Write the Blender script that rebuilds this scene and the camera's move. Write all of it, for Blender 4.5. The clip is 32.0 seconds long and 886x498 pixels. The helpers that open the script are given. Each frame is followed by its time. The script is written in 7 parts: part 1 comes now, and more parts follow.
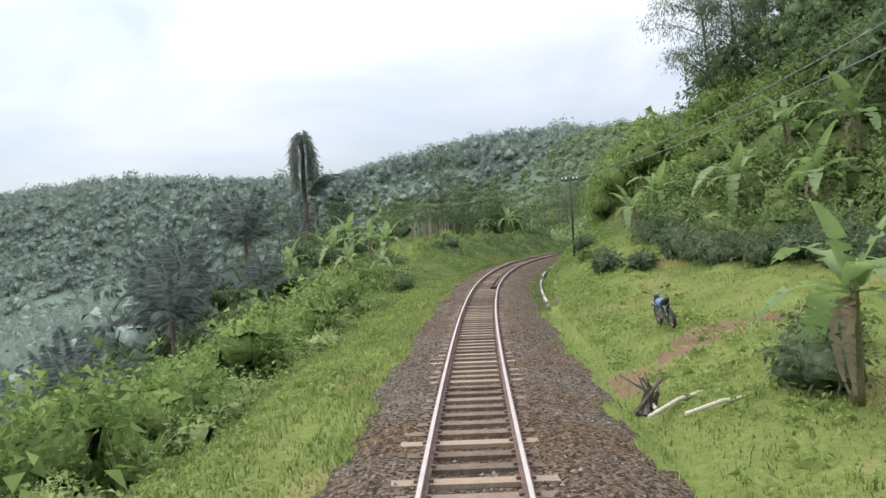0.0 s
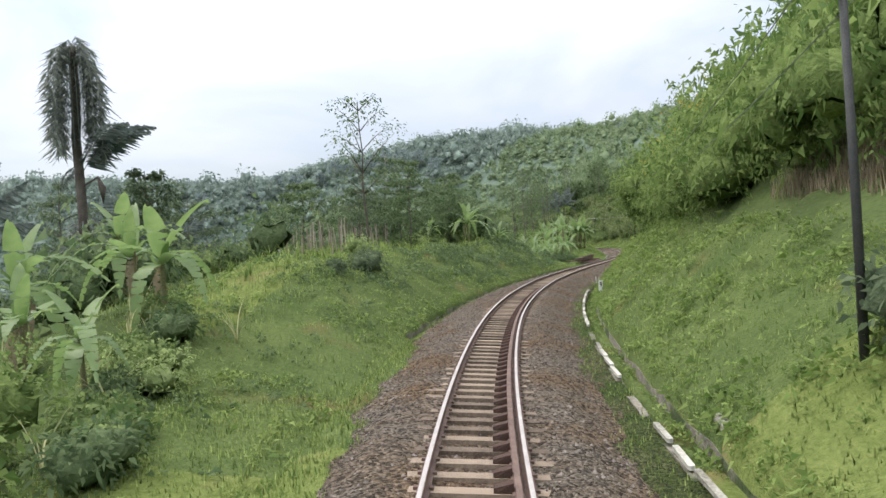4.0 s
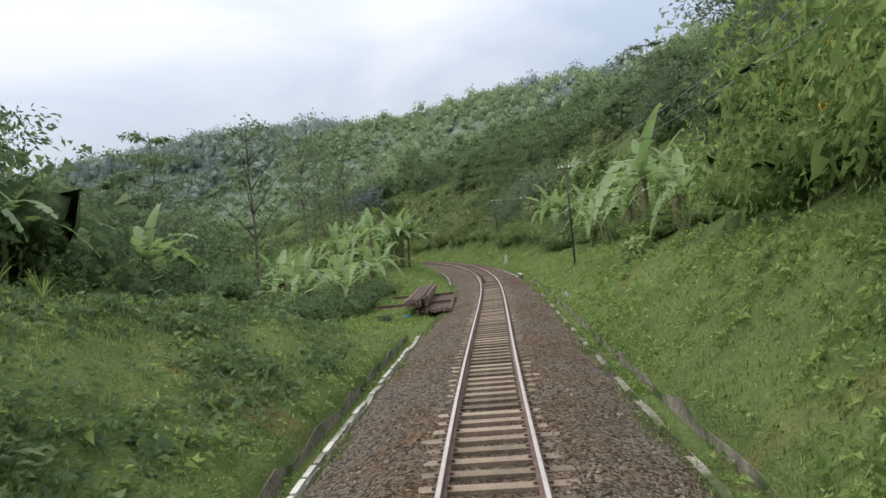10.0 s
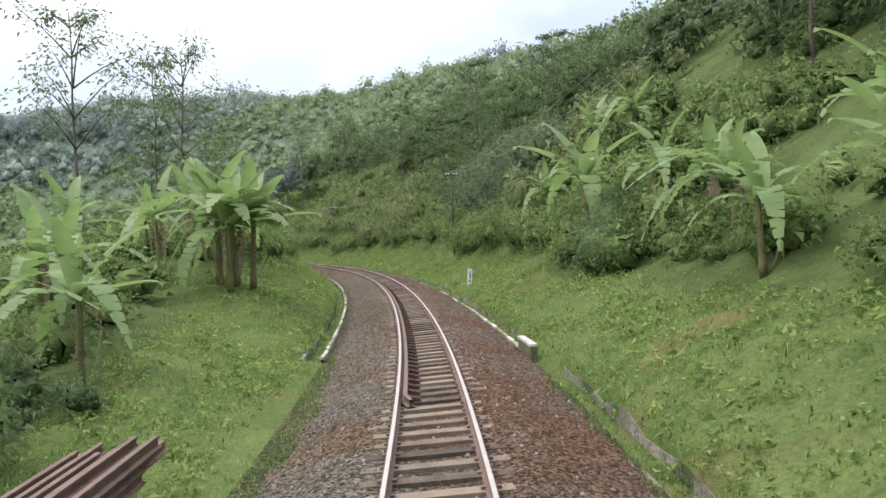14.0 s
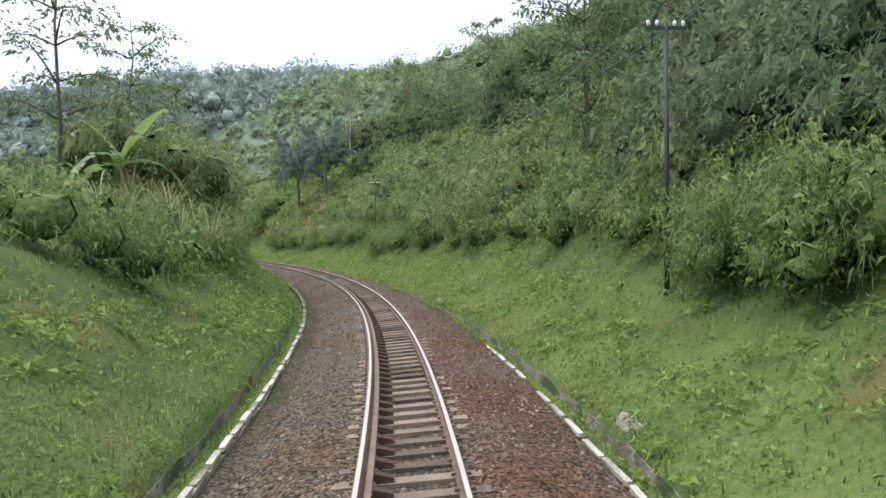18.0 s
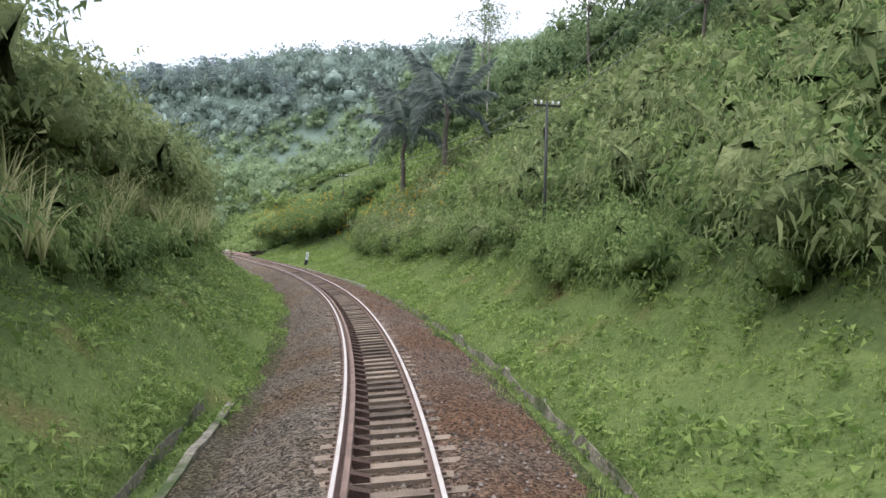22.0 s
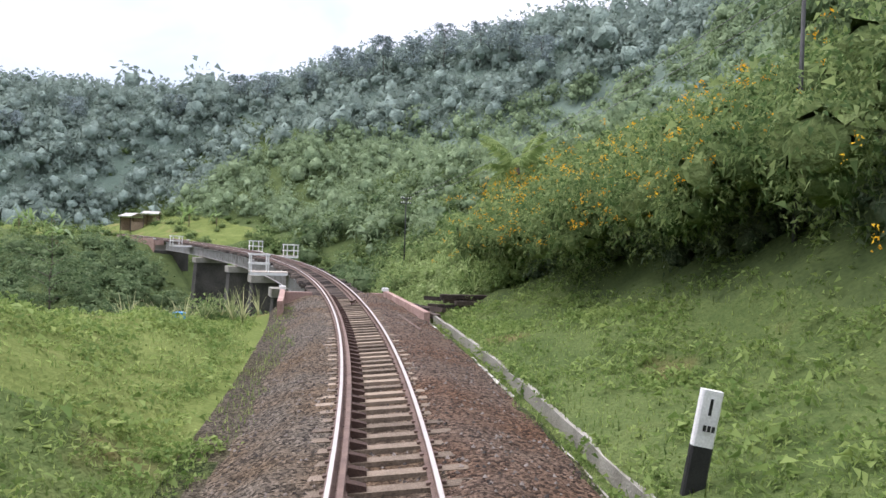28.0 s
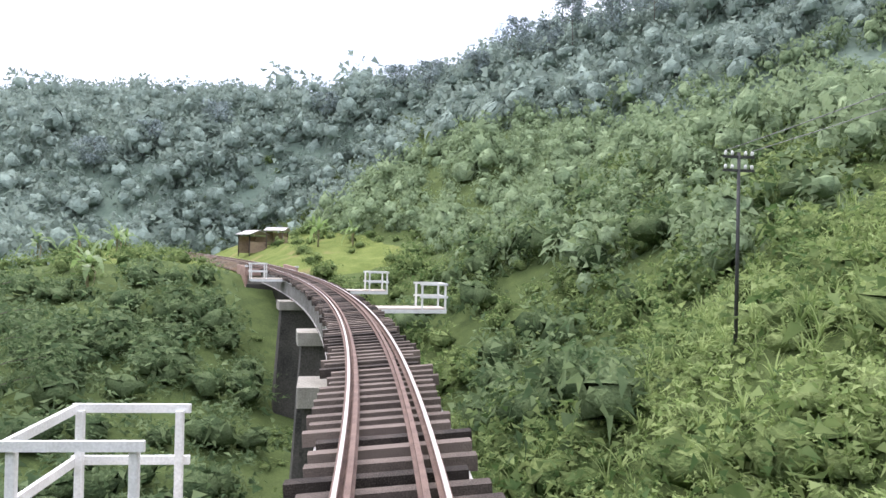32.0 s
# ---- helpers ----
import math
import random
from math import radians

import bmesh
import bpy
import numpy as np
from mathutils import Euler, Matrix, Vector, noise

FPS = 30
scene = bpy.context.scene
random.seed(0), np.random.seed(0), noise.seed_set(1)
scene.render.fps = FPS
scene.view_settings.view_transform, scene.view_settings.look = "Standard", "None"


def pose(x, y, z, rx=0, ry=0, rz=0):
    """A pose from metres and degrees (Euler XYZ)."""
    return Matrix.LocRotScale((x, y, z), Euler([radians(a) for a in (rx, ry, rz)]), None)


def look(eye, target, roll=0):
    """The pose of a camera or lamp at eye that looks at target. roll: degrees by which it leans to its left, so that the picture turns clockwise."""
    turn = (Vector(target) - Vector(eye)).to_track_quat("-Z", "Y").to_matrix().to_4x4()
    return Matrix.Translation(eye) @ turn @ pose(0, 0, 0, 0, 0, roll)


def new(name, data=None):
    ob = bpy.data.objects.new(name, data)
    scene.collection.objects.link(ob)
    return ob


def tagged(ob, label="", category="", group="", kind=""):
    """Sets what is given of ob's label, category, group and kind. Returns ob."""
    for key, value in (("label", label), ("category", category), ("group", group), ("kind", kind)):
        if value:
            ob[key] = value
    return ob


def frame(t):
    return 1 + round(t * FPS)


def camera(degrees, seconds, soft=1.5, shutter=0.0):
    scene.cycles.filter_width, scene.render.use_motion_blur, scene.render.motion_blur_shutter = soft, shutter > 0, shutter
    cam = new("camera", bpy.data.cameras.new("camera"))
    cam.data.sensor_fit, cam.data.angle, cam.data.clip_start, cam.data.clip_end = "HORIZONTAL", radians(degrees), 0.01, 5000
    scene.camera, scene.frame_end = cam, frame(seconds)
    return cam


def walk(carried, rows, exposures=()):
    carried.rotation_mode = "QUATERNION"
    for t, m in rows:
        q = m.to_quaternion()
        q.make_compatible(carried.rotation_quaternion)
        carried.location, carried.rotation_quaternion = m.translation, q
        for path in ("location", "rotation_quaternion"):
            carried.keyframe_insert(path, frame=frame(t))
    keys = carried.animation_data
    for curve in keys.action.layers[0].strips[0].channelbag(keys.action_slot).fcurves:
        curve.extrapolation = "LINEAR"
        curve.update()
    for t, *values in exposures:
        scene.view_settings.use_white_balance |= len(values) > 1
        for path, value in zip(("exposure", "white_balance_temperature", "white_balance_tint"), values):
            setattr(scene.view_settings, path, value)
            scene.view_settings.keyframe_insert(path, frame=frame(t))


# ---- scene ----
# ===== camera and its walk =====
ROWS = [
    (0.0, 0.085, 25.000, 2.603, -0.611, -0.832, -3.879),
    (0.5, 0.165, 28.876, 2.607, -0.189, -0.814, -3.920),
    (1.0, 0.269, 32.771, 2.611, 0.328, -0.775, -3.748),
    (1.5, 0.394, 36.691, 2.616, 0.866, -0.697, -3.463),
    (2.0, 0.543, 40.639, 2.620, 1.383, -0.618, -3.216),
    (2.5, 0.721, 44.618, 2.636, 1.887, -0.555, -3.098),
    (3.0, 0.934, 48.627, 2.667, 2.409, -0.476, -3.140),
    (3.5, 1.191, 52.667, 2.699, 2.968, -0.480, -3.345),
    (4.0, 1.503, 56.733, 2.730, 3.577, -0.436, -3.731),
    (4.5, 1.886, 60.823, 2.758, 4.272, -0.238, -4.302),
    (5.0, 2.358, 64.932, 2.783, 5.105, -0.044, -5.060),
    (5.5, 2.933, 69.059, 2.807, 6.133, -0.055, -5.846),
    (6.0, 3.609, 73.199, 2.830, 7.354, -0.140, -6.354),
    (6.5, 4.384, 77.351, 2.854, 8.722, -0.269, -6.561),
    (7.0, 5.267, 81.510, 2.879, 10.154, -0.347, -6.722),
    (7.5, 6.265, 85.672, 2.871, 11.590, -0.350, -6.940),
    (8.0, 7.385, 89.831, 2.851, 13.034, -0.376, -7.201),
    (8.5, 8.626, 93.981, 2.830, 14.495, -0.541, -7.282),
    (9.0, 9.972, 98.121, 2.814, 15.952, -0.661, -7.022),
    (9.5, 11.412, 102.252, 2.796, 17.357, -0.693, -6.468),
    (10.0, 12.937, 106.375, 2.739, 18.643, -0.838, -5.816),
    (10.5, 14.527, 110.495, 2.682, 19.747, -0.936, -5.059),
    (11.0, 16.166, 114.618, 2.625, 20.628, -1.055, -4.275),
    (11.5, 17.845, 118.746, 2.575, 21.299, -1.156, -3.641),
    (12.0, 19.556, 122.884, 2.524, 21.802, -1.248, -3.218),
    (12.5, 21.287, 127.036, 2.471, 22.194, -1.196, -2.936),
    (13.0, 23.029, 131.207, 2.418, 22.485, -1.130, -2.776),
    (13.5, 24.777, 135.400, 2.365, 22.655, -1.142, -2.707),
    (14.0, 26.518, 139.620, 2.316, 22.676, -1.179, -2.621),
    (14.5, 28.235, 143.873, 2.290, 22.532, -1.204, -2.424),
    (15.0, 29.912, 148.164, 2.263, 22.208, -1.230, -2.077),
    (15.5, 31.530, 152.497, 2.235, 21.663, -1.190, -1.641),
    (16.0, 33.078, 156.872, 2.203, 20.889, -1.218, -1.236),
    (16.5, 34.557, 161.284, 2.184, 19.896, -1.263, -1.024),
    (17.0, 35.970, 165.727, 2.166, 18.785, -1.288, -1.021),
    (17.5, 37.313, 170.199, 2.149, 17.680, -1.229, -0.952),
    (18.0, 38.570, 174.702, 2.129, 16.640, -1.188, -0.611),
    (18.5, 39.736, 179.233, 2.115, 15.652, -1.148, -0.155),
    (19.0, 40.804, 183.791, 2.104, 14.635, -1.095, 0.263),
    (19.5, 41.773, 188.371, 2.093, 13.535, -1.034, 0.557),
    (20.0, 42.634, 192.973, 2.081, 12.313, -0.997, 0.787),
    (20.5, 43.376, 197.595, 2.065, 10.948, -1.014, 1.031),
    (21.0, 43.989, 202.231, 2.042, 9.456, -1.043, 1.273),
    (21.5, 44.468, 206.875, 2.018, 7.845, -0.998, 1.429),
    (22.0, 44.814, 211.523, 1.995, 6.158, -0.931, 1.407),
    (22.5, 45.033, 216.168, 1.974, 4.433, -0.874, 1.239),
    (23.0, 45.122, 220.811, 1.960, 2.705, -0.815, 1.063),
    (23.5, 45.083, 225.448, 1.946, 1.017, -0.788, 0.964),
    (24.0, 44.915, 230.079, 1.933, -0.617, -0.780, 0.983),
    (24.5, 44.616, 234.706, 1.918, -2.197, -0.814, 1.094),
    (25.0, 44.185, 239.326, 1.916, -3.752, -0.796, 1.270),
    (25.5, 43.621, 243.938, 1.921, -5.308, -0.725, 1.495),
    (26.0, 42.922, 248.540, 1.925, -6.890, -0.629, 1.749),
    (26.5, 42.084, 253.129, 1.927, -8.509, -0.529, 1.995),
    (27.0, 41.111, 257.703, 1.938, -10.146, -0.446, 2.154),
    (27.5, 40.007, 262.259, 1.963, -11.784, -0.431, 2.184),
    (28.0, 38.774, 266.796, 1.989, -13.396, -0.470, 2.093),
    (28.5, 37.408, 271.309, 2.013, -14.949, -0.591, 2.093),
    (29.0, 35.887, 275.791, 2.043, -16.507, -0.697, 2.334),
    (29.5, 34.218, 280.240, 2.124, -18.169, -0.485, 2.394),
    (30.0, 32.419, 284.660, 2.206, -19.953, -0.211, 2.025),
    (30.5, 30.492, 289.047, 2.287, -21.805, 0.052, 1.547),
    (31.0, 28.434, 293.397, 2.359, -23.627, 0.139, 1.239),
    (31.5, 26.242, 297.700, 2.474, -25.405, 0.280, 1.186),
    (32.0, 23.915, 301.948, 2.590, -27.139, 0.403, 1.237),
]


def cam_pose(x, y, z, yaw, pitch, roll):
    a, b = radians(yaw), radians(pitch)
    way = Vector((math.sin(a) * math.cos(b), math.cos(a) * math.cos(b), math.sin(b)))
    return look((x, y, z), Vector((x, y, z)) + way * 10, roll)


cam = camera(62.74, 32.0, soft=1.5)
walk(cam, [(r[0], cam_pose(*r[1:])) for r in ROWS],
     exposures=[(0, 0.42, 6500, 13), (3, 0.45, 6500, 13), (6, 0.52, 6500, 10), (7.5, 0.28, 6500, 10), (9, 0.13, 6500, 10), (11, 0.33, 6500, 11), (13, 0.54, 6500, 12),
                (17, 0.65, 6350, 13), (24, 0.7, 6250, 15), (28, 0.6, 6250, 19), (30, 0.8, 6250, 19), (32, 0.88, 6250, 19)])

# ===== world and sun: bright overcast, low soft sun behind cloud =====
SUN_EL, SUN_AZ = 58.0, -70.0
world = bpy.data.worlds.new("overcast_sky")
scene.world = world
world.use_nodes = True
wn, wl = world.node_tree.nodes, world.node_tree.links
wn.clear()
w_out = wn.new("ShaderNodeOutputWorld")
w_add = wn.new("ShaderNodeAddShader")
w_sky = wn.new("ShaderNodeTexSky")
w_sky.sky_type = 'NISHITA'
w_sky.sun_disc = False
w_sky.sun_elevation, w_sky.sun_rotation = radians(SUN_EL), radians(SUN_AZ)
w_b1 = wn.new("ShaderNodeBackground")
w_b1.inputs[1].default_value = 0.05
w_b2 = wn.new("ShaderNodeBackground")
w_b2.inputs[1].default_value = 0.72
w_tc = wn.new("ShaderNodeTexCoord")
w_map = wn.new("ShaderNodeMapping")
w_map.inputs["Scale"].default_value = (1.0, 1.0, 2.6)
w_n1 = wn.new("ShaderNodeTexNoise")
w_n1.inputs["Scale"].default_value = 2.2
w_n1.inputs["Detail"].default_value = 5.0
w_n1.inputs["Roughness"].default_value = 0.5
w_n1.inputs["Distortion"].default_value = 0.4
w_rmp = wn.new("ShaderNodeValToRGB")
w_rmp.color_ramp.elements[0].position, w_rmp.color_ramp.elements[0].color = 0.36, (0.55, 0.61, 0.7, 1)
w_rmp.color_ramp.elements[1].position, w_rmp.color_ramp.elements[1].color = 0.62, (0.93, 0.91, 0.91, 1)
wl.new(w_tc.outputs["Generated"], w_map.inputs[0])
wl.new(w_map.outputs[0], w_n1.inputs["Vector"])
wl.new(w_n1.outputs[0], w_rmp.inputs[0])
wl.new(w_rmp.outputs[0], w_b2.inputs[0])
# an overcast sky is brighter overhead than at the horizon
w_sep = wn.new("ShaderNodeSeparateXYZ")
w_up = wn.new("ShaderNodeMath")
w_up.operation, w_up.use_clamp = 'MAXIMUM', False
w_up.inputs[1].default_value = 0.0
w_str = wn.new("ShaderNodeMath")
w_str.operation = 'MULTIPLY_ADD'
w_str.inputs[1].default_value, w_str.inputs[2].default_value = 2.05, 0.2
wl.new(w_tc.outputs["Generated"], w_sep.inputs[0])
wl.new(w_sep.outputs["Z"], w_up.inputs[0])
wl.new(w_up.outputs[0], w_str.inputs[0])
wl.new(w_str.outputs[0], w_b2.inputs[1])
wl.new(w_sky.outputs[0], w_b1.inputs[0])
wl.new(w_b1.outputs[0], w_add.inputs[0])
wl.new(w_b2.outputs[0], w_add.inputs[1])
wl.new(w_add.outputs[0], w_out.inputs[0])
sun = new("sun", bpy.data.lights.new("sun", "SUN"))
sun.data.energy, sun.data.angle, sun.data.color = 1.4, radians(40), (1.0, 0.95, 0.88)
sun.matrix_world = look((0, 0, 0), (-math.sin(radians(SUN_AZ)) * math.cos(radians(SUN_EL)),
                                     -math.cos(radians(SUN_AZ)) * math.cos(radians(SUN_EL)), -math.sin(radians(SUN_EL))))

# ===== materials =====


def mat(name, lo, hi, rough=0.8, scale=3.0, fine=40.0, bump=0.3, bump_scale=None, metal=0.0, spec=0.3, island=0.0,
        translucent=0.0, rnd=0.0, detail=4.0, patch=None, depth=0.05):
    """Two-scale noise between two colours, with relief; island/rnd: change from piece to piece."""
    m = bpy.data.materials.new(name)
    m.use_nodes = True
    n, l = m.node_tree.nodes, m.node_tree.links
    b = n["Principled BSDF"]
    b.inputs["Roughness"].default_value, b.inputs["Metallic"].default_value = rough, metal
    b.inputs["Specular IOR Level"].default_value = spec
    tc = n.new("ShaderNodeTexCoord")
    src = tc.outputs["Object"]
    a = n.new("ShaderNodeTexNoise")
    a.inputs["Scale"].default_value, a.inputs["Detail"].default_value = scale, detail
    c = n.new("ShaderNodeTexNoise")
    c.inputs["Scale"].default_value, c.inputs["Detail"].default_value = fine, 3.0
    l.new(src, a.inputs["Vector"]), l.new(src, c.inputs["Vector"])
    add = n.new("ShaderNodeMath")
    add.operation = 'MULTIPLY_ADD'
    add.inputs[1].default_value = 0.5
    half = n.new("ShaderNodeMath")
    half.operation = 'MULTIPLY'
    half.inputs[1].default_value = 0.5
    l.new(c.outputs[0], half.inputs[0])
    l.new(a.outputs[0], add.inputs[0])
    l.new(half.outputs[0], add.inputs[2])
    val = add.outputs[0]
    if island or rnd:
        if island:
            g = n.new("ShaderNodeNewGeometry")
            r_out, amt = g.outputs["Random Per Island"], island
        else:
            g = n.new("ShaderNodeObjectInfo")
            r_out, amt = g.outputs["Random"], rnd
        sh = n.new("ShaderNodeMath")
        sh.operation = 'MULTIPLY_ADD'
        sh.inputs[1].default_value = amt
        sub = n.new("ShaderNodeMath")
        sub.operation = 'SUBTRACT'
        sub.inputs[1].default_value = amt / 2
        l.new(r_out, sh.inputs[0])
        l.new(val, sh.inputs[2])
        l.new(sh.outputs[0], sub.inputs[0])
        val = sub.outputs[0]
    rp = n.new("ShaderNodeValToRGB")
    rp.color_ramp.elements[0].position, rp.color_ramp.elements[0].color = 0.3, (*lo, 1)
    rp.color_ramp.elements[1].position, rp.color_ramp.elements[1].color = 0.7, (*hi, 1)
    l.new(val, rp.inputs[0])
    colour = rp.outputs[0]
    if patch:
        pn = n.new("ShaderNodeTexNoise")
        pn.inputs["Scale"].default_value, pn.inputs["Detail"].default_value = patch[1], 6.0
        pr = n.new("ShaderNodeMapRange")
        pr.inputs["From Min"].default_value, pr.inputs["From Max"].default_value = patch[2], patch[2] + 0.12
        px = n.new("ShaderNodeMix")
        px.data_type = 'RGBA'
        px.inputs[7].default_value = (*patch[0], 1)
        l.new(src, pn.inputs["Vector"])
        l.new(pn.outputs[0], pr.inputs["Value"])
        l.new(pr.outputs[0], px.inputs[0])
        l.new(colour, px.inputs[6])
        colour = px.outputs[2]
    l.new(colour, b.inputs["Base Color"])
    if bump:
        bp = n.new("ShaderNodeBump")
        bp.inputs["Strength"].default_value = bump
        bp.inputs["Distance"].default_value = depth
        if bump_scale:
            bn = n.new("ShaderNodeTexNoise")
            bn.inputs["Scale"].default_value, bn.inputs["Detail"].default_value = bump_scale, 4.0
            l.new(src, bn.inputs["Vector"])
            l.new(bn.outputs[0], bp.inputs["Height"])
        else:
            l.new(c.outputs[0], bp.inputs["Height"])
        l.new(bp.outputs[0], b.inputs["Normal"])
    if translucent:
        tr = n.new("ShaderNodeBsdfTranslucent")
        mx = n.new("ShaderNodeMixShader")
        mx.inputs[0].default_value = translucent
        l.new(colour, tr.inputs[0])
        l.new(b.outputs[0], mx.inputs[1])
        l.new(tr.outputs[0], mx.inputs[2])
        l.new(mx.outputs[0], n["Material Output"].inputs[0])
    return m


INNER = {}


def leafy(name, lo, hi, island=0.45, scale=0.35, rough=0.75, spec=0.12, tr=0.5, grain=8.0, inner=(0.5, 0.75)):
    """Leaf material, and the denser foliage inside the crown; inner below 1 paints shade into it."""
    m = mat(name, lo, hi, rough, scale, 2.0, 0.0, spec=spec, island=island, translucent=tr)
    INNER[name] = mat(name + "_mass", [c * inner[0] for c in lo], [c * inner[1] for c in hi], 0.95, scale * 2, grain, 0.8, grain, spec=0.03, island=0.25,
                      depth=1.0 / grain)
    return m


M_GROUND = mat("short_grass_turf", (0.055, 0.09, 0.028), (0.15, 0.19, 0.065), 0.95, 0.5, 9.0, 1.0, 16.0, spec=0.03, patch=((0.15, 0.13, 0.055), 0.35, 0.58), depth=0.09)
M_FIELD = mat("mown_field_turf", (0.085, 0.12, 0.03), (0.2, 0.235, 0.075), 0.95, 0.5, 9.0, 0.9, 16.0, spec=0.03, patch=((0.22, 0.2, 0.085), 0.4, 0.57), depth=0.07)
M_LITTER = mat("undergrowth_soil", (0.04, 0.06, 0.022), (0.11, 0.145, 0.05), 0.95, 0.8, 10.0, 0.9, 8.0, spec=0.05)
# floor under the far woods, painted haze-pale so gaps between crowns match
M_FARHILL = mat("haze_paled_hill_floor", (0.11, 0.155, 0.118), (0.19, 0.245, 0.19), 0.95, 0.3, 1.6, 1.0, 1.1, spec=0.05)


def stones_mat(name, dark, pale, tint, scale, rough=0.9):
    """Crushed stone: cells of their own colour with deep joints, browner in patches."""
    m = bpy.data.materials.new(name)
    m.use_nodes = True
    n, l = m.node_tree.nodes, m.node_tree.links
    b = n["Principled BSDF"]
    b.inputs["Roughness"].default_value, b.inputs["Specular IOR Level"].default_value = rough, 0.15
    tc = n.new("ShaderNodeTexCoord")
    v = n.new("ShaderNodeTexVoronoi")
    v.inputs["Scale"].default_value = scale
    e = n.new("ShaderNodeTexVoronoi")
    e.feature = 'DISTANCE_TO_EDGE'
    e.inputs["Scale"].default_value = scale
    big = n.new("ShaderNodeTexNoise")
    big.inputs["Scale"].default_value, big.inputs["Detail"].default_value = 0.45, 5.0
    for t in (v, e, big):
        l.new(tc.outputs["Object"], t.inputs["Vector"])
    bw = n.new("ShaderNodeRGBToBW")
    l.new(v.outputs["Color"], bw.inputs[0])
    r = n.new("ShaderNodeValToRGB")
    r.color_ramp.elements[0].position, r.color_ramp.elements[0].color = 0.2, (*dark, 1)
    r.color_ramp.elements[1].position, r.color_ramp.elements[1].color = 0.85, (*pale, 1)
    l.new(bw.outputs[0], r.inputs[0])
    mr = n.new("ShaderNodeMapRange")
    mr.inputs["From Min"].default_value, mr.inputs["From Max"].default_value = 0.4, 0.62
    l.new(big.outputs[0], mr.inputs["Value"])
    mx = n.new("ShaderNodeMix")
    mx.data_type, mx.blend_type = 'RGBA', 'MULTIPLY'
    mx.inputs[7].default_value = (*tint, 1)
    l.new(mr.outputs[0], mx.inputs[0])
    l.new(r.outputs[0], mx.inputs[6])
    l.new(mx.outputs[2], b.inputs["Base Color"])
    lift = n.new("ShaderNodeMapRange")
    lift.inputs["From Max"].default_value = 0.25
    l.new(e.outputs["Distance"], lift.inputs["Value"])
    bp = n.new("ShaderNodeBump")
    bp.inputs["Strength"].default_value, bp.inputs["Distance"].default_value = 1.0, 0.05
    l.new(lift.outputs[0], bp.inputs["Height"])
    l.new(bp.outputs[0], b.inputs["Normal"])
    return m


M_BALLAST = stones_mat("crushed_stone_ballast", (0.052, 0.043, 0.032), (0.34, 0.285, 0.22), (0.95, 0.78, 0.6), 24.0)
M_BALLAST_RED = stones_mat("rust_stained_ballast", (0.055, 0.039, 0.029), (0.31, 0.222, 0.163), (0.95, 0.76, 0.62), 24.0)
M_BALLAST_DUST = stones_mat("dusty_ballast_between_rails", (0.07, 0.053, 0.04), (0.29, 0.23, 0.172), (0.95, 0.82, 0.68), 24.0)
M_STONE = mat("ballast_stone", (0.06, 0.05, 0.042), (0.27, 0.23, 0.195), 0.85, 0.6, 20.0, 0.3, spec=0.25, island=0.8)
M_DIRT = mat("bare_earth_path", (0.1, 0.07, 0.04), (0.24, 0.17, 0.1), 0.95, 1.0, 20.0, 0.6, spec=0.1)
M_RUST = mat("rusty_rail_steel", (0.095, 0.064, 0.052), (0.255, 0.175, 0.14), 0.75, 4.0, 60.0, 0.3, metal=0.3)
M_CHOCK = mat("dark_rusty_casting", (0.028, 0.018, 0.014), (0.11, 0.065, 0.048), 0.85, 4.0, 50.0, 0.4, metal=0.2)
M_STEEL = mat("polished_rail_head", (0.4, 0.365, 0.33), (0.6, 0.56, 0.52), 0.48, 3.0, 60.0, 0.05, metal=0.55)
M_SLEEPER = mat("weathered_sleeper", (0.115, 0.088, 0.063), (0.32, 0.25, 0.18), 0.9, 3.0, 45.0, 0.5, rnd=0.4)
M_SLEEPER_DARK = mat("dark_weathered_sleeper", (0.075, 0.056, 0.042), (0.245, 0.19, 0.14), 0.9, 3.0, 45.0, 0.5, island=0.4)
M_TIMBER = mat("bridge_timber", (0.025, 0.02, 0.016), (0.185, 0.148, 0.122), 0.9, 2.5, 50.0, 0.6, rnd=0.5)
M_CONC = mat("aged_concrete", (0.16, 0.15, 0.12), (0.42, 0.4, 0.34), 0.9, 1.6, 30.0, 0.5)
M_MOSS = mat("dark_mossy_masonry", (0.02, 0.022, 0.018), (0.12, 0.11, 0.095), 0.9, 0.7, 12.0, 0.6)
M_WHITE = mat("chalky_white_paint", (0.55, 0.55, 0.52), (0.85, 0.85, 0.82), 0.7, 2.5, 40.0, 0.1)
M_BLACK = mat("black_paint", (0.01, 0.01, 0.01), (0.035, 0.035, 0.033), 0.6, 4.0, 60.0, 0.1)
M_PINK = mat("faded_pink_paint", (0.19, 0.11, 0.085), (0.5, 0.35, 0.29), 0.85, 1.8, 30.0, 0.3)
M_POLE = mat("dark_steel_pole", (0.03, 0.033, 0.032), (0.09, 0.09, 0.085), 0.6, 3.0, 50.0, 0.2, metal=0.4)
M_PORC = mat("white_porcelain", (0.6, 0.6, 0.58), (0.8, 0.8, 0.78), 0.3, 5.0, 40.0, 0.0)
M_BARK = mat("grey_brown_bark", (0.06, 0.05, 0.04), (0.2, 0.17, 0.14), 0.95, 2.0, 25.0, 0.8)
M_BSTEM = mat("banana_pseudostem", (0.08, 0.07, 0.035), (0.26, 0.25, 0.12), 0.8, 2.5, 30.0, 0.4)
M_PALE = mat("pale_tree_bark", (0.2, 0.18, 0.16), (0.45, 0.42, 0.38), 0.9, 2.0, 25.0, 0.5)
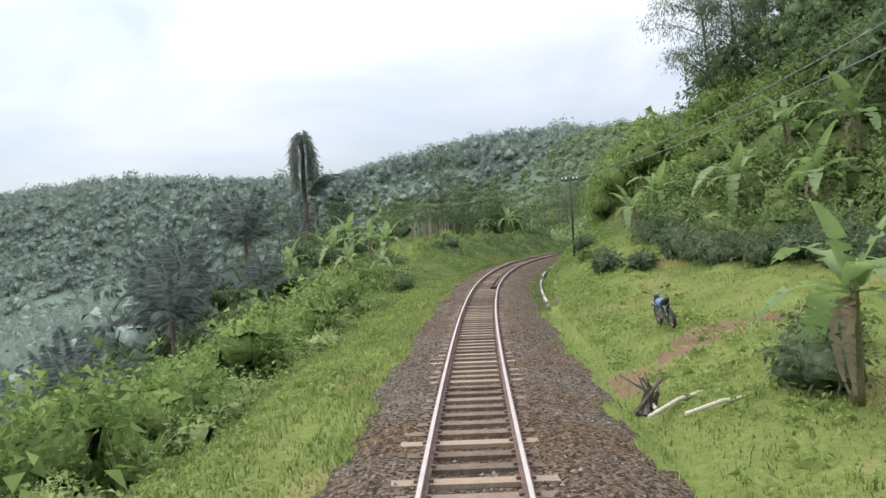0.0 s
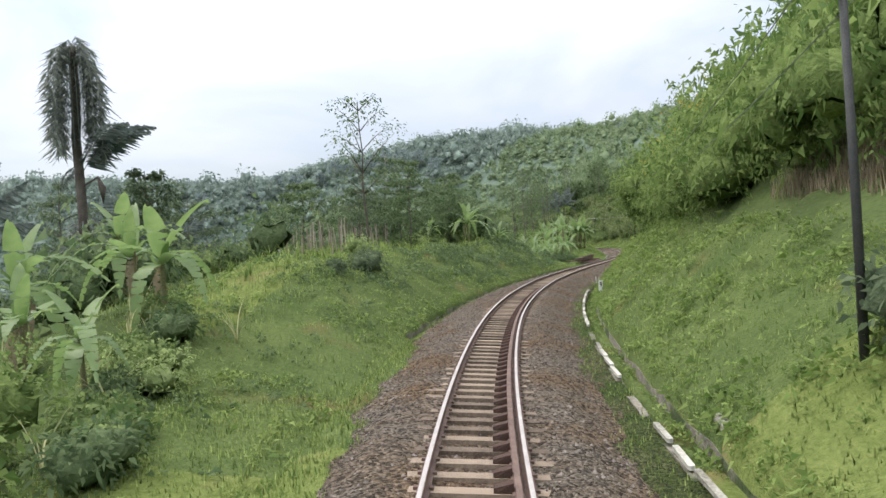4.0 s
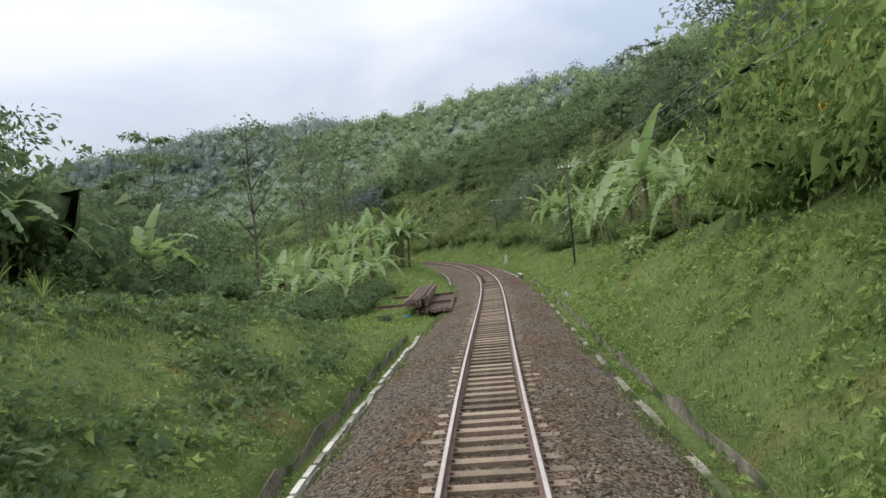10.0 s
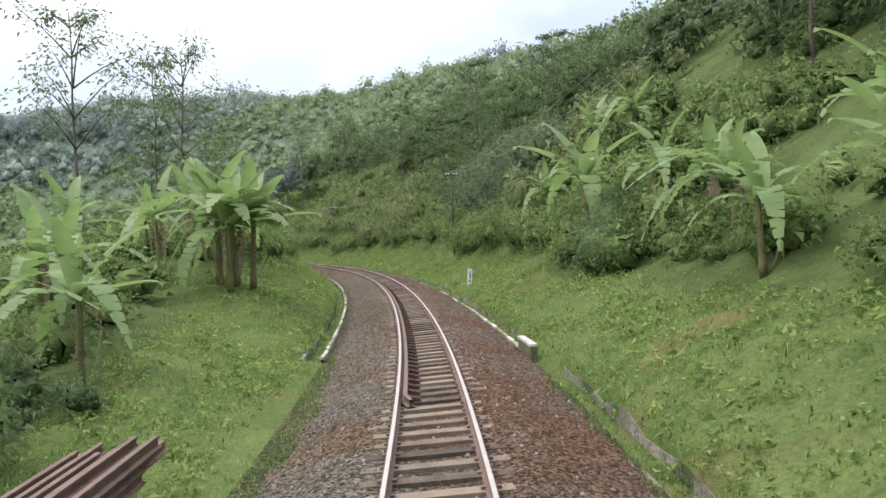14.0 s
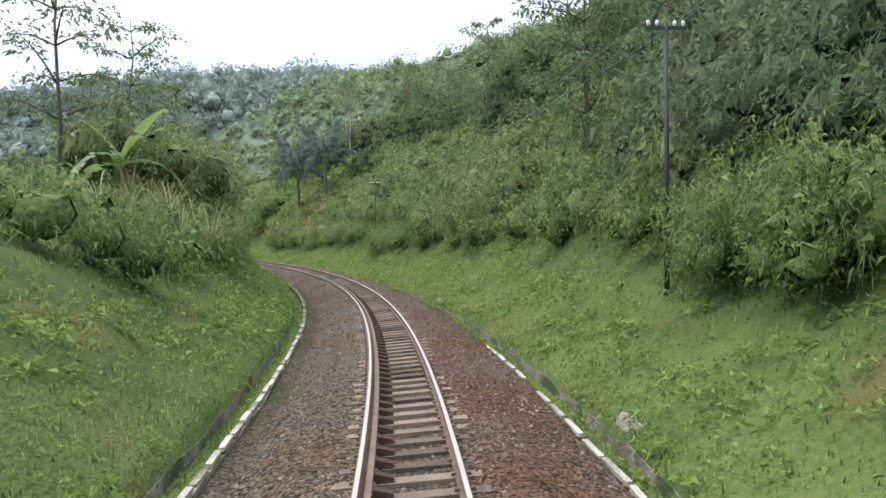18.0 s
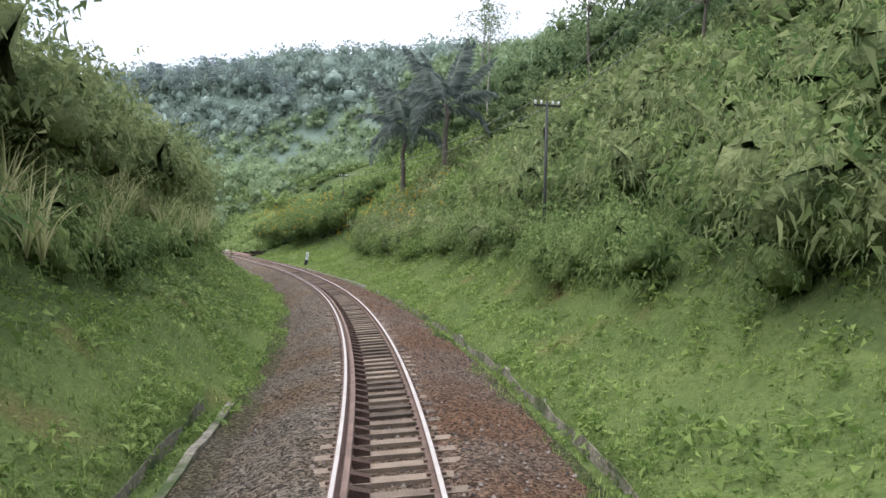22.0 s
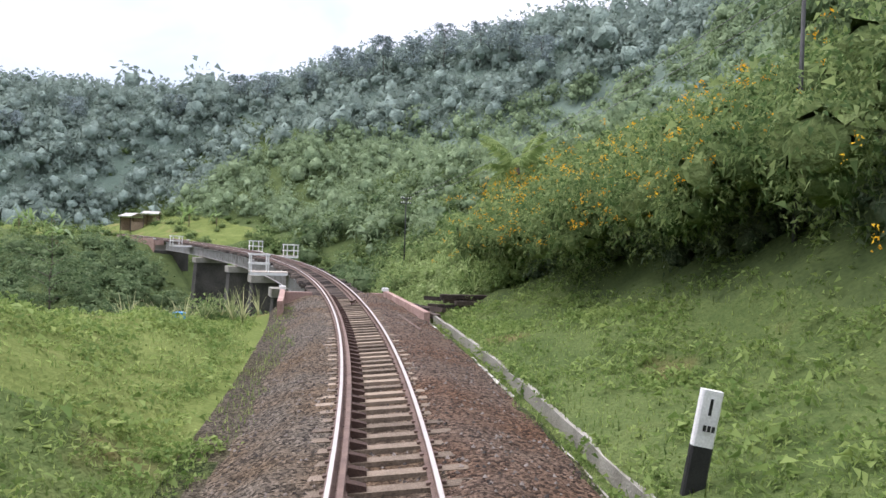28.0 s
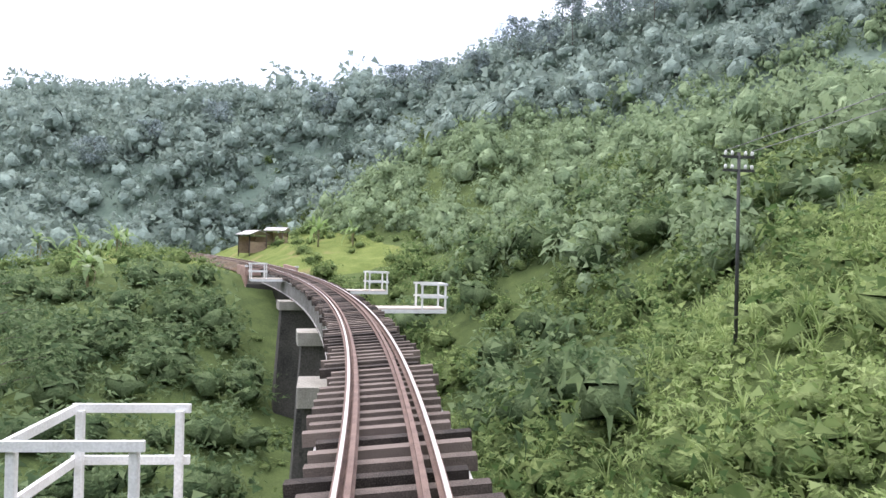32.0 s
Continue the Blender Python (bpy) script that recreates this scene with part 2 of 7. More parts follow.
L_SHRUB = leafy("shrub_leaves", (0.08, 0.14, 0.045), (0.26, 0.33, 0.125))
L_BRIGHT = leafy("bright_shrub_leaves", (0.1, 0.17, 0.045), (0.275, 0.36, 0.12))
L_DARK = leafy("dark_tree_leaves", (0.078, 0.12, 0.064), (0.2, 0.25, 0.14))
L_TREE = leafy("tree_leaves", (0.075, 0.125, 0.055), (0.2, 0.265, 0.125))
# haze put into the leaf colour: paler than near trees, inner masses too
L_FAR = leafy("haze_paled_far_leaves", (0.185, 0.24, 0.2), (0.265, 0.33, 0.278), scale=0.07, island=0.06, rough=0.95, spec=0.01, tr=0.55, grain=1.6, inner=(1.12, 1.05))
# tree green lightened by a middling share of painted haze
L_UPPER = leafy("haze_paled_slope_leaves", (0.155, 0.218, 0.118), (0.28, 0.358, 0.2), scale=0.1, island=0.1, rough=0.9, spec=0.01, tr=0.5, grain=2.5, inner=(0.95, 0.92))
# haze in the colour again, palest for distant woods and skyline trees
L_HAZE = leafy("haze_paled_tree_leaves", (0.19, 0.24, 0.235), (0.36, 0.425, 0.41), scale=0.08, island=0.12, rough=0.95, spec=0.02, tr=0.15, grain=1.6, inner=(0.65, 0.7))
L_LIME = leafy("fresh_green_leaves", (0.165, 0.24, 0.075), (0.39, 0.475, 0.2))
L_BAMBOO = leafy("bamboo_leaves", (0.105, 0.148, 0.06), (0.27, 0.31, 0.14))
L_MOP = leafy("withered_grey_fronds", (0.15, 0.175, 0.15), (0.36, 0.385, 0.33))
L_PALM = leafy("dusty_palm_fronds", (0.09, 0.12, 0.108), (0.245, 0.28, 0.25))
L_BANANA = leafy("banana_leaf", (0.1, 0.185, 0.05), (0.32, 0.43, 0.165), island=0.0, rough=0.38, spec=0.5)
L_DRY = leafy("dry_banana_leaf", (0.2, 0.155, 0.1), (0.42, 0.36, 0.25), island=0.0, rough=0.8)
L_FLOWER = leafy("orange_flowers", (0.8, 0.36, 0.01), (0.95, 0.62, 0.05))
L_GRASS = leafy("grass_blades", (0.13, 0.205, 0.055), (0.33, 0.4, 0.13), island=0.5, scale=0.6)
L_REED = leafy("tall_grass_blades", (0.201, 0.242, 0.098), (0.526, 0.516, 0.285), island=0.6, scale=0.4)
L_WEED = leafy("broad_weed_leaves", (0.125, 0.2, 0.05), (0.3, 0.385, 0.125), island=0.5, scale=0.7)
M_GIRDER = mat("pale_weathered_girder_paint", (0.2, 0.19, 0.17), (0.5, 0.49, 0.45), 0.7, 1.5, 25.0, 0.2)
M_DECK = mat("bleached_planks", (0.3, 0.25, 0.2), (0.62, 0.56, 0.48), 0.9, 2.0, 40.0, 0.4)
M_KERB = mat("limewashed_kerb", (0.17, 0.16, 0.12), (0.52, 0.5, 0.43), 0.9, 1.2, 25.0, 0.4, rnd=0.4)
M_GRAVEL = stones_mat("earthy_gravel_shoulder", (0.06, 0.05, 0.035), (0.24, 0.2, 0.145), (0.8, 0.85, 0.6), 24.0)
M_MOSSGRAVEL = stones_mat("mossy_gravel_verge", (0.045, 0.055, 0.022), (0.21, 0.2, 0.1), (0.55, 0.85, 0.4), 26.0)
M_LINING = mat("rough_drain_lining", (0.075, 0.068, 0.05), (0.36, 0.33, 0.265), 0.95, 2.6, 14.0, 0.9, patch=((0.06, 0.085, 0.03), 0.9, 0.5))
M_MOSSWALL = mat("mossy_drain_wall", (0.05, 0.055, 0.03), (0.18, 0.175, 0.11), 0.95, 1.5, 20.0, 0.5)
M_WIRE = mat("grey_wire", (0.12, 0.12, 0.12), (0.3, 0.3, 0.3), 0.6, 5.0, 40.0, 0.0)
M_STAKE = mat("grey_bamboo_stake", (0.16, 0.13, 0.1), (0.4, 0.34, 0.27), 0.9, 3.0, 40.0, 0.3, rnd=0.4)
M_BAMB = mat("pale_cut_bamboo", (0.4, 0.37, 0.27), (0.65, 0.62, 0.48), 0.7, 3.0, 40.0, 0.2)
M_TUB = mat("bright_blue_plastic", (0.04, 0.25, 0.55), (0.08, 0.36, 0.7), 0.45, 4.0, 40.0, 0.0)
M_TWIG = mat("dry_twigs", (0.16, 0.13, 0.1), (0.4, 0.35, 0.28), 0.95, 3.0, 40.0, 0.2, island=0.4)
M_ROT = mat("rotten_dark_timber", (0.025, 0.02, 0.016), (0.13, 0.1, 0.08), 0.95, 2.5, 40.0, 0.7, rnd=0.3)

# ===== the line of the track =====
CURV = np.array([-2.01, 0.1, 1.75, 2.01, 1.42, 1.53, 2.34, 3.76, 5.82, 5.7, 5.88, 6.6, 5.58, 4.21, 2.34, 1.3, 0.37, -0.33, -1.52,
                 -3.13, -4.01, -3.34, -3.89, -4.57, -4.78, -5.47, -6.21, -6.11, -5.9, -6.01, -6.09, -6.22, -6.38, -6.15, -5.73,
                 -7.02, -6.2, -5.57, -6.07, -6.08, -6.1, -6.1, -5.95, -5.66, -5.29, -4.87, -4.41, -3.93, -3.46, -2.98, -2.52,
                 -2.07, -1.64, -1.22, -0.82, -0.43, -0.05, 0.33, 0.7, 1.06, 1.43])
RISE = np.array([0.0, 0.03, 0.06, 0.19, 0.31, 0.25, 0.03, -0.21, -0.34, -0.43, -0.48, -0.57, -0.64, -0.63, -0.54, -0.24, 0.21,
                 0.54, 0.87, 1.21, 1.54, 1.86, 2.17, 2.47, 2.77])
CANT, GAUGE = 12.98, 1.132
SG = np.arange(0, 480, 0.5)
KS = np.interp(SG, np.arange(61) * 8.0, CURV) / 1000
AS = np.concatenate([[0], np.cumsum((KS[1:] + KS[:-1]) / 2 * 0.5)])
XS = np.concatenate([[0], np.cumsum(np.sin((AS[1:] + AS[:-1]) / 2) * 0.5)])
YS = np.concatenate([[0], np.cumsum(np.cos((AS[1:] + AS[:-1]) / 2) * 0.5)])
ZS = np.interp(SG, np.arange(25) * 20.0, RISE)


def on_line(s, d=0.0, z=0.0, canted=False):
    """World places from metres along the line, metres to its right and height over the rail heads."""
    s, d, z = np.broadcast_arrays(np.asarray(s, float), np.asarray(d, float), np.asarray(z, float))
    lo = np.minimum(s, 0)
    a = np.interp(s, SG, AS)
    x, y = np.interp(s, SG, XS) + d * np.cos(a) + lo * np.sin(a), np.interp(s, SG, YS) - d * np.sin(a) + lo * np.cos(a)
    h = np.interp(s, SG, ZS) + z
    if canted:
        h = h - d * CANT * np.interp(s, SG, KS)
    return np.stack([x, y, h], -1)


def heading(s):
    return float(np.interp(s, SG, AS))


def off_line(x, y):
    """Metres along and to the right of the line for world places."""
    x, y = np.ravel(x), np.ravel(y)
    s, d = np.zeros(len(x)), np.zeros(len(x))
    for i in range(0, len(x), 4000):
        xx, yy = x[i:i + 4000], y[i:i + 4000]
        j = np.argmin((xx[:, None] - XS[None, ::2]) ** 2 + (yy[:, None] - YS[None, ::2]) ** 2, axis=1) * 2
        dx, dy = xx - XS[j], yy - YS[j]
        s[i:i + 4000] = SG[j] + dx * np.sin(AS[j]) + dy * np.cos(AS[j])
        d[i:i + 4000] = dx * np.cos(AS[j]) - dy * np.sin(AS[j])
    return s, d


# ===== the lie of the land =====
PROF_D = np.array([0, 2.7, 3.2, 5, 7, 10, 14, 20, 30, 45])
PROF_R = {  # height over the rail heads, to the right of the line
    0: (-.62, -.55, -.4, -.1, .1, .2, .4, 3, 9, 17), 45: (-.62, -.55, -.4, 0, .2, .3, .6, 4, 10, 18),
    56: (-.62, -.55, -.35, .3, .6, 1.0, 2.2, 7, 13, 21), 65: (-.62, -.55, -.3, 1.1, 1.9, 3.2, 6.2, 11, 17, 25),
    80: (-.62, -.55, -.2, 1.6, 3.0, 5.2, 8.2, 13, 19, 26), 122: (-.62, -.55, -.2, 1.6, 3.0, 5.2, 8.2, 13, 19, 26),
    136: (-.62, -.55, -.3, .9, 1.9, 3.4, 5.5, 10, 16, 25), 150: (-.62, -.55, -.3, .7, 1.3, 2.2, 4, 8, 15, 24),
    166: (-.62, -.55, -.3, .4, 1.0, 2.6, 5.5, 10, 16, 25), 185: (-.62, -.55, -.35, .4, 2.0, 5, 8.5, 13, 19, 27),
    250: (-.62, -.55, -.4, .6, 2.6, 6, 9, 14, 20, 27), 272: (-.62, -.55, -.4, .3, 1.4, 4.5, 8, 13, 19, 26),
    292: (-.62, -.55, -.4, .0, .7, 3.2, 6.5, 11, 17, 25), 304: (-.9, -.9, -.9, -.6, .3, 2.4, 5.5, 10, 16, 24),
    312: (-5, -5, -5, -4, -2.2, .8, 3.5, 8, 14, 22), 331: (-9, -8.5, -8, -6.5, -4, -.6, 1.6, 5, 11, 20),
    350: (-11, -10, -9.5, -9, -8, -6.5, -3.5, 2, 9.5, 20), 372: (-7, -7, -7, -6, -5, -3, -.5, 3, 9.5, 20),
    384: (-.7, -.7, -.6, -.5, -.4, 0, .6, 2, 7, 18), 405: (-.62, -.6, -.4, .6, 1.6, 2.0, 2.6, 5, 12, 25), 480: (-.62, -.6, -.5, -.2, .2, 1, 2, 5, 12, 25)}
PROF_L = {
    0: (-.62, -.55, -.5, -.9, -2.1, -3.8, -5.5, -8, -12, -18), 55: (-.62, -.55, -.5, -.9, -2.0, -3.6, -5.5, -8, -12, -18),
    64: (-.62, -.55, -.5, -.6, -1.2, -2.6, -4.5, -7, -11, -17), 74: (-.62, -.55, -.4, .2, .8, .9, -.4, -3, -7, -13),
    84: (-.62, -.55, -.3, .9, 1.9, 2.1, 1.6, .6, -1.5, -6), 122: (-.62, -.55, -.3, 1.1, 2.2, 2.5, 2.3, 1.8, .5, -5),
    131: (-.62, -.55, -.4, .4, .8, 1.0, .9, 0, -1.5, -6), 138: (-.62, -.55, -.5, -.5, -.6, -.8, -1.0, -2, -3.5, -8),
    158: (-.62, -.55, -.5, -.5, -.5, -.6, -.8, -1.6, -3.5, -8), 170: (-.62, -.55, -.4, .5, .9, 1.1, 1.0, .3, -2, -7),
    192: (-.62, -.55, -.3, .9, 2.1, 2.9, 3.0, 2.6, .5, -5), 262: (-.62, -.55, -.3, 1.0, 2.3, 3.2, 3.4, 3, .5, -5),
    278: (-.62, -.55, -.4, .6, 1.5, 2.1, 1.9, .4, -2, -8), 288: (-.62, -.55, -.45, .3, .9, 1.2, .6, -1.5, -5, -10), 294: (-.62, -.55, -.5, 0, .3, .1, -1.2, -4, -7, -12),
    304: (-.9, -.9, -1, -1.4, -2.2, -3.5, -5, -7, -10, -14), 312: (-5, -5.5, -6, -6.5, -7, -8, -9, -10, -12, -16),
    335: (-10, -10, -10, -10, -9.5, -9, -9, -10, -12, -16), 360: (-9, -8, -7.5, -6.5, -5.5, -4.5, -4, -5, -7, -10),
    380: (-1, -.8, -.6, -.2, 0, 0, 0, -1, -3, -6), 480: (-.62, -.6, -.5, 0, .3, .5, .8, .5, -1, -3)}


def prof(table, s, d):
    st = np.array(sorted(table), float)
    m = np.array([table[k] for k in sorted(table)])
    cols = np.stack([np.interp(s, st, m[:, j]) for j in range(m.shape[1])], 1)
    d = np.clip(d, 0, 45)
    j = np.clip(np.searchsorted(PROF_D, d, side="right") - 1, 0, len(PROF_D) - 2)
    w = (d - PROF_D[j]) / (PROF_D[j + 1] - PROF_D[j])
    i = np.arange(len(d))
    return cols[i, j] * (1 - w) + cols[i, j + 1] * w


RIDGE = np.array([(-900, 470, 59), (-450, 520, 51), (-180, 440, 41.5), (-70, 448, 41), (10, 456, 51.5), (62, 446, 57), (108, 370, 47), (118, 240, 38),
                  (112, 120, 36), (100, 0, 36), (90, -200, 38)], float)
RIDGE_W = np.array([420, 330, 150, 72, 95, 95, 75, 66, 72, 80, 80], float)


def far_land(x, y):
    best, z, w, side = np.full(len(x), 1e9), np.zeros(len(x)), np.ones(len(x)), np.zeros(len(x))
    for k in range(len(RIDGE) - 1):
        p, q = RIDGE[k], RIDGE[k + 1]
        e = q[:2] - p[:2]
        u = np.clip(((x - p[0]) * e[0] + (y - p[1]) * e[1]) / (e @ e), 0, 1)
        dx, dy = x - p[0] - u * e[0], y - p[1] - u * e[1]
        r = np.hypot(dx, dy)
        t = r < best
        best[t] = r[t]
        z[t] = (p[2] + u * (q[2] - p[2]))[t]
        w[t] = (RIDGE_W[k] + u * (RIDGE_W[k + 1] - RIDGE_W[k]))[t]
        side[t] = (e[0] * dy - e[1] * dx)[t]
    v = np.clip(1 - best / w, 0, 1)
    v = np.where(side > 0, 1.0, v * v * (3 - 2 * v))
    base = np.interp(x, [-200, -60, 20], [-24, -14, 0])
    return base + (z - base) * v + 3.0 * np.sin(x * 0.031 + 1.0) * np.cos(y * 0.027) * np.clip(v * 2, 0, 1)


# the ballast's own cross-section, and how far out the turf has crept over it
BAL_D = np.array([0, .45, .62, .8, .92, 1.3, 1.75, 2.45, 2.62])
BAL_Z = np.array([-.2, -.185, -.16, -.145, -.125, -.14, -.3, -.5, -.66])


def verge(s, side):
    wave = 0.15 * np.sin(s * 0.83) + 0.1 * np.sin(s * 2.3 + 1) + 0.07 * np.sin(s * 5.1 + side) + 0.04 * np.sin(s * 9.7)
    l = np.interp(s, [0, 60, 74, 80, 134, 138, 160, 166, 228, 240, 283, 292, 304], [1.8, 1.8, 2.1, 2.5, 2.5, 2.1, 2.2, 2.8, 2.8, 2.4, 2.4, 1.95, 2.05])
    r = np.interp(s, [0, 48, 56, 72, 90, 160, 163, 196, 206, 240, 280, 300], [2.3, 2.3, 2.1, 2.1, 2.5, 2.45, 2.7, 2.7, 2.3, 2.35, 2.5, 2.7])
    return np.where(side > 0, r, l) + wave


DRAINS_R, DRAINS_L = [(54, 160), (163, 258), (261, 300)], [(79, 134), (163, 232)]


def land(x, y, s=None, d=None):
    """Height of the ground."""
    if s is None:
        s, d = off_line(x, y)
    ad = np.abs(d)
    near = np.where(d > 0, prof(PROF_R, s, ad), prof(PROF_L, s, ad)) + np.interp(s, SG, ZS)
    fade = np.clip((ad - 26) / 40, 0, 1)
    fade = np.maximum(fade, np.clip((s - 428) / 40, 0, 1))
    fade = fade * fade * (3 - 2 * fade)
    n = 0.10 * np.sin(s * 1.9 + d * 1.1) * np.cos(d * 2.3 - s * 0.7) + 0.16 * np.sin(s * 0.55 + d * 0.8) + 0.07 * np.sin(s * 3.7 - d * 2.9)
    near = near + n * np.clip((ad - 3.2) / 2.5, 0, 1)
    bed = np.interp(ad, BAL_D, BAL_Z) - d * CANT * np.interp(s, SG, KS) + np.interp(s, SG, ZS)
    turf = bed + np.clip((ad - verge(s, d)) * 0.4, -0.3, 0.07)
    near = np.where((ad < 2.66) & (ad > 1.2) & (s < 304), np.maximum(near, turf), near)
    for spans, sgn in ((DRAINS_R, 1), (DRAINS_L, -1)):
        for a, b in spans:
            near = np.where((d * sgn > 2.68) & (d * sgn < 3.12) & (s > a) & (s < b), np.interp(s, SG, ZS) - 0.68, near)
    if np.max(fade) <= 0:
        return near
    return near * (1 - fade) + far_land(np.ravel(x), np.ravel(y)) * fade


def land_at(s, d):
    p = on_line(s, d)
    return float(land(p[..., 0].reshape(1), p[..., 1].reshape(1), np.array([float(s)]), np.array([float(d)]))[0])


# ===== mesh helpers =====


def raw_mesh(name, verts, faces, mats, smooth=False, index=None, normals=None):
    """A mesh from arrays: verts (n,3), faces (m,3) or (m,4)."""
    verts, faces = np.asarray(verts, np.float32), np.asarray(faces, np.int32)
    me = bpy.data.meshes.new(name)
    k = faces.shape[1]
    me.vertices.add(len(verts)), me.loops.add(faces.size), me.polygons.add(len(faces))
    me.vertices.foreach_set("co", verts.ravel())
    me.loops.foreach_set("vertex_index", faces.ravel())
    me.polygons.foreach_set("loop_start", np.arange(0, faces.size, k, dtype=np.int32))
    me.polygons.foreach_set("use_smooth", np.full(len(faces), smooth))
    if index is not None:
        me.polygons.foreach_set("material_index", np.asarray(index, np.int32))
    for m in (mats if isinstance(mats, (list, tuple)) else [mats]):
        me.materials.append(m)
    me.update(calc_edges=True)
    me.validate()
    if normals is not None:
        me.polygons.foreach_set("use_smooth", np.full(len(me.polygons), True))
        me.normals_split_custom_set_from_vertices(np.asarray(normals, np.float32).tolist())
    return me


class Geo:
    """Collects plain solids into one mesh."""

    def __init__(self):
        self.v, self.f = [], []

    def add(self, verts, faces):
        o = len(self.v)
        self.v += [tuple(p) for p in verts]
        self.f += [tuple(i + o for i in f) for f in faces]
        return self

    def box(self, c, size, rz=0.0, m=None, bevel=0.0):
        x, y, z = (k / 2 for k in size)
        b = min(bevel, x * .8, y * .8)
        ring = [(-x + b, -y), (x - b, -y), (x, -y + b), (x, y - b), (x - b, y), (-x + b, y), (-x, y - b), (-x, -y + b)] if b else [
            (-x, -y), (x, -y), (x, y), (-x, y)]
        n = len(ring)
        vs = [Vector((p[0], p[1], -z)) for p in ring] + [Vector((p[0], p[1], z)) for p in ring]
        t = Matrix.Translation(c) @ (m if m is not None else Matrix.Rotation(rz, 4, 'Z'))
        fs = [tuple(range(n - 1, -1, -1)), tuple(range(n, 2 * n))] + [(i, (i + 1) % n, n + (i + 1) % n, n + i) for i in range(n)]
        return self.add([t @ p for p in vs], fs)

    def tube(self, pts, rads, n=8, cap=True):
        pts = [Vector(p) for p in pts]
        if not isinstance(rads, (list, tuple)):
            rads = [rads] * len(pts)
        vs, fs = [], []
        ref = Vector((0, 0, 1)) if abs((pts[-1] - pts[0]).normalized().z) < 0.9 else Vector((1, 0, 0))
        for i, p in enumerate(pts):
            t = (pts[min(i + 1, len(pts) - 1)] - pts[max(i - 1, 0)]).normalized()
            u = t.cross(ref).normalized()
            w = t.cross(u)
            for k in range(n):
                a = 2 * math.pi * k / n
                vs.append(p + (u * math.cos(a) + w * math.sin(a)) * rads[i])
        for i in range(len(pts) - 1):
            for k in range(n):
                fs.append((i * n + k, i * n + (k + 1) % n, (i + 1) * n + (k + 1) % n, (i + 1) * n + k))
        if cap:
            fs += [tuple(range(n - 1, -1, -1)), tuple(range((len(pts) - 1) * n, len(pts) * n))]
        return self.add(vs, fs)

    def ring(self, c, axis, R, r, n=28, k=8):
        axis = Vector(axis).normalized()
        u = axis.orthogonal().normalized()
        w = axis.cross(u)
        vs, fs = [], []
        for i in range(n):
            a = 2 * math.pi * i / n
            o = u * math.cos(a) + w * math.sin(a)
            for j in range(k):
                b = 2 * math.pi * j / k
                vs.append(Vector(c) + o * (R + r * math.cos(b)) + axis * r * math.sin(b))
        for i in range(n):
            for j in range(k):
                fs.append((i * k + j, ((i + 1) % n) * k + j, ((i + 1) % n) * k + (j + 1) % k, i * k + (j + 1) % k))
        return self.add(vs, fs)

    def mesh(self, name, material, smooth=False):
        me = bpy.data.meshes.new(name)
        me.from_pydata(self.v, [], self.f)
        me.materials.append(material)
        if smooth:
            me.polygons.foreach_set("use_smooth", np.full(len(me.polygons), True))
        return me


def part(name, geo, material, parent=None, label="", smooth=False):
    me = geo.mesh(name, material, smooth) if isinstance(geo, Geo) else geo
    ob = new(name, me)
    if parent is not None:
        ob.parent = parent
    return tagged(ob, label)


def thing(name, m, label, category, group="", kind=""):
    ob = new(name)
    ob.matrix_world = m
    return tagged(ob, label, category, group, kind)


def line_pose(s, d, z=None, turn=0.0):
    """Pose on the ground beside the line, y along the line."""
    p = on_line(s, d)
    h = land_at(s, d) if z is None else p[2] + z
    return Matrix.Translation((p[0], p[1], h)) @ Matrix.Rotation(-heading(s) + radians(turn), 4, 'Z')


def sweep(s0, s1, section, step=1.0, canted=True, closed=True):
    """Verts and quad faces of a section (d, z) carried along the line."""
    n = max(2, int(round((s1 - s0) / step)) + 1)
    ss = np.linspace(s0, s1, n)
    k = len(section)
    v = np.concatenate([on_line(ss, dd, zz, canted)[:, None, :] for dd, zz in section], 1).reshape(-1, 3)
    f = []
    for i in range(n - 1):
        for j in range(k if closed else k - 1):
            f.append((i * k + j, i * k + (j + 1) % k, (i + 1) * k + (j + 1) % k, (i + 1) * k + j))
    return v, np.array(f)


# ===== ground =====
d_half = np.concatenate([[0, 0.7], np.arange(1.4, 2.5, 0.18), [2.55, 2.63, 2.67, 2.69, 3.11, 3.13, 3.4], np.arange(3.8, 12, 0.45), np.arange(12, 46, 1.4)])
DG = np.concatenate([-d_half[:0:-1], d_half])
SGR = np.concatenate([np.arange(-14, 306, 0.6), np.arange(306, 452, 0.9)])
gs, gd = np.meshgrid(SGR, DG, indexing="ij")
gp = on_line(gs.ravel(), gd.ravel())
gp[:, 2] = land(gp[:, 0], gp[:, 1], gs.ravel(), gd.ravel())
nr, nc = gs.shape
gi = np.arange(nr * nc).reshape(nr, nc)
gf = np.stack([gi[:-1, :-1].ravel(), gi[1:, :-1].ravel(), gi[1:, 1:].ravel(), gi[:-1, 1:].ravel()], 1)[:, ::-1]
fd, fs = gd[:-1, :-1].ravel(), gs[:-1, :-1].ravel()


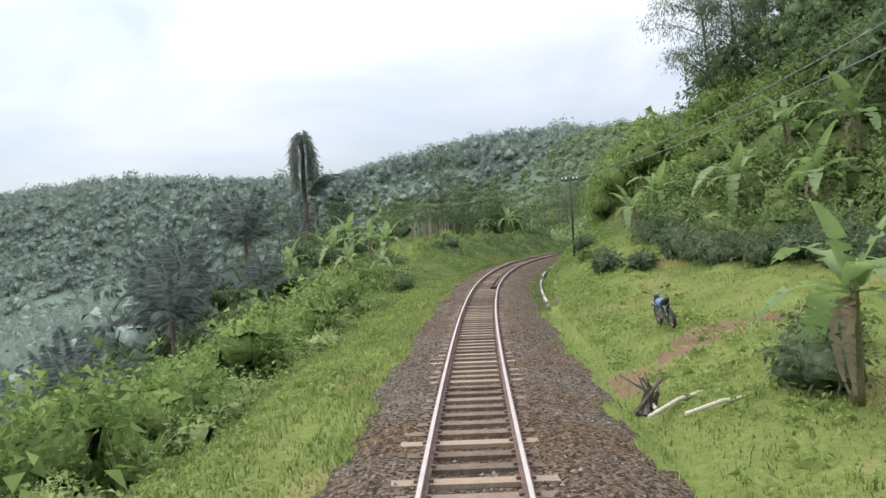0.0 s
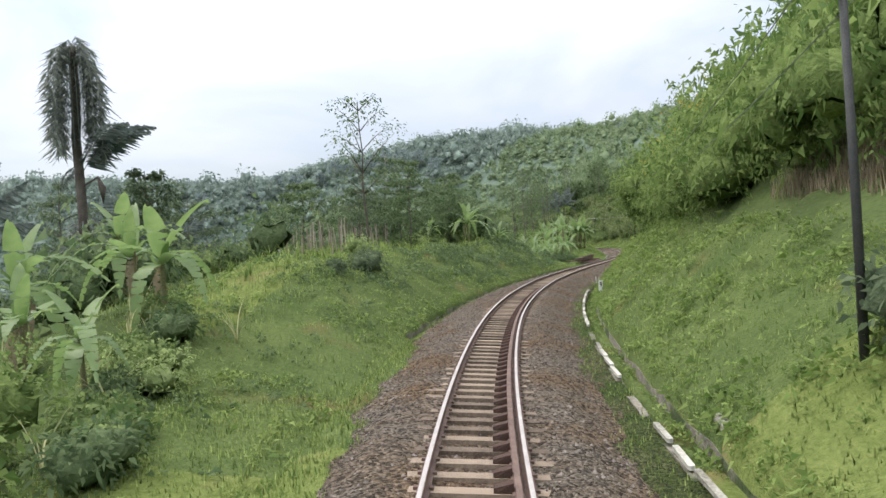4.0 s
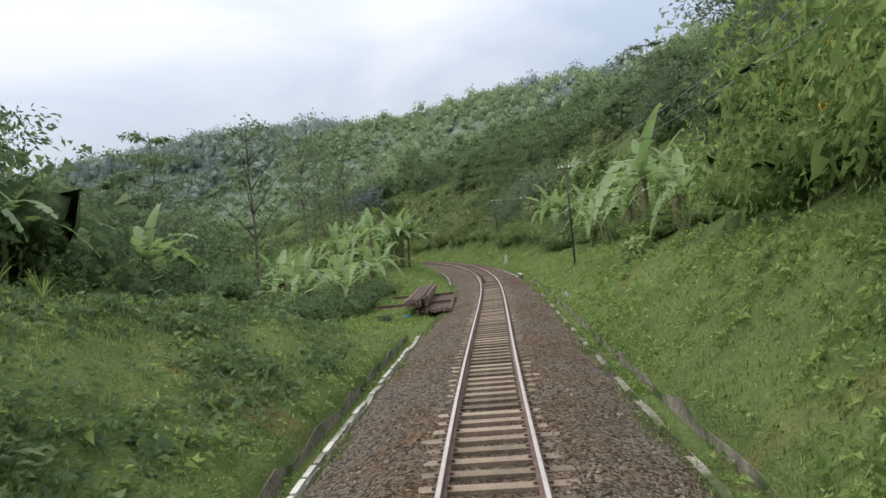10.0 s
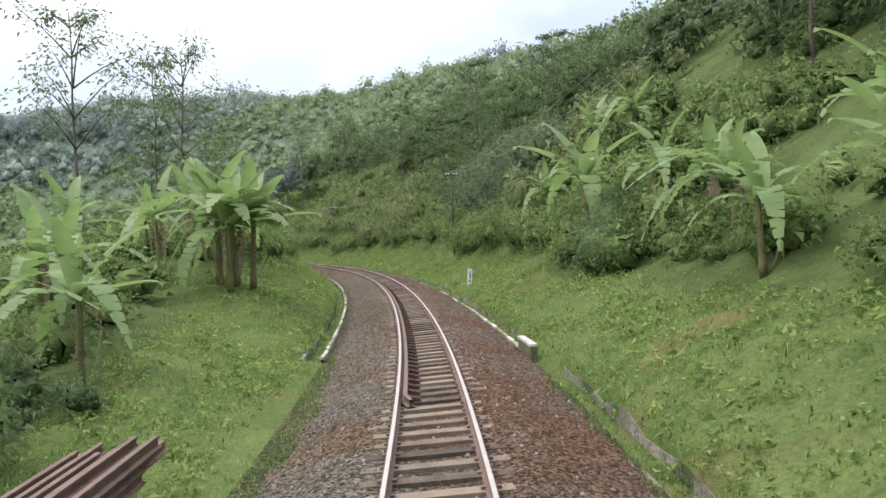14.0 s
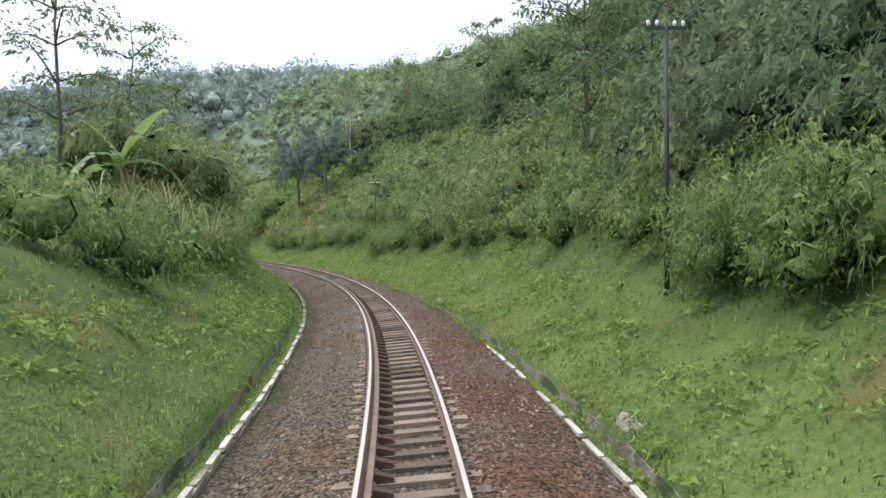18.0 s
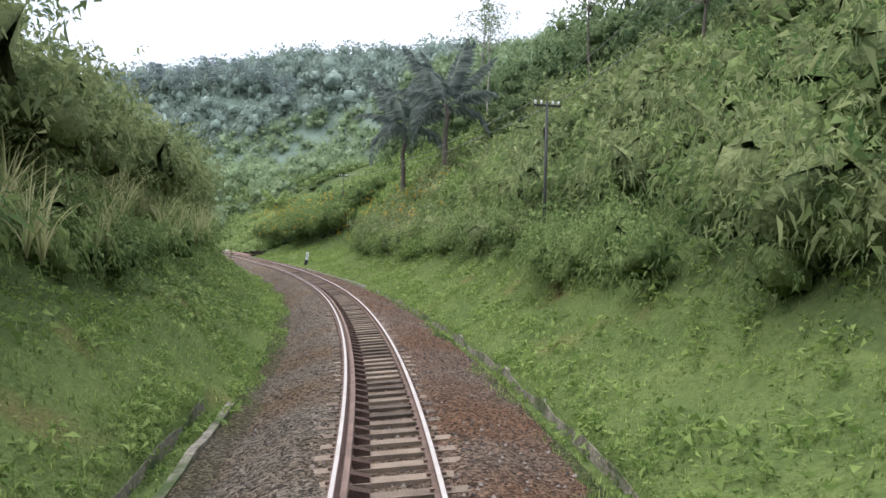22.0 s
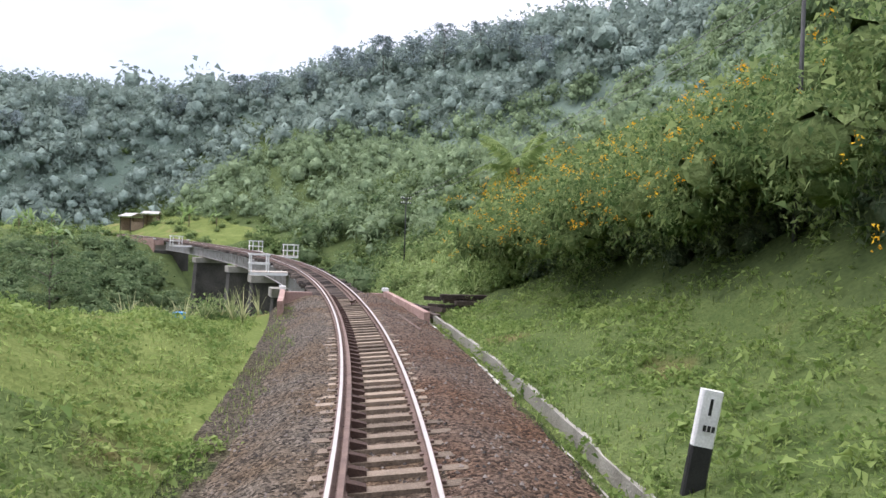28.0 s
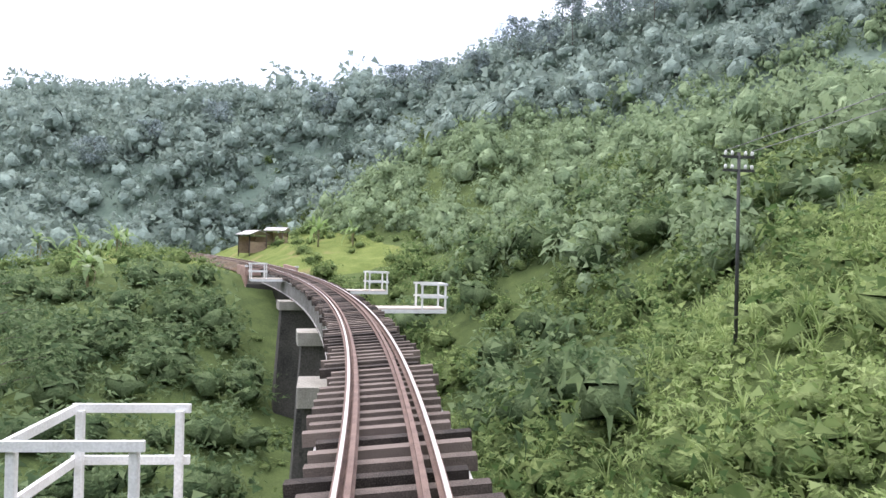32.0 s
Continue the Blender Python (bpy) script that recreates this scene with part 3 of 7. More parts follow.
def is_grass(s, d):
    """Mown grass beside the line, else undergrowth."""
    r = np.interp(s, [0, 50, 60, 66, 120, 135, 150, 165, 185, 270, 285, 300, 306], [13.5, 13.5, 12, 6.5, 5.6, 6, 7.5, 6, 5.6, 5.8, 7.5, 7, 3])
    l = np.interp(s, [0, 62, 72, 90, 122, 132, 140, 160, 175, 200, 270, 285, 300, 306], [4.6, 4.8, 9, 12, 9, 8, 7, 7, 8, 5.2, 5.2, 8, 8, 3])
    return np.where(d > 0, d < r, -d < l)


fgrass = is_grass(fs, fd)
# far sheet, sunk where the near one covers it
fx, fy = np.meshgrid(np.arange(-900, 420, 9.0), np.arange(-260, 900, 9.0), indexing="ij")
fsx, fdx = off_line(fx.ravel(), fy.ravel())
fz = land(fx.ravel(), fy.ravel(), fsx, fdx)
fz -= np.where((np.abs(fdx) < 40) & (fsx > -14) & (fsx < 450), 4.0, 0.0)
ni, nj = fx.shape
hi = np.arange(ni * nj).reshape(ni, nj) + len(gp)
hf = np.stack([hi[:-1, :-1].ravel(), hi[1:, :-1].ravel(), hi[1:, 1:].ravel(), hi[:-1, 1:].ravel()], 1)
gv = np.concatenate([gp, np.stack([fx.ravel(), fy.ravel(), fz], 1)])
# outer rim to the horizon
rim = [(-4000, -3000, -20), (4000, -3000, 10), (4000, 4000, 30), (-4000, 4000, 20)]
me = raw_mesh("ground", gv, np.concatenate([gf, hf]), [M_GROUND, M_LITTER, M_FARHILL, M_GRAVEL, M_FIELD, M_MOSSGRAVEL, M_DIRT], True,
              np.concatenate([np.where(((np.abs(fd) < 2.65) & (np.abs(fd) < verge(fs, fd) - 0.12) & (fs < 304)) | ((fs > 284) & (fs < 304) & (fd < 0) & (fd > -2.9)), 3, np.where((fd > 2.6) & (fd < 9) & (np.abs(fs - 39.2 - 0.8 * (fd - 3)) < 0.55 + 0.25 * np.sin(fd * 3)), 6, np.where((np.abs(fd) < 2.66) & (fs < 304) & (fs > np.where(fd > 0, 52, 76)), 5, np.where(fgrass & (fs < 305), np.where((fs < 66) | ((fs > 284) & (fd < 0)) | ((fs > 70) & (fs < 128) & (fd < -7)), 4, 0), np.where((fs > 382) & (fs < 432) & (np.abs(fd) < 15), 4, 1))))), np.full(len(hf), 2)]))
ground = tagged(new("ground", me), "grassy railway cutting and wooded valley sides", "ground", kind="structure")

# ===== ballast and loose stones =====
bal_cols = np.array([0, .25, .45, .62, .72, .8, .86, .92, 1.05, 1.18, 1.3, 1.42, 1.55, 1.65, 1.75, 1.9, 2.05, 2.2, 2.32, 2.45, 2.54, 2.62])
bal_cols = np.concatenate([-bal_cols[:0:-1], bal_cols])
v, f = sweep(-10, 304.5, [(d, float(np.interp(abs(d), BAL_D, BAL_Z))) for d in bal_cols], 0.4, True, False)
bs, bd = off_line(v[:, 0], v[:, 1])
heave = np.sin(bs * 7.1 + bd * 9.3) * np.sin(bd * 5.7 - bs * 2.9) + 0.6 * np.sin(bs * 3.1 - bd * 4.1) + 0.5 * np.sin(bs * 0.9 + bd)
v[:, 2] += 0.016 * heave * np.clip((np.abs(bd) - 0.6) / 0.3, 0.35, 1.3)
fs_b, fd_b = bs[f[:, 0]], bd[f[:, 0]] + 0.1
red = (fs_b > 150) & (fd_b > 0.62 + 0.12 * np.sin(fs_b * 2.1))
dust = np.abs(fd_b) < 0.55
tagged(new("ballast", raw_mesh("ballast", v, f[:, ::-1], [M_BALLAST, M_BALLAST_RED, M_BALLAST_DUST], True, np.where(red, 1, np.where(dust, 2, 0)))),
       "grey-brown crushed-stone ballast bed, rusty red on one side", "ballast", kind="structure")
v, f = sweep(383, 442, [(-2.4, -0.6), (-1.5, -0.17), (0, -0.2), (1.5, -0.17), (2.4, -0.6)], 2.0, True, False)
tagged(new("ballast", raw_mesh("ballast_far", v, f[:, ::-1], M_BALLAST, True)), "ballast bed beyond the viaduct", "ballast", kind="structure")
RNG = np.random.default_rng(7)


def scatter_mesh(name, pts, tmpl_v, tmpl_f, material, scale, rot=True, tilt=0.0, squash=(1, 1, 1)):
    """Joined copies of one small solid at many places (all numpy)."""
    n = len(pts)
    a = RNG.uniform(0, 2 * math.pi, n) if rot else np.zeros(n)
    ca, sa = np.cos(a), np.sin(a)
    tv = np.asarray(tmpl_v)
    v = np.repeat(tv[None], n, 0) * np.asarray(scale).reshape(-1, 1, 1) * np.asarray(squash)
    x = v[:, :, 0] * ca[:, None] - v[:, :, 1] * sa[:, None]
    y = v[:, :, 0] * sa[:, None] + v[:, :, 1] * ca[:, None]
    v = np.stack([x, y, v[:, :, 2]], -1) + np.asarray(pts)[:, None, :]
    f = (np.asarray(tmpl_f)[None] + (np.arange(n) * len(tv))[:, None, None]).reshape(-1, len(tmpl_f[0]))
    return raw_mesh(name, v.reshape(-1, 3), f, material)


st_v = np.array([(1, .1, -.2), (-.2, .9, -.3), (-1, -.2, -.2), (.1, -1, -.3), (.25, .2, .7)])
st_f = np.array([(0, 1, 4), (1, 2, 4), (2, 3, 4), (3, 0, 4)])
n = 32000
ss, dd = RNG.uniform(22, 304, n), RNG.uniform(-2.75, 2.75, n)
keep = ~((np.abs(dd) > 0.45) & (np.abs(dd) < 0.68))
ss, dd = ss[keep], dd[keep]
keep = np.abs(dd) < verge(ss, dd) + RNG.normal(0, 0.12, len(ss))
ss, dd = ss[keep], dd[keep]
zz = np.interp(np.abs(dd), BAL_D, BAL_Z) + 0.006
me = scatter_mesh("ballast_stones", on_line(ss, dd, zz, True), st_v, st_f, M_STONE, RNG.uniform(0.018, 0.04, len(ss)))
tagged(new("ballast_stones", me), "loose grey-brown ballast stones along the track", "stones", kind="stuff")

# ===== track =====
track = thing("railway_track", Matrix.Identity(4), "single narrow-gauge railway track with worn rails on sleepers", "railway track")


def rail_section(c, w=1.0):
    return [(c - .065, -.145), (c + .065, -.145), (c + .065, -.13), (c + .012, -.115), (c + .012, -.04), (c + .034, -.03), (c + .034, -.004),
            (c - .034, -.004), (c - .034, -.03), (c - .012, -.04), (c - .012, -.115), (c - .065, -.13)]


def rail(c, s0, s1, name, label, polished, drop=0.0, flare=0.0):
    """flare: how far the ends are bent away from the running rail."""
    n = int(round(s1 - s0)) + 1
    ss = np.unique(np.concatenate([np.linspace(s0, s1, n), [s0 + 0.45, s1 - 0.45]]))
    bend = flare * np.clip(np.maximum(s0 + 0.45 - ss, ss - s1 + 0.45) / 0.45, 0, 1)

    def swept(section):
        k = len(section)
        v = np.concatenate([on_line(ss, a + bend, b, True)[:, None, :] for a, b in section], 1).reshape(-1, 3)
        i, j = np.meshgrid(np.arange(len(ss) - 1), np.arange(k), indexing="ij")
        return v, np.stack([i * k + j, (i + 1) * k + j, (i + 1) * k + (j + 1) % k, i * k + (j + 1) % k], -1).reshape(-1, 4)

    body = part(name, raw_mesh(name, *swept([(a, b - drop) for a, b in rail_section(c)]), M_RUST), M_RUST, track, label)
    if polished:
        part("rail_head", raw_mesh("rail_head", *swept([(c - .026, -.004), (c + .026, -.004), (c + .021, 0), (c - .021, 0)]), M_STEEL), M_STEEL, body, "bright worn running surface")
    return body


for side in (-1, 1):
    rail(side * GAUGE / 2, -10, 442, "rail", "rusty rail with a bright worn head", True)
CHECKS = [(GAUGE / 2 - 0.135, 59.5, 94.5, -0.1, "rusty brown check rail with bent ends"), (-GAUGE / 2 + 0.135, 155.5, 392, 0.1, "rusty brown check rail with bent ends"),
          (GAUGE / 2 - 0.215, 300.5, 392, -0.16, "rusty brown guard rail on the viaduct")]
for c, a, b, fl, lb in CHECKS:
    rail(c, a, b, "check_rail", lb, False, -0.012, fl)
g = Geo()
g.box((0, 0, -0.215), (1.95, 0.2, 0.15), bevel=0.02)
sleeper_me = g.mesh("sleeper", M_SLEEPER)
g = Geo()
g.box((0, 0, -0.235), (2.1, 0.2, 0.19), bevel=0.012)
tie_me = g.mesh("bridge_sleeper", M_TIMBER)
SPACING = 0.5


def sleeper_pose(s, jit=0.0):
    p = on_line(s, 0)
    return Matrix.Translation(p) @ Matrix.Rotation(-heading(s) + jit, 4, 'Z') @ Matrix.Rotation(
        CANT * float(np.interp(s, SG, KS)), 4, 'Y')


gj = Geo()
k = 0
for s in np.arange(-8, 303.8, SPACING):
    m = sleeper_pose(s, random.uniform(-.012, .012))
    if 27 < s < 150 or 275 < s < 303:
        ob = part("sleeper", sleeper_me, None, track)
        ob.matrix_basis = m
        k += 1
    else:
        gj.add([m @ v.co for v in sleeper_me.vertices], [tuple(p.vertices) for p in sleeper_me.polygons])
tagged(part("sleeper_row", gj, M_SLEEPER_DARK, track, "dark weathered sleepers in the ballast"), kind="stuff")
gj = Geo()
for s in np.arange(304.2, 392, 0.52):
    m = sleeper_pose(s, random.uniform(-.02, .02)) @ Matrix.Translation((random.uniform(-.16, .12), 0, random.uniform(-.02, .005)))
    ob = part("bridge_sleeper", tie_me, None, track)
    ob.matrix_basis = m
for s in np.arange(392.5, 441, 0.6):
    m = sleeper_pose(s)
    gj.add([m @ v.co for v in sleeper_me.vertices], [tuple(p.vertices) for p in sleeper_me.polygons])
tagged(part("sleeper_row", gj, M_SLEEPER, track, "far sleepers in the ballast"), kind="stuff")

# ===== rusty chocks that hold the check rails =====
chock_me = {}
for sg in (-1, 1):
    g = Geo()
    x0, x1 = 0.02 * sg, 0.23 * sg
    g.add([(x0, -.075, -.15), (x1, -.075, -.15), (x1, .075, -.15), (x0, .075, -.15), (x0, -.07, -.025), (x1, -.06, -.09), (x1, .06, -.09), (x0, .07, -.025)],
          [(3, 2, 1, 0), (4, 5, 6, 7), (0, 1, 5, 4), (1, 2, 6, 5), (2, 3, 7, 6), (3, 0, 4, 7)] if sg > 0 else
          [(0, 1, 2, 3), (7, 6, 5, 4), (4, 5, 1, 0), (5, 6, 2, 1), (6, 7, 3, 2), (7, 4, 0, 3)])
    chock_me[sg] = g.mesh("chock", M_CHOCK)
gj = Geo()
for c, a, b, fl, lb in CHECKS[:2]:
    sg = 1 if fl > 0 else -1
    for s in np.arange(-8, 303.8, SPACING):
        if a < s < b:
            m = sleeper_pose(s) @ Matrix.Translation((c + sg * 0.02, 0, 0))
            if s < 100 or s > 262 or 180 < s < 210:
                part("chock", chock_me[sg], None, track).matrix_basis = m
            else:
                gj.add([m @ v.co for v in chock_me[sg].vertices], [tuple(p.vertices) for p in chock_me[sg].polygons])
tagged(part("chock_row", gj, M_CHOCK, track, "rusty chocks beside the check rail"), kind="stuff")

# ===== rail fastenings =====
g = Geo()
for sg in (-1, 1):
    for k in (-1, 1):
        g.box((sg * GAUGE / 2 + k * 0.085, 0, -0.125), (0.05, 0.07, 0.035))
clip_v, clip_f = np.array(g.v, float), np.array([tuple(f) for f in g.f])
cv, cf = [], []
for i, s in enumerate(np.arange(-8, 303.8, SPACING)):
    m = np.array(sleeper_pose(s))
    cv.append(clip_v @ m[:3, :3].T + m[:3, 3])
    cf.append(clip_f + i * len(clip_v))
tagged(part("rail_fastening", raw_mesh("rail_fastening", np.concatenate(cv), np.concatenate(cf), M_RUST), M_RUST, track, "rusty rail fastenings on every sleeper"), kind="stuff")

# ===== drains beside the line =====


KERBED = {1: [(55, 97), (163, 206), (209, 217), (232, 237), (263, 300)], -1: [(79, 134), (163, 207)]}


def drain(spans, sgn):
    for a, b in spans:
        base = thing("drain", Matrix.Identity(4), "concrete side drain with a pale chipped kerb", "drain", kind="structure")
        for d0, d1, top in ((2.56, 2.69, -0.5 if sgn < 0 or a > 260 else -0.55), (3.11, 3.22, -0.4 if a > 260 else -0.46)):
            v, f = sweep(a, b, [(sgn * d0, -1.05), (sgn * d1, -1.05), (sgn * d1, top), (sgn * d0, top)], 0.8, False)
            n = len(v) // 4
            wob = np.repeat((0.03 * np.sin(np.arange(n) * 1.7) + RNG.normal(0, 0.02, n)) * (0.5 if a > 260 else 1 if d0 < 3 else 1.8), 4)
            v[:, 2] += np.where(np.tile([0, 0, 1, 1], n) > 0, wob, 0)
            part("drain_wall", raw_mesh("drain_wall", v, f if sgn < 0 else f[:, ::-1], M_CONC if (a > 260 and sgn > 0) or (sgn < 0 and a < 100 and d0 < 3) else M_LINING), M_LINING, base)
        n = int((b - a) / 0.62)
        g = Geo()
        g.box((0, 0, 0), (0.09, 0.58, 0.06), bevel=0.02)
        me_k = g.mesh("kerb_stone", M_KERB)
        for k in range(min(n, 90)):
            s = a + (b - a) * (k + 0.5) / min(n, 90)
            if not any(q[0] < s < q[1] for q in KERBED[sgn]) or (math.sin(s * 0.7) + math.sin(s * 0.23) + random.uniform(-.9, .9)) < -0.75:
                continue
            p = on_line(s, sgn * 2.62, -0.45 + random.uniform(-.02, .02))
            ob = part("kerb_stone", me_k, None, base)
            ob.matrix_basis = Matrix.Translation(p) @ Matrix.Rotation(-heading(s) + random.uniform(-.03, .03), 4, 'Z') @ Matrix.Diagonal(
                (1, (b - a) / min(n, 90) / 0.62 * random.uniform(0.8, 1.0), 1, 1))


random.seed(3)
drain(DRAINS_R, 1)
drain(DRAINS_L, -1)
# low parapets of the cross drain under the line
ob = thing("culvert_headwall", line_pose(162.2, 3.0, -0.62, 4), "low concrete culvert parapet with a limewashed top", "culvert", kind="structure")
for nm, x0, y0, x1, y1, w in (("parapet_wall", -0.42, -1.0, -0.36, 0.55, 0.17), ("wing_wall", 0.75, -0.5, 1.05, 0.45, 0.15), ("end_wall", 0.75, -0.55, 1.7, -0.35, 0.16),
                              ("end_wall", 1.05, 0.5, 1.75, 0.75, 0.16)):
    L, a = math.hypot(x1 - x0, y1 - y0), math.atan2(y1 - y0, x1 - x0)
    g = Geo()
    g.box(((x0 + x1) / 2, (y0 + y1) / 2, 0.1), (L, w, 0.75), a, bevel=0.02)
    wall = part(nm, g, M_MOSSWALL, ob)
    g = Geo()
    g.box(((x0 + x1) / 2, (y0 + y1) / 2, 0.5), (L + 0.02, w + 0.02, 0.06), a, bevel=0.02)
    part("coping", g, M_KERB, wall, "limewashed coping")

# ===== viaduct =====
viaduct = thing("viaduct", Matrix.Identity(4), "curved steel girder railway viaduct on dark masonry piers", "bridge")
PIERS = [311, 321.5, 333, 344.5, 360]
ENDS = [305.4] + PIERS + [377]


def pier(s, top, foot, wide=3.3, thick=1.5):
    m = Matrix.Translation(on_line(s, 0, 0)) @ Matrix.Rotation(-heading(s), 4, 'Z')
    g = Geo()
    h = top - foot
    for zc, w, t in ((0, 1.0, 1.0), ):
        x, y = wide / 2, thick / 2
        vs = []
        for z, k in ((foot, 1.28), (top - 0.55, 1.0)):
            vs += [m @ Vector((x * k * a, y * k * b, z)) for a, b in ((-1, -1), (1, -1), (1, 1), (-1, 1))]
        g.add(vs, [(3, 2, 1, 0), (4, 5, 6, 7)] + [(i, (i + 1) % 4, 4 + (i + 1) % 4, 4 + i) for i in range(4)])
    p = part("pier", g, M_MOSS, viaduct, "dark mossy masonry pier")
    g = Geo()
    c = m @ Vector((0, 0, top - 0.27))
    g.box(c, (wide + 0.35, thick + 0.3, 0.55), -heading(s), bevel=0.04)
    part("pier_cap", g, M_CONC, p, "weathered concrete pier cap")
    for d in (-0.75, 0.75):
        g = Geo()
        g.box(m @ Vector((d, 0, top + 0.06)), (0.45, 0.5, 0.14), -heading(s), bevel=0.02)
        part("bearing", g, M_RUST, p)


for s in PIERS:
    pier(s, -1.45, min(land_at(s, 1.5), land_at(s, -1.5)) - float(np.interp(s, SG, ZS)) - 0.6)
for a, b in zip(ENDS[:-1], ENDS[1:]):
    deep = 1.0
    for d in (-0.85, 0.85):
        v, f = sweep(a + 0.15, b - 0.15, [(d - .14, -1.3), (d + .14, -1.3), (d + .14, -1.26), (d + .012, -1.26), (d + .012, -0.4), (d + .14, -0.4), (d + .14, -0.335),
                                            (d - .14, -0.335), (d - .14, -0.4), (d - .012, -0.4), (d - .012, -1.26), (d - .14, -1.26)], 1.2, True)
        girder = part("girder", raw_mesh("girder", v, f[:, ::-1], M_GIRDER), M_GIRDER, viaduct, "pale grey steel plate girder")
        g = Geo()
        n = int((b - a) / 0.9)
        for k in range(n + 1):
            s = a + 0.25 + (b - a - 0.5) * k / n
            g = Geo()
            for q in (-0.075, 0.075):
                g.box(on_line(s, d + q, -0.83, True), (0.12, 0.02, 0.84), -heading(s))
            part("stiffener", g, M_GIRDER, girder)
    g = Geo()
    n = max(2, int((b - a) / 2.2))
    for k in range(n + 1):
        s = a + 0.4 + (b - a - 0.8) * k / n
        p0, p1 = on_line(s, -0.85, -0.5, True), on_line(s, 0.85, -1.2, True)
        g.tube([p0, p1], 0.035, 5)
        g.tube([on_line(s, 0.85, -0.5, True), on_line(s, -0.85, -1.2, True)], 0.035, 5)
    part("cross_bracing", g, M_RUST, viaduct)


def refuge(s, side, reach0=1.0, reach1=3.25):
    """A small railed platform held out from the sleepers."""
    m = line_pose(s, 0, -0.33)
    ob = thing("refuge_platform", m, "white-railed refuge platform standing out from the viaduct", "platform", "refuge platforms on the viaduct")
    for k in range(6):
        g = Geo()
        g.box((side * (reach0 + reach1) / 2, -0.62 + 0.25 * k, 0.0), (reach1 - reach0, 0.235, 0.06), bevel=0.01)
        part("deck_plank", g, M_DECK, ob, "bleached deck plank")
    for y in (-0.72, 0.72):
        g = Geo()
        g.box((side * (reach0 - 0.4 + reach1) / 2, y, -0.1), (reach1 - reach0 + 0.4, 0.07, 0.16), bevel=0.01)
        part("bearer", g, M_WHITE, ob)
    x0, x1 = side * (reach1 - 1.05), side * (reach1 - 0.05)
    for x, y in ((x0, -0.7), (x1, -0.7), (x0, 0.7), (x1, 0.7)):
        g = Geo()
        g.box((x, y, 0.5), (0.08, 0.08, 1.05), bevel=0.01)
        part("post", g, M_WHITE, ob)
    for z in (0.5, 1.04):
        for y in (-0.7, 0.7):
            g = Geo()
            g.box(((x0 + x1) / 2, y + (0.05 if y > 0 else -0.05), z), (abs(x1 - x0) + 0.2, 0.045, 0.09), bevel=0.008)
            part("railing", g, M_WHITE, ob)
        g = Geo()
        g.box((x1 + side * 0.05, 0, z), (0.045, 1.5, 0.09), bevel=0.008)
        part("railing", g, M_WHITE, ob)


refuge(319.6, -1)
refuge(343.3, 1, 1.0, 4.3)
refuge(353.8, 1, 1.0, 3.7)
refuge(365, -1)


def abutment(s, far=False):
    ob = thing("abutment", Matrix.Identity(4), "masonry bridge abutment with faded pink parapet walls", "abutment", kind="structure")
    sg = 1 if far else -1
    g = Geo()
    m = Matrix.Translation(on_line(s, 0, 0)) @ Matrix.Rotation(-heading(s), 4, 'Z')
    g.box(m @ Vector((0, sg * 0.6, -4.2)), (4.4, 1.3, 5.4), -heading(s), bevel=0.05)
    part("front_wall", g, M_MOSS, ob)
    g = Geo()
    g.box(m @ Vector((0, sg * 0.55, -1.2)), (4.2, 0.5, 0.9), -heading(s), bevel=0.03)
    part("ballast_wall", g, M_CONC, ob)
    for d in (-2.2, 2.1):
        s1 = s + sg * (7.5 if d > 0 else 4.8)
        n = 8
        w = 0.2
        ss = np.linspace(s, s1, n)
        out = d + np.sign(d) * np.linspace(0, 0.35 if d > 0 else 0.1, n)
        vs, fs = [], []
        for q, o in zip(ss, out):
            for dd, z in ((o - w / 2, -3.5), (o + w / 2, -3.5), (o + w / 2, -0.02), (o - w / 2, -0.02)):
                vs.append(on_line(q, dd, z))
        for i in range(n - 1):
            for j in range(4):
                fs.append((i * 4 + j, i * 4 + (j + 1) % 4, (i + 1) * 4 + (j + 1) % 4, (i + 1) * 4 + j))
        fs += [(0, 1, 2, 3), tuple((n - 1) * 4 + j for j in (3, 2, 1, 0))]
        g = Geo()
        g.add(vs, fs)
        part("parapet", g, M_PINK, ob, "parapet with faded pink wash")
        g = Geo()
        c = on_line(s, d, 0.03)
        g.box(c, (w + 0.06, 0.36, 0.14), -heading(s), bevel=0.02)
        part("cap", g, M_WHITE, ob, "white-painted end block")
        g = Geo()
        q0, q1 = on_line(s, d, -0.1), on_line(s + 0.1, d * 0.45, -0.3)
        dirv = Vector(q1 - q0)
        g.box((Vector(q0) + Vector(q1)) / 2 - Vector((0, 0, 0.25)), (dirv.xy.length, 0.26, 0.62), math.atan2(dirv.y, dirv.x), bevel=0.02)
        part("return_wall", g, M_PINK, ob)


abutment(305.2)
abutment(377.5, True)
# spare rails lying by the track
def loose_rail(s0, s1, d0, d1, z, name="old_rail", label="length of old rusty rail"):
    g = Geo()
    p, q = Vector(on_line(s0, d0, z)), Vector(on_line(s1, d1, z))
    e = (q - p).normalized()
    sd = e.cross(Vector((0, 0, 1))).normalized()
    sec = [(-.06, 0), (.06, 0), (.06, .015), (.012, .03), (.012, .1), (.032, .11), (.032, .14), (-.032, .14), (-.032, .11), (-.012, .1), (-.012, .03), (-.06, .015)]
    vs = [tuple(o + sd * a + Vector((0, 0, b))) for o in (p, q) for a, b in sec]
    k = len(sec)
    g.add(vs, [(j, (j + 1) % k, k + (j + 1) % k, k + j) for j in range(k)] + [tuple(range(k - 1, -1, -1)), tuple(range(k, 2 * k))])
    return g, name, label


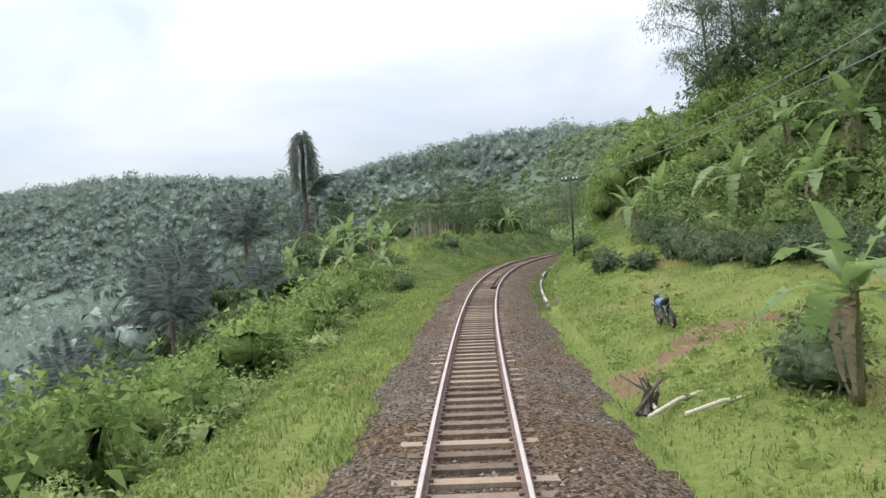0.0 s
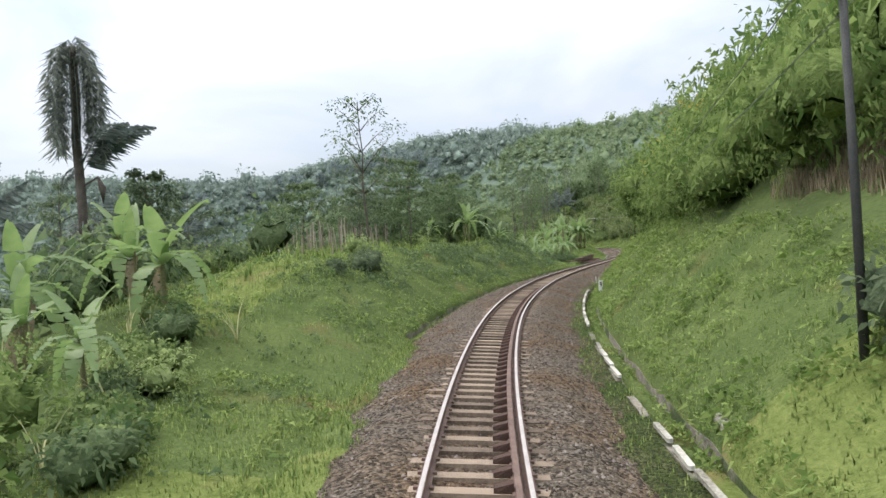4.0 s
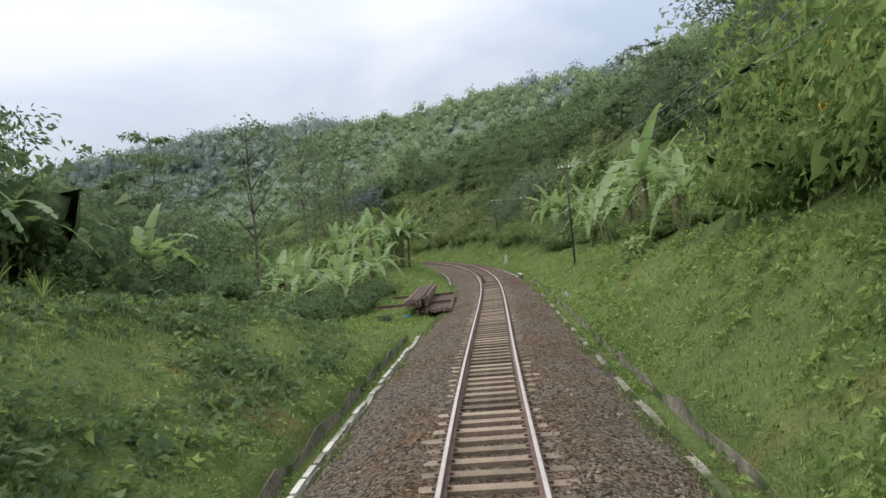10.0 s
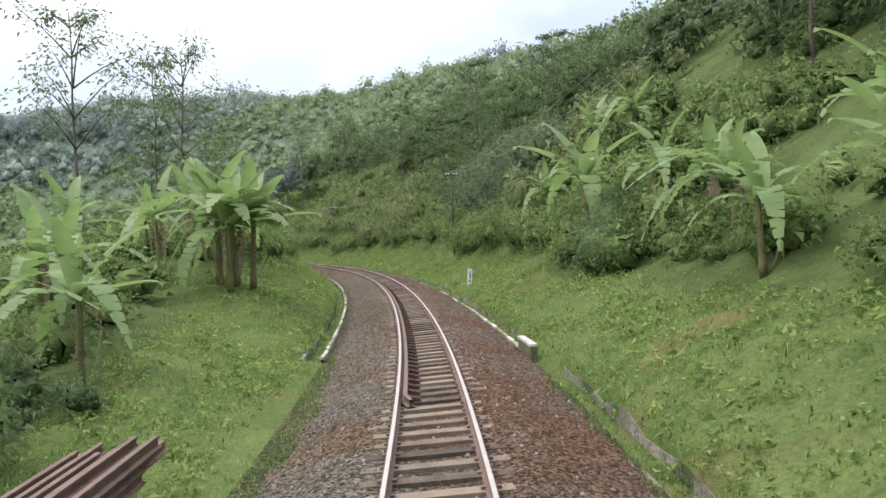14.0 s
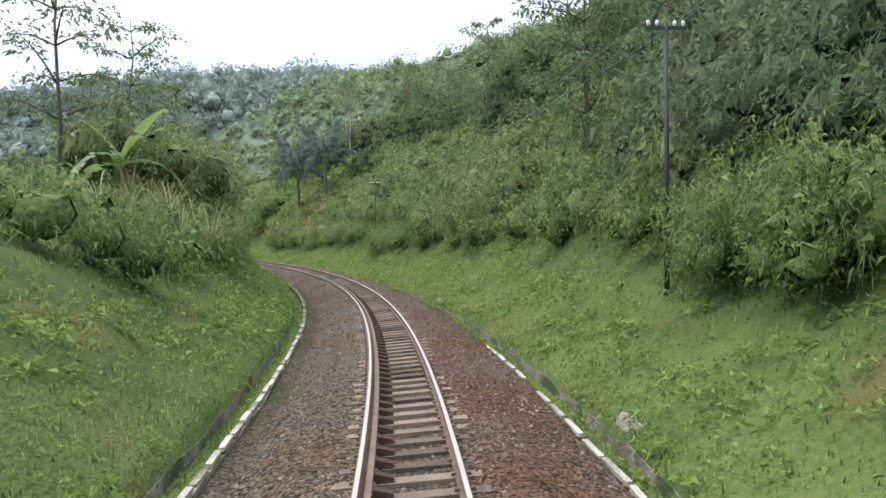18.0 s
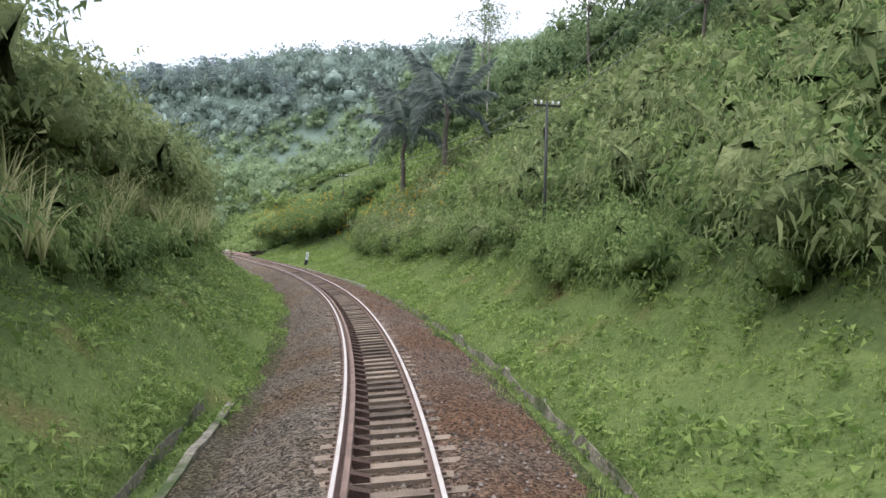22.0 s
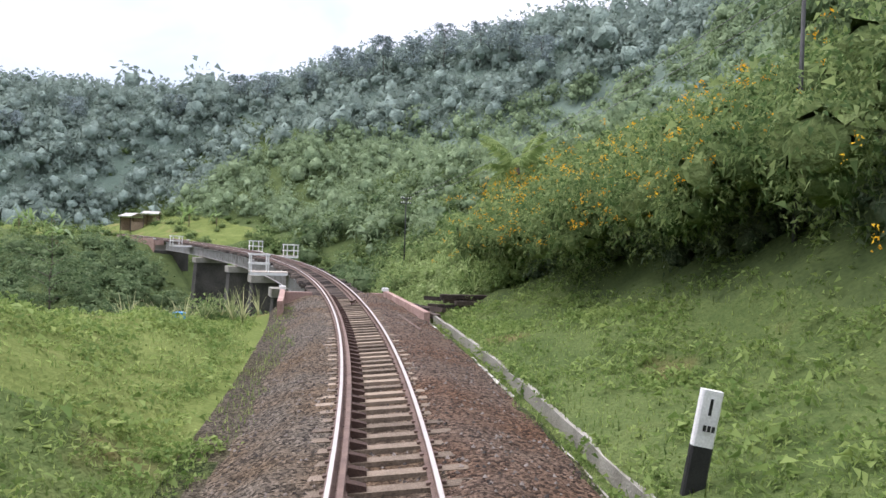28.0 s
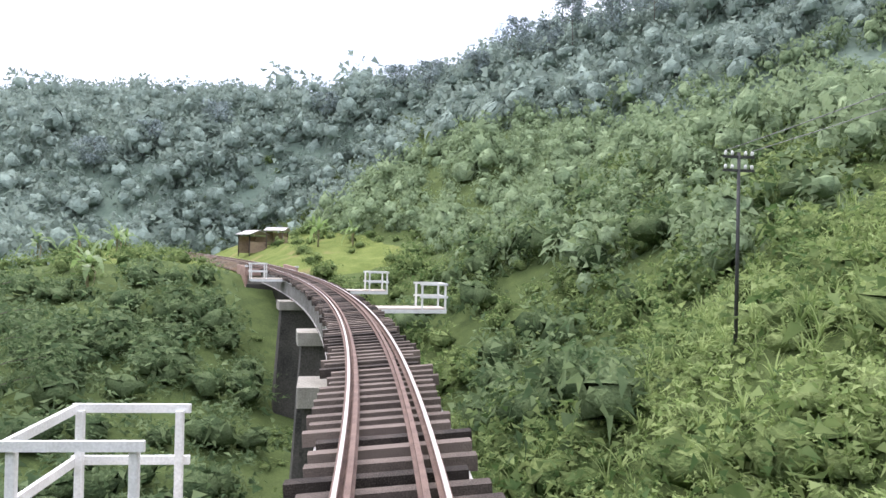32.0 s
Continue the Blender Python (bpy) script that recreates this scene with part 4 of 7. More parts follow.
def lone_rail(*a, **k):
    g, n, l = loose_rail(*a, **k)
    ob = new(n, g.mesh(n, M_RUST))
    return tagged(ob, l, "rail", "old rails stacked beside the line")

# ===== plants: templates =====


def leaf_cards(c, u, length, width, droop=0.25, out=None):
    """Pointed leaves: one bent quad each, from base c along u; out: the way the foliage faces."""
    n = len(c)
    u = u / np.linalg.norm(u, axis=1)[:, None]
    r = RNG.normal(size=(n, 3))
    v = np.cross(u, r)
    v /= np.linalg.norm(v, axis=1)[:, None] + 1e-9
    if out is None:
        out = np.tile([0, 0, 1.0], (n, 1))
    g = np.cross(u, v)
    g /= np.linalg.norm(g, axis=1)[:, None] + 1e-9
    flip = np.sum(g * out, 1) > 0
    v[flip] *= -1
    g[~flip] *= -1
    L, W = np.broadcast_to(length, n)[:, None], np.broadcast_to(width, n)[:, None]
    mid = c + u * L * 0.45
    tip = c + u * L - np.array([0, 0, 1.0]) * L * droop
    V = np.stack([c, mid + v * W / 2, tip, mid - v * W / 2], 1).reshape(-1, 3)
    N = out * 0.55 + g * 0.65 + np.array([0, 0, 0.15])
    N /= np.linalg.norm(N, axis=1)[:, None]
    return V, np.arange(n * 4).reshape(n, 4), np.repeat(N, 4, 0)


def ball_dirs(n, up=0.0):
    d = RNG.normal(size=(n, 3))
    d[:, 2] += up
    return d / np.linalg.norm(d, axis=1)[:, None]


def cube_ball(n):
    """Directions and quads of a ball of 6 n x n patches."""
    V, F = [], []
    t = np.tan((np.arange(n + 1) / n - 0.5) * math.pi / 2)
    for ax in range(3):
        for sg in (-1, 1):
            o = len(V)
            for i in range(n + 1):
                for j in range(n + 1):
                    p = [0, 0, 0]
                    p[ax], p[(ax + 1) % 3], p[(ax + 2) % 3] = sg, t[i] * sg, t[j]
                    V.append(p)
            for i in range(n):
                for j in range(n):
                    k = o + i * (n + 1) + j
                    F.append((k, k + n + 1, k + n + 2, k + 1))
    V = np.array(V, float)
    return V / np.linalg.norm(V, axis=1)[:, None], np.array(F)


BALLS = {n: cube_ball(n) for n in (1, 2, 3)}


def waves(d, ph, amt):
    return 1 + amt * (np.sin(d[:, 0] * 5 + ph) * np.cos(d[:, 1] * 4 + ph * 2) + 0.7 * np.sin(d[:, 2] * 8 + d[:, 0] * 3 + ph * 3)
                      + 0.5 * np.sin(d[:, 1] * 11 + ph * 5) * np.sin(d[:, 0] * 10 - ph))


def mass(n, o, r, flat, ph, amt):
    """The dense middle of a bush or of a crown's lobe."""
    d, F = BALLS[n]
    return o + d * (r * waves(d, ph, amt))[:, None] * np.array([1, 1, flat]), F, d + np.array([0, 0, 0.12])


def combine(bits):
    """Joins (verts, faces, normals, leaf or mass) templates."""
    V, F, N, M, o = [], [], [], [], 0
    for v, f, n, m in bits:
        V.append(v), F.append(f + o), N.append(n), M.append(np.full(len(f), m))
        o += len(v)
    N = np.concatenate(N)
    return np.concatenate(V), np.concatenate(F), N / np.linalg.norm(N, axis=1)[:, None], np.concatenate(M)


def leaf_tris(c, u, length, width, droop, out, even=False):
    """Small pointed leaves of one triangle each; even: they face the way the crown does."""
    V, F, N = leaf_cards(c, u, length, width, droop, out)
    if even:
        N = N * 0.25 + np.repeat(out, 4, 0) * 0.75
    V, N = V.reshape(-1, 4, 3), N.reshape(-1, 4, 3)
    n = len(V)
    base = V[:, 0] * 0.75 + V[:, 3] * 0.25 + (V[:, 1] - V[:, 3]) * 0.2
    return np.stack([base, V[:, 2], V[:, 1] * 0.7 + V[:, 3] * 0.3 + (V[:, 3] - V[:, 1]) * 0.75], 1).reshape(-1, 3), np.arange(n * 3).reshape(n, 3), N[:, :3].reshape(-1, 3)


def solid(n, o, r, flat, ph, amt, low=-2.0):
    """The dense middle in triangles; low: leave out what faces further down than this."""
    V, F, N = mass(n, o, r, flat, ph, amt)
    F = F[BALLS[n][0][F].mean(1)[:, 2] > low]
    return V, np.concatenate([F[:, :3], F[:, [0, 2, 3]]]), N


def clump(n, r, leaf, wide=0.5, flat=0.8, up=0.5, droop=0.3, hang=0.0, core=2, fill=0.43, spray=8):
    """A bush: leafy twigs that stand out all round an uneven dome, larger leaves and a dense middle within."""
    m = max(1, int(n * 0.8) // spray)
    d = ball_dirs(m, up)
    ph = RNG.uniform(0, 6)
    sx = np.array([RNG.uniform(0.8, 1.25), RNG.uniform(0.8, 1.25), flat])
    rr = r * (0.72 + 0.3 * RNG.random(m)) * waves(d, ph, 0.28) * np.where(RNG.random(m) < 0.15, 1.3, 1.0)
    tip = d * rr[:, None] * sx
    tw = d * 0.7 + RNG.normal(size=(m, 3)) * 0.45 + np.array([0, 0, 0.25 - hang])
    tw /= np.linalg.norm(tw, axis=1)[:, None]
    t = np.tile(np.linspace(0, 1, spray), m)
    tw, d2, tip = np.repeat(tw, spray, 0), np.repeat(d, spray, 0), np.repeat(tip, spray, 0)
    c = tip - tw * (t * leaf * 2.4)[:, None] - np.array([0, 0, 1.0]) * ((1 - t) ** 2 * leaf * (0.4 + hang))[:, None] + RNG.normal(0, leaf * 0.22, (len(t), 3))
    u = tw * 0.7 + RNG.normal(size=(len(t), 3)) * 0.6 - np.array([0, 0, hang * 0.5])
    l = leaf * RNG.uniform(0.6, 1.3, len(t))
    bits = [(*leaf_tris(c, u, l, l * wide, droop, d2), 0)]
    k = n - m * spray
    if k > 3:
        d = ball_dirs(k, up)
        l = leaf * 1.7 * RNG.uniform(0.7, 1.3, k)
        bits.append((*leaf_tris(d * (r * RNG.uniform(0.5, 0.8, k) * waves(d, ph, 0.28))[:, None] * sx, d * 0.5 + RNG.normal(size=(k, 3)) * 0.7, l, l * wide * 1.2, droop, d), 0))
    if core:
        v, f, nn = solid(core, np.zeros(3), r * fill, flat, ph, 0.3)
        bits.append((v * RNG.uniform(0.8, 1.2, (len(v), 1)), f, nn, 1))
    return combine(bits)


def lumpy_crown(lobes, per, leaf, tall=1.2, spread=0.62, lobe=0.46, core=2, fill=0.8, soft=0.0):
    """A tree crown of several lobes, about 1 m in radius."""
    bits = []
    for k in range(lobes):
        a = 2 * math.pi * (k * 0.382 + RNG.random() * 0.1)
        h = (k + 0.5) / lobes
        rad = spread * math.sin(math.pi * min(0.95, 0.25 + 0.65 * h)) * RNG.uniform(0.6, 1.1)
        o = np.array([math.cos(a) * rad, math.sin(a) * rad, tall * (h - 0.35)])
        r, ph = lobe * RNG.uniform(0.6, 1.25), RNG.uniform(0, 6)
        d = ball_dirs(per, 0.45)
        c = o + d * (r * (0.75 + 0.4 * RNG.random(per)) * waves(d, ph, 0.15))[:, None] * np.array([1, 1, 0.8])
        l = leaf * RNG.uniform(0.6, 1.3, per)
        bits.append((*leaf_tris(c, d * 0.7 + RNG.normal(size=(per, 3)) * 0.6, l, l * 0.7, 0.3, d, soft > 0), 0))
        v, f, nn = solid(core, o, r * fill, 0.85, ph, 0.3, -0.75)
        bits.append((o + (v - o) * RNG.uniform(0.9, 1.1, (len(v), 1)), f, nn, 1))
    V, F, N, M = combine(bits)
    N = N * (1 - soft) + np.array([0, 0, soft])
    return V, F, N / np.linalg.norm(N, axis=1)[:, None], M


def strew(temps, pts, scale, tall=None, lean=0.0):
    """Joined, turned and scaled copies of templates; arrays only."""
    Vs, Fs, Ns, Ms, o = [], [], [], [], 0
    pick = RNG.integers(0, len(temps), len(pts))
    scale = np.broadcast_to(scale, len(pts))
    tall = scale if tall is None else np.broadcast_to(tall, len(pts))
    if not len(pts):
        return np.zeros((0, 3)), np.zeros((0, temps[0][1].shape[1]), int), np.zeros((0, 3)), np.zeros(0, int)
    for k, (tv, tf, tn, tm) in enumerate(temps):
        i = np.where(pick == k)[0]
        if not len(i):
            continue
        a = RNG.uniform(0, 2 * math.pi, len(i))
        ca, sa = np.cos(a)[:, None], np.sin(a)[:, None]
        sx, sz = scale[i][:, None], tall[i][:, None]
        x, y, z = tv[None, :, 0] * sx, tv[None, :, 1] * sx, tv[None, :, 2] * sz
        V = np.stack([x * ca - y * sa, x * sa + y * ca, z], -1) + pts[i][:, None, :]
        F = tf[None] + (np.arange(len(i)) * len(tv))[:, None, None] + o
        N = np.stack([tn[None, :, 0] * ca - tn[None, :, 1] * sa, tn[None, :, 0] * sa + tn[None, :, 1] * ca, np.repeat(tn[None, :, 2], len(i), 0)], -1)
        Vs.append(V.reshape(-1, 3))
        Fs.append(F.reshape(-1, tf.shape[1]))
        Ns.append(N.reshape(-1, 3))
        Ms.append(np.tile(tm, len(i)))
        o += len(i) * len(tv)
    return np.concatenate(Vs), np.concatenate(Fs), np.concatenate(Ns), np.concatenate(Ms)


def ground_pts(s, d, up=0.0):
    p = on_line(s, d)
    p[:, 2] = land(p[:, 0], p[:, 1], np.asarray(s, float), np.asarray(d, float)) + up
    return p


def stuff(name, vf, material, label, category):
    mats, idx, nrm = material, None, None
    if len(vf) > 2:
        nrm = vf[2]
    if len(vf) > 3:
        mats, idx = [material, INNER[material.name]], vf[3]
    return tagged(new(name, raw_mesh(name, vf[0], vf[1], mats, index=idx, normals=nrm)), label, category, kind="stuff")


# planted only where the camera's forward view from the line reaches past the land
GX, GY = np.arange(-900, 200, 6.0), np.arange(-60, 700, 6.0)
gxx, gyy = np.meshgrid(GX, GY, indexing="ij")
gss, gdd = off_line(gxx.ravel(), gyy.ravel())
GZ = land(gxx.ravel(), gyy.ravel(), gss, gdd).reshape(gxx.shape)


def terrain(x, y):
    u, v = np.clip((x - GX[0]) / 6.0, 0, len(GX) - 1.01), np.clip((y - GY[0]) / 6.0, 0, len(GY) - 1.01)
    i, j = u.astype(int), v.astype(int)
    a, b = u - i, v - j
    return GZ[i, j] * (1 - a) * (1 - b) + GZ[i + 1, j] * a * (1 - b) + GZ[i, j + 1] * (1 - a) * b + GZ[i + 1, j + 1] * a * b


def seen(p, top):
    ok = np.zeros(len(p), bool)
    for s0 in range(16, 314, 11):
        e = on_line(float(s0), 0.0).ravel() + np.array([0, 0, 2.9])
        a = heading(float(s0))
        v = p - e
        ahead = v[:, 0] * math.sin(a) + v[:, 1] * math.cos(a)
        side = v[:, 0] * math.cos(a) - v[:, 1] * math.sin(a)
        i = np.where(~ok & (ahead > 1) & (np.abs(side) < ahead * 0.72 + 4))[0]
        if not len(i):
            continue
        t = np.linspace(0.06, 0.94, 16)[:, None]
        x, y = e[0] + v[i, 0] * t, e[1] + v[i, 1] * t
        z = e[2] + (p[i, 2] + top[i] - e[2]) * t
        ok[i] = np.all(z > terrain(x, y) - 1.2, axis=0)
    return ok


def bush_area(name, n, s_rng, d_fn, size, leaf_t, material, label, up=0.25, tallness=1.0, category="shrubs"):
    n = int(n * 0.8)
    s = RNG.uniform(*s_rng, n)
    d = d_fn(s, RNG.random(n))
    sc = RNG.uniform(*size, n)
    p = ground_pts(s, d, 0) + np.array([0, 0, 1.0]) * (sc * up)[:, None]
    k = seen(p, sc * 1.2)
    s, d, sc, p = s[k], d[k], sc[k], p[k]
    far = (np.abs(d) - np.where(d > 0, edge_r(s), edge_l(s)) > 3.5) | (s > 330)
    close = ~far & (np.abs(d) < 9.5) & (np.abs(d) - np.where(d > 0, edge_r(s), edge_l(s)) < 1.3) & (s > 60) & (s < 304)
    V, F, N, M, o = [], [], [], [], 0
    for t, k in ((leaf_t, ~far & ~close), (T_LOW, far), (T_CLOSE_HANG if leaf_t is T_HANG else T_CLOSE, close)):
        v, f, n, m = strew(t, p[k], sc[k], sc[k] * tallness)
        V.append(v), F.append(f + o), N.append(n), M.append(m)
        o += len(v)
    return stuff(name, (np.concatenate(V), np.concatenate(F), np.concatenate(N), np.concatenate(M)), material, label, category)


T_LOW = [clump(200, 1.0, 0.2, 0.55) for _ in range(5)]
T_CLOSE = [clump(850, 1.0, 0.1, 0.55, hang=0.15, spray=10) for _ in range(4)]
T_CLOSE_HANG = [clump(850, 1.0, 0.125, 0.28, hang=0.5, droop=0.5, spray=10) for _ in range(4)]
T_BUSH = [clump(450, 1.0, 0.14, 0.58) for _ in range(5)]
T_FINE = [clump(460, 1.0, 0.135, 0.5, hang=0.2) for _ in range(5)]
T_HANG = [clump(470, 1.0, 0.175, 0.25, hang=0.6, droop=0.5) for _ in range(5)]
T_TINY = [lumpy_crown(3, 38, 0.34, RNG.uniform(0.7, 1.2), RNG.uniform(0.4, 0.6), 0.58, fill=0.55, soft=0.3) for _ in range(6)]
T_FAR = [lumpy_crown(4, 60, 0.23, RNG.uniform(0.8, 1.4), RNG.uniform(0.45, 0.65), 0.54, fill=0.52, soft=0.25) for _ in range(9)]
T_RIDGE = [lumpy_crown(3, 56, 0.28, RNG.uniform(0.7, 1.4), RNG.uniform(0.4, 0.6), 0.58, fill=0.54, soft=0.25) for _ in range(10)]
T_MID = [lumpy_crown(8, 115, 0.14, fill=0.36, soft=0.1) for _ in range(6)]


def edge_r(s):
    return np.interp(s, [0, 45, 48, 55.6, 62, 66, 120, 135, 150, 165, 175, 185, 205, 225, 270, 285, 300, 306],
                     [13.5, 13.5, 12.6, 8.7, 7.3, 6.5, 5.7, 6, 7.5, 6.5, 7, 6.8, 6.8, 6.3, 5.8, 7.5, 7, 4])


def edge_l(s):
    return np.interp(s, [0, 62, 72, 90, 122, 132, 140, 160, 175, 200, 270, 285, 300, 306], [4.6, 4.8, 9, 12, 9, 8, 7, 7, 8, 6.2, 6.2, 8, 8, 4])


# ===== far woods =====


def woods(name, n, xr, yr, temps, size, material, label, min_d=20.0, test=None, up=0.1, rise=0.0):
    x, y = RNG.uniform(*xr, n), RNG.uniform(*yr, n)
    s, d = off_line(x, y)
    ok = (np.abs(d) > min_d) | (s > 446) | (s < -12)
    if test is not None:
        ok &= test(x, y, s, d)
    x, y, s, d = x[ok], y[ok], s[ok], d[ok]
    sc = RNG.uniform(*size, len(x))
    p = np.stack([x, y, land(x, y, s, d) + rise + sc * np.where(RNG.random(len(x)) < 0.14, up + 0.5, up)], 1)
    k = seen(p, sc * 1.2)
    p, sc = p[k], sc[k]
    return stuff(name, strew(temps, p, sc, sc * RNG.uniform(0.85, 1.35, len(sc))), material, label, "woodland")


def forest(name, xr, yr, gap, temps, size, material, label, mask, up=0.15):
    """Closed woodland seen from afar: crown beside crown over the land."""
    gx, gy = np.meshgrid(np.arange(*xr, gap), np.arange(*yr, gap), indexing="ij")
    x, y = gx.ravel() + RNG.normal(0, gap * 0.3, gx.size), gy.ravel() + RNG.normal(0, gap * 0.3, gx.size)
    s, d = off_line(x, y)
    ok = mask(x, y, s, d)
    x, y, s, d = x[ok], y[ok], s[ok], d[ok]
    sc = (size[0] + (size[1] - size[0]) * RNG.random(len(x)) ** 1.6) * np.where(RNG.random(len(x)) < 0.08, 1.35, 1.0)
    p = np.stack([x, y, land(x, y, s, d) + sc * (up + 0.35 * RNG.random(len(x)))], 1)
    k = seen(p, sc * 1.1)
    p, sc = p[k], sc[k]
    return stuff(name, strew(temps, p, sc, sc * RNG.uniform(0.9, 1.35, len(sc))), material, label, "woodland")


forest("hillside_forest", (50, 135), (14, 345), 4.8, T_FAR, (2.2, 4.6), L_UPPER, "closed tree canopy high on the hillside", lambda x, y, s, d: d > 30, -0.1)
forest("field_hill_forest", (12, 62), (20, 130), 4.4, T_MID, (2.0, 3.4), L_TREE, "leafy trees crowding the hill above the field", lambda x, y, s, d: (d > 16) & (d < 42), 0.35)
forest("hill_shoulder_forest", (40, 80), (118, 240), 4.8, T_MID, (2.2, 3.6), L_TREE, "tall leafy trees above the banana plants", lambda x, y, s, d: (d > 17) & (d < 34), 0.4)
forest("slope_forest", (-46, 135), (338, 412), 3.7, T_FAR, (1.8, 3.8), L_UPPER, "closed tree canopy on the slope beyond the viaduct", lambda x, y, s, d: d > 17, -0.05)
forest("ridge_forest", (-345, 155), (340, 480), 4.4, T_RIDGE, (2.6, 5.6), L_FAR, "closed woodland on the far ridge, leaves paled for haze",
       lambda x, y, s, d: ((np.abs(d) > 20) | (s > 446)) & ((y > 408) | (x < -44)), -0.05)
forest("valley_forest", (-345, -20), (30, 345), 7.0, T_TINY, (3.4, 6.0), L_FAR, "closed woodland on the valley floor, leaves paled for haze", lambda x, y, s, d: d < -27, -0.2)
T_NEAR = [lumpy_crown(9, 140, 0.1, fill=0.42, soft=0.1) for _ in range(4)]
woods("hillside_woods", 170, (20, 85), (40, 310), T_NEAR, (1.9, 3.3), L_TREE, "leafy trees on the lower hillside", 14, lambda x, y, s, d: (d > 14) & (d < 24), 0.5)
woods("hillside_woods", 360, (38, 85), (30, 310), T_MID, (2.2, 4.0), L_TREE, "dense mixed trees on the steep hillside", 14,
      lambda x, y, s, d: (d > 20) & (d < 36), 0.45)
woods("distant_woods", 900, (-800, -300), (380, 640), T_TINY, (4.5, 8.0), L_HAZE, "distant wooded ridge, leaves paled for haze", 60)
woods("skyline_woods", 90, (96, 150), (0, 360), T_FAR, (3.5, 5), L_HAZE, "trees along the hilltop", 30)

# ===== shrubs on the slopes beside the line =====
wall_r = lambda a, b: (lambda s, u: edge_r(s) + a + (b - a) * u ** 1.3)
wall_l = lambda a, b: (lambda s, u: -(edge_l(s) + a + (b - a) * u ** 1.3))
bush_area("hillside_shrubs", 430, (80, 128), wall_r(0.3, 12), (0.9, 1.9), T_FINE, L_BRIGHT, "tall yellow-green shrubs overhanging the cutting", 0.7, 1.3)
bush_area("hillside_shrubs", 70, (99, 112), lambda s, u: 4.9 + 2.6 * u, (0.9, 1.5), T_FINE, L_BRIGHT, "flowering shrub leaning out over the telegraph pole", 2.4, 1.2)
bush_area("hillside_shrubs", 120, (72, 126), wall_r(1.0, 4.5), (1.4, 2.2), T_FINE, L_BRIGHT, "leafy shrubs in yellow flower above the grass", 1.3, 1.3)
bush_area("hillside_shrubs", 90, (66, 84), wall_r(2.2, 12), (0.7, 1.4), T_FINE, L_BRIGHT, "low yellow-green shrubs on the terraces", 0.4, 1.0)
bush_area("hillside_shrubs", 80, (44, 62), wall_r(0.0, 1.2), (0.7, 1.15), T_BUSH, L_DARK, "dark row of coffee bushes at the field edge", 0.35, 1.0)
bush_area("hillside_shrubs", 170, (48, 68), wall_r(1.5, 13), (0.8, 1.5), T_BUSH, L_SHRUB, "dark coffee shrubs at the field edge", 0.4, 1.0)
bush_area("hillside_shrubs", 150, (10, 60), lambda s, u: 13.5 + 10 * u, (0.9, 1.7), T_BUSH, L_SHRUB, "shrubs behind the mown field", 0.5, 1.1)
bush_area("hillside_shrubs", 260, (128, 182), wall_r(1.0, 14), (0.7, 1.5), T_BUSH, L_SHRUB, "mixed undergrowth below the banana plants", 0.3, 0.9)
bush_area("hillside_shrubs", 460, (168, 262), wall_r(0.0, 9), (0.8, 1.6), T_BUSH, L_SHRUB, "dense green shrub wall above the grass slope", 0.55, 1.15)
bush_area("hillside_shrubs", 330, (185, 275), wall_r(0.2, 12), (0.9, 1.8), T_HANG, L_BAMBOO, "drooping bamboo-like thicket on the slope", 0.9, 1.2)
bush_area("hillside_shrubs", 440, (255, 306), lambda s, u: edge_r(s) + np.interp(s, [280, 286, 301, 304], [0.2, 2.6, 2.6, 0.4]) + 13 * u ** 1.3, (0.7, 1.6), T_FINE, L_BRIGHT, "bushy slope before the viaduct", 0.5, 1.1)
bush_area("hillside_shrubs", 560, (304, 336), lambda s, u: 4.6 + 16 * u, (0.55, 1.1), T_HANG, L_LIME, "bright bushy growth on the side of the ravine", 0.25, 0.8)
bush_area("hillside_shrubs", 520, (326, 384), lambda s, u: 3.6 + 34 * u, (1.0, 2.2), T_BUSH, L_SHRUB, "dense undergrowth deep in the ravine", 0.3, 0.85)
bush_area("ravine_shrubs", 480, (304, 376), lambda s, u: -(3.4 + 33 * u), (1.2, 2.7), T_BUSH, L_TREE, "dense undergrowth in the ravine", 0.3, 0.8)
bush_area("ravine_shrubs", 60, (334, 374), lambda s, u: 6 + 22 * u, (1.7, 3.0), T_BUSH, L_TREE, "large rounded bushes in the ravine", 0.5, 0.95)
bush_area("ravine_shrubs", 120, (306, 370), lambda s, u: 7 * u - 3, (0.5, 1.0), T_BUSH, L_SHRUB, "low plants on the ravine floor", 0.1, 0.5)
bush_area("ravine_shrubs", 130, (301, 327), lambda s, u: -(4.2 + 10 * u), (0.6, 1.2), T_BUSH, L_SHRUB, "leafy bushes at the head of the ravine", 0.3, 0.9)
bush_area("ravine_shrubs", 170, (303, 328), lambda s, u: 6.5 + 12 * u, (0.6, 1.1), T_BUSH, L_LIME, "bright bushes on the slope beside the viaduct", 0.4, 0.9)
# dark leaf colour stands in for deep shade within the shrub wall
bush_area("hillside_shrubs", 80, (187, 204), lambda s, u: edge_r(s) + 0.6 + 4 * u, (1.2, 1.9), T_BUSH, L_DARK, "leafy bushes crowding the shrub wall, dark leaves for its deep shade", 1.5, 1.15)
bush_area("hillside_shrubs", 34, (180, 196), lambda s, u: edge_r(s) - 0.7 + 0.9 * u, (0.8, 1.3), T_HANG, L_SHRUB, "leafy branches bulging out of the shrub wall", 1.0, 1.2)
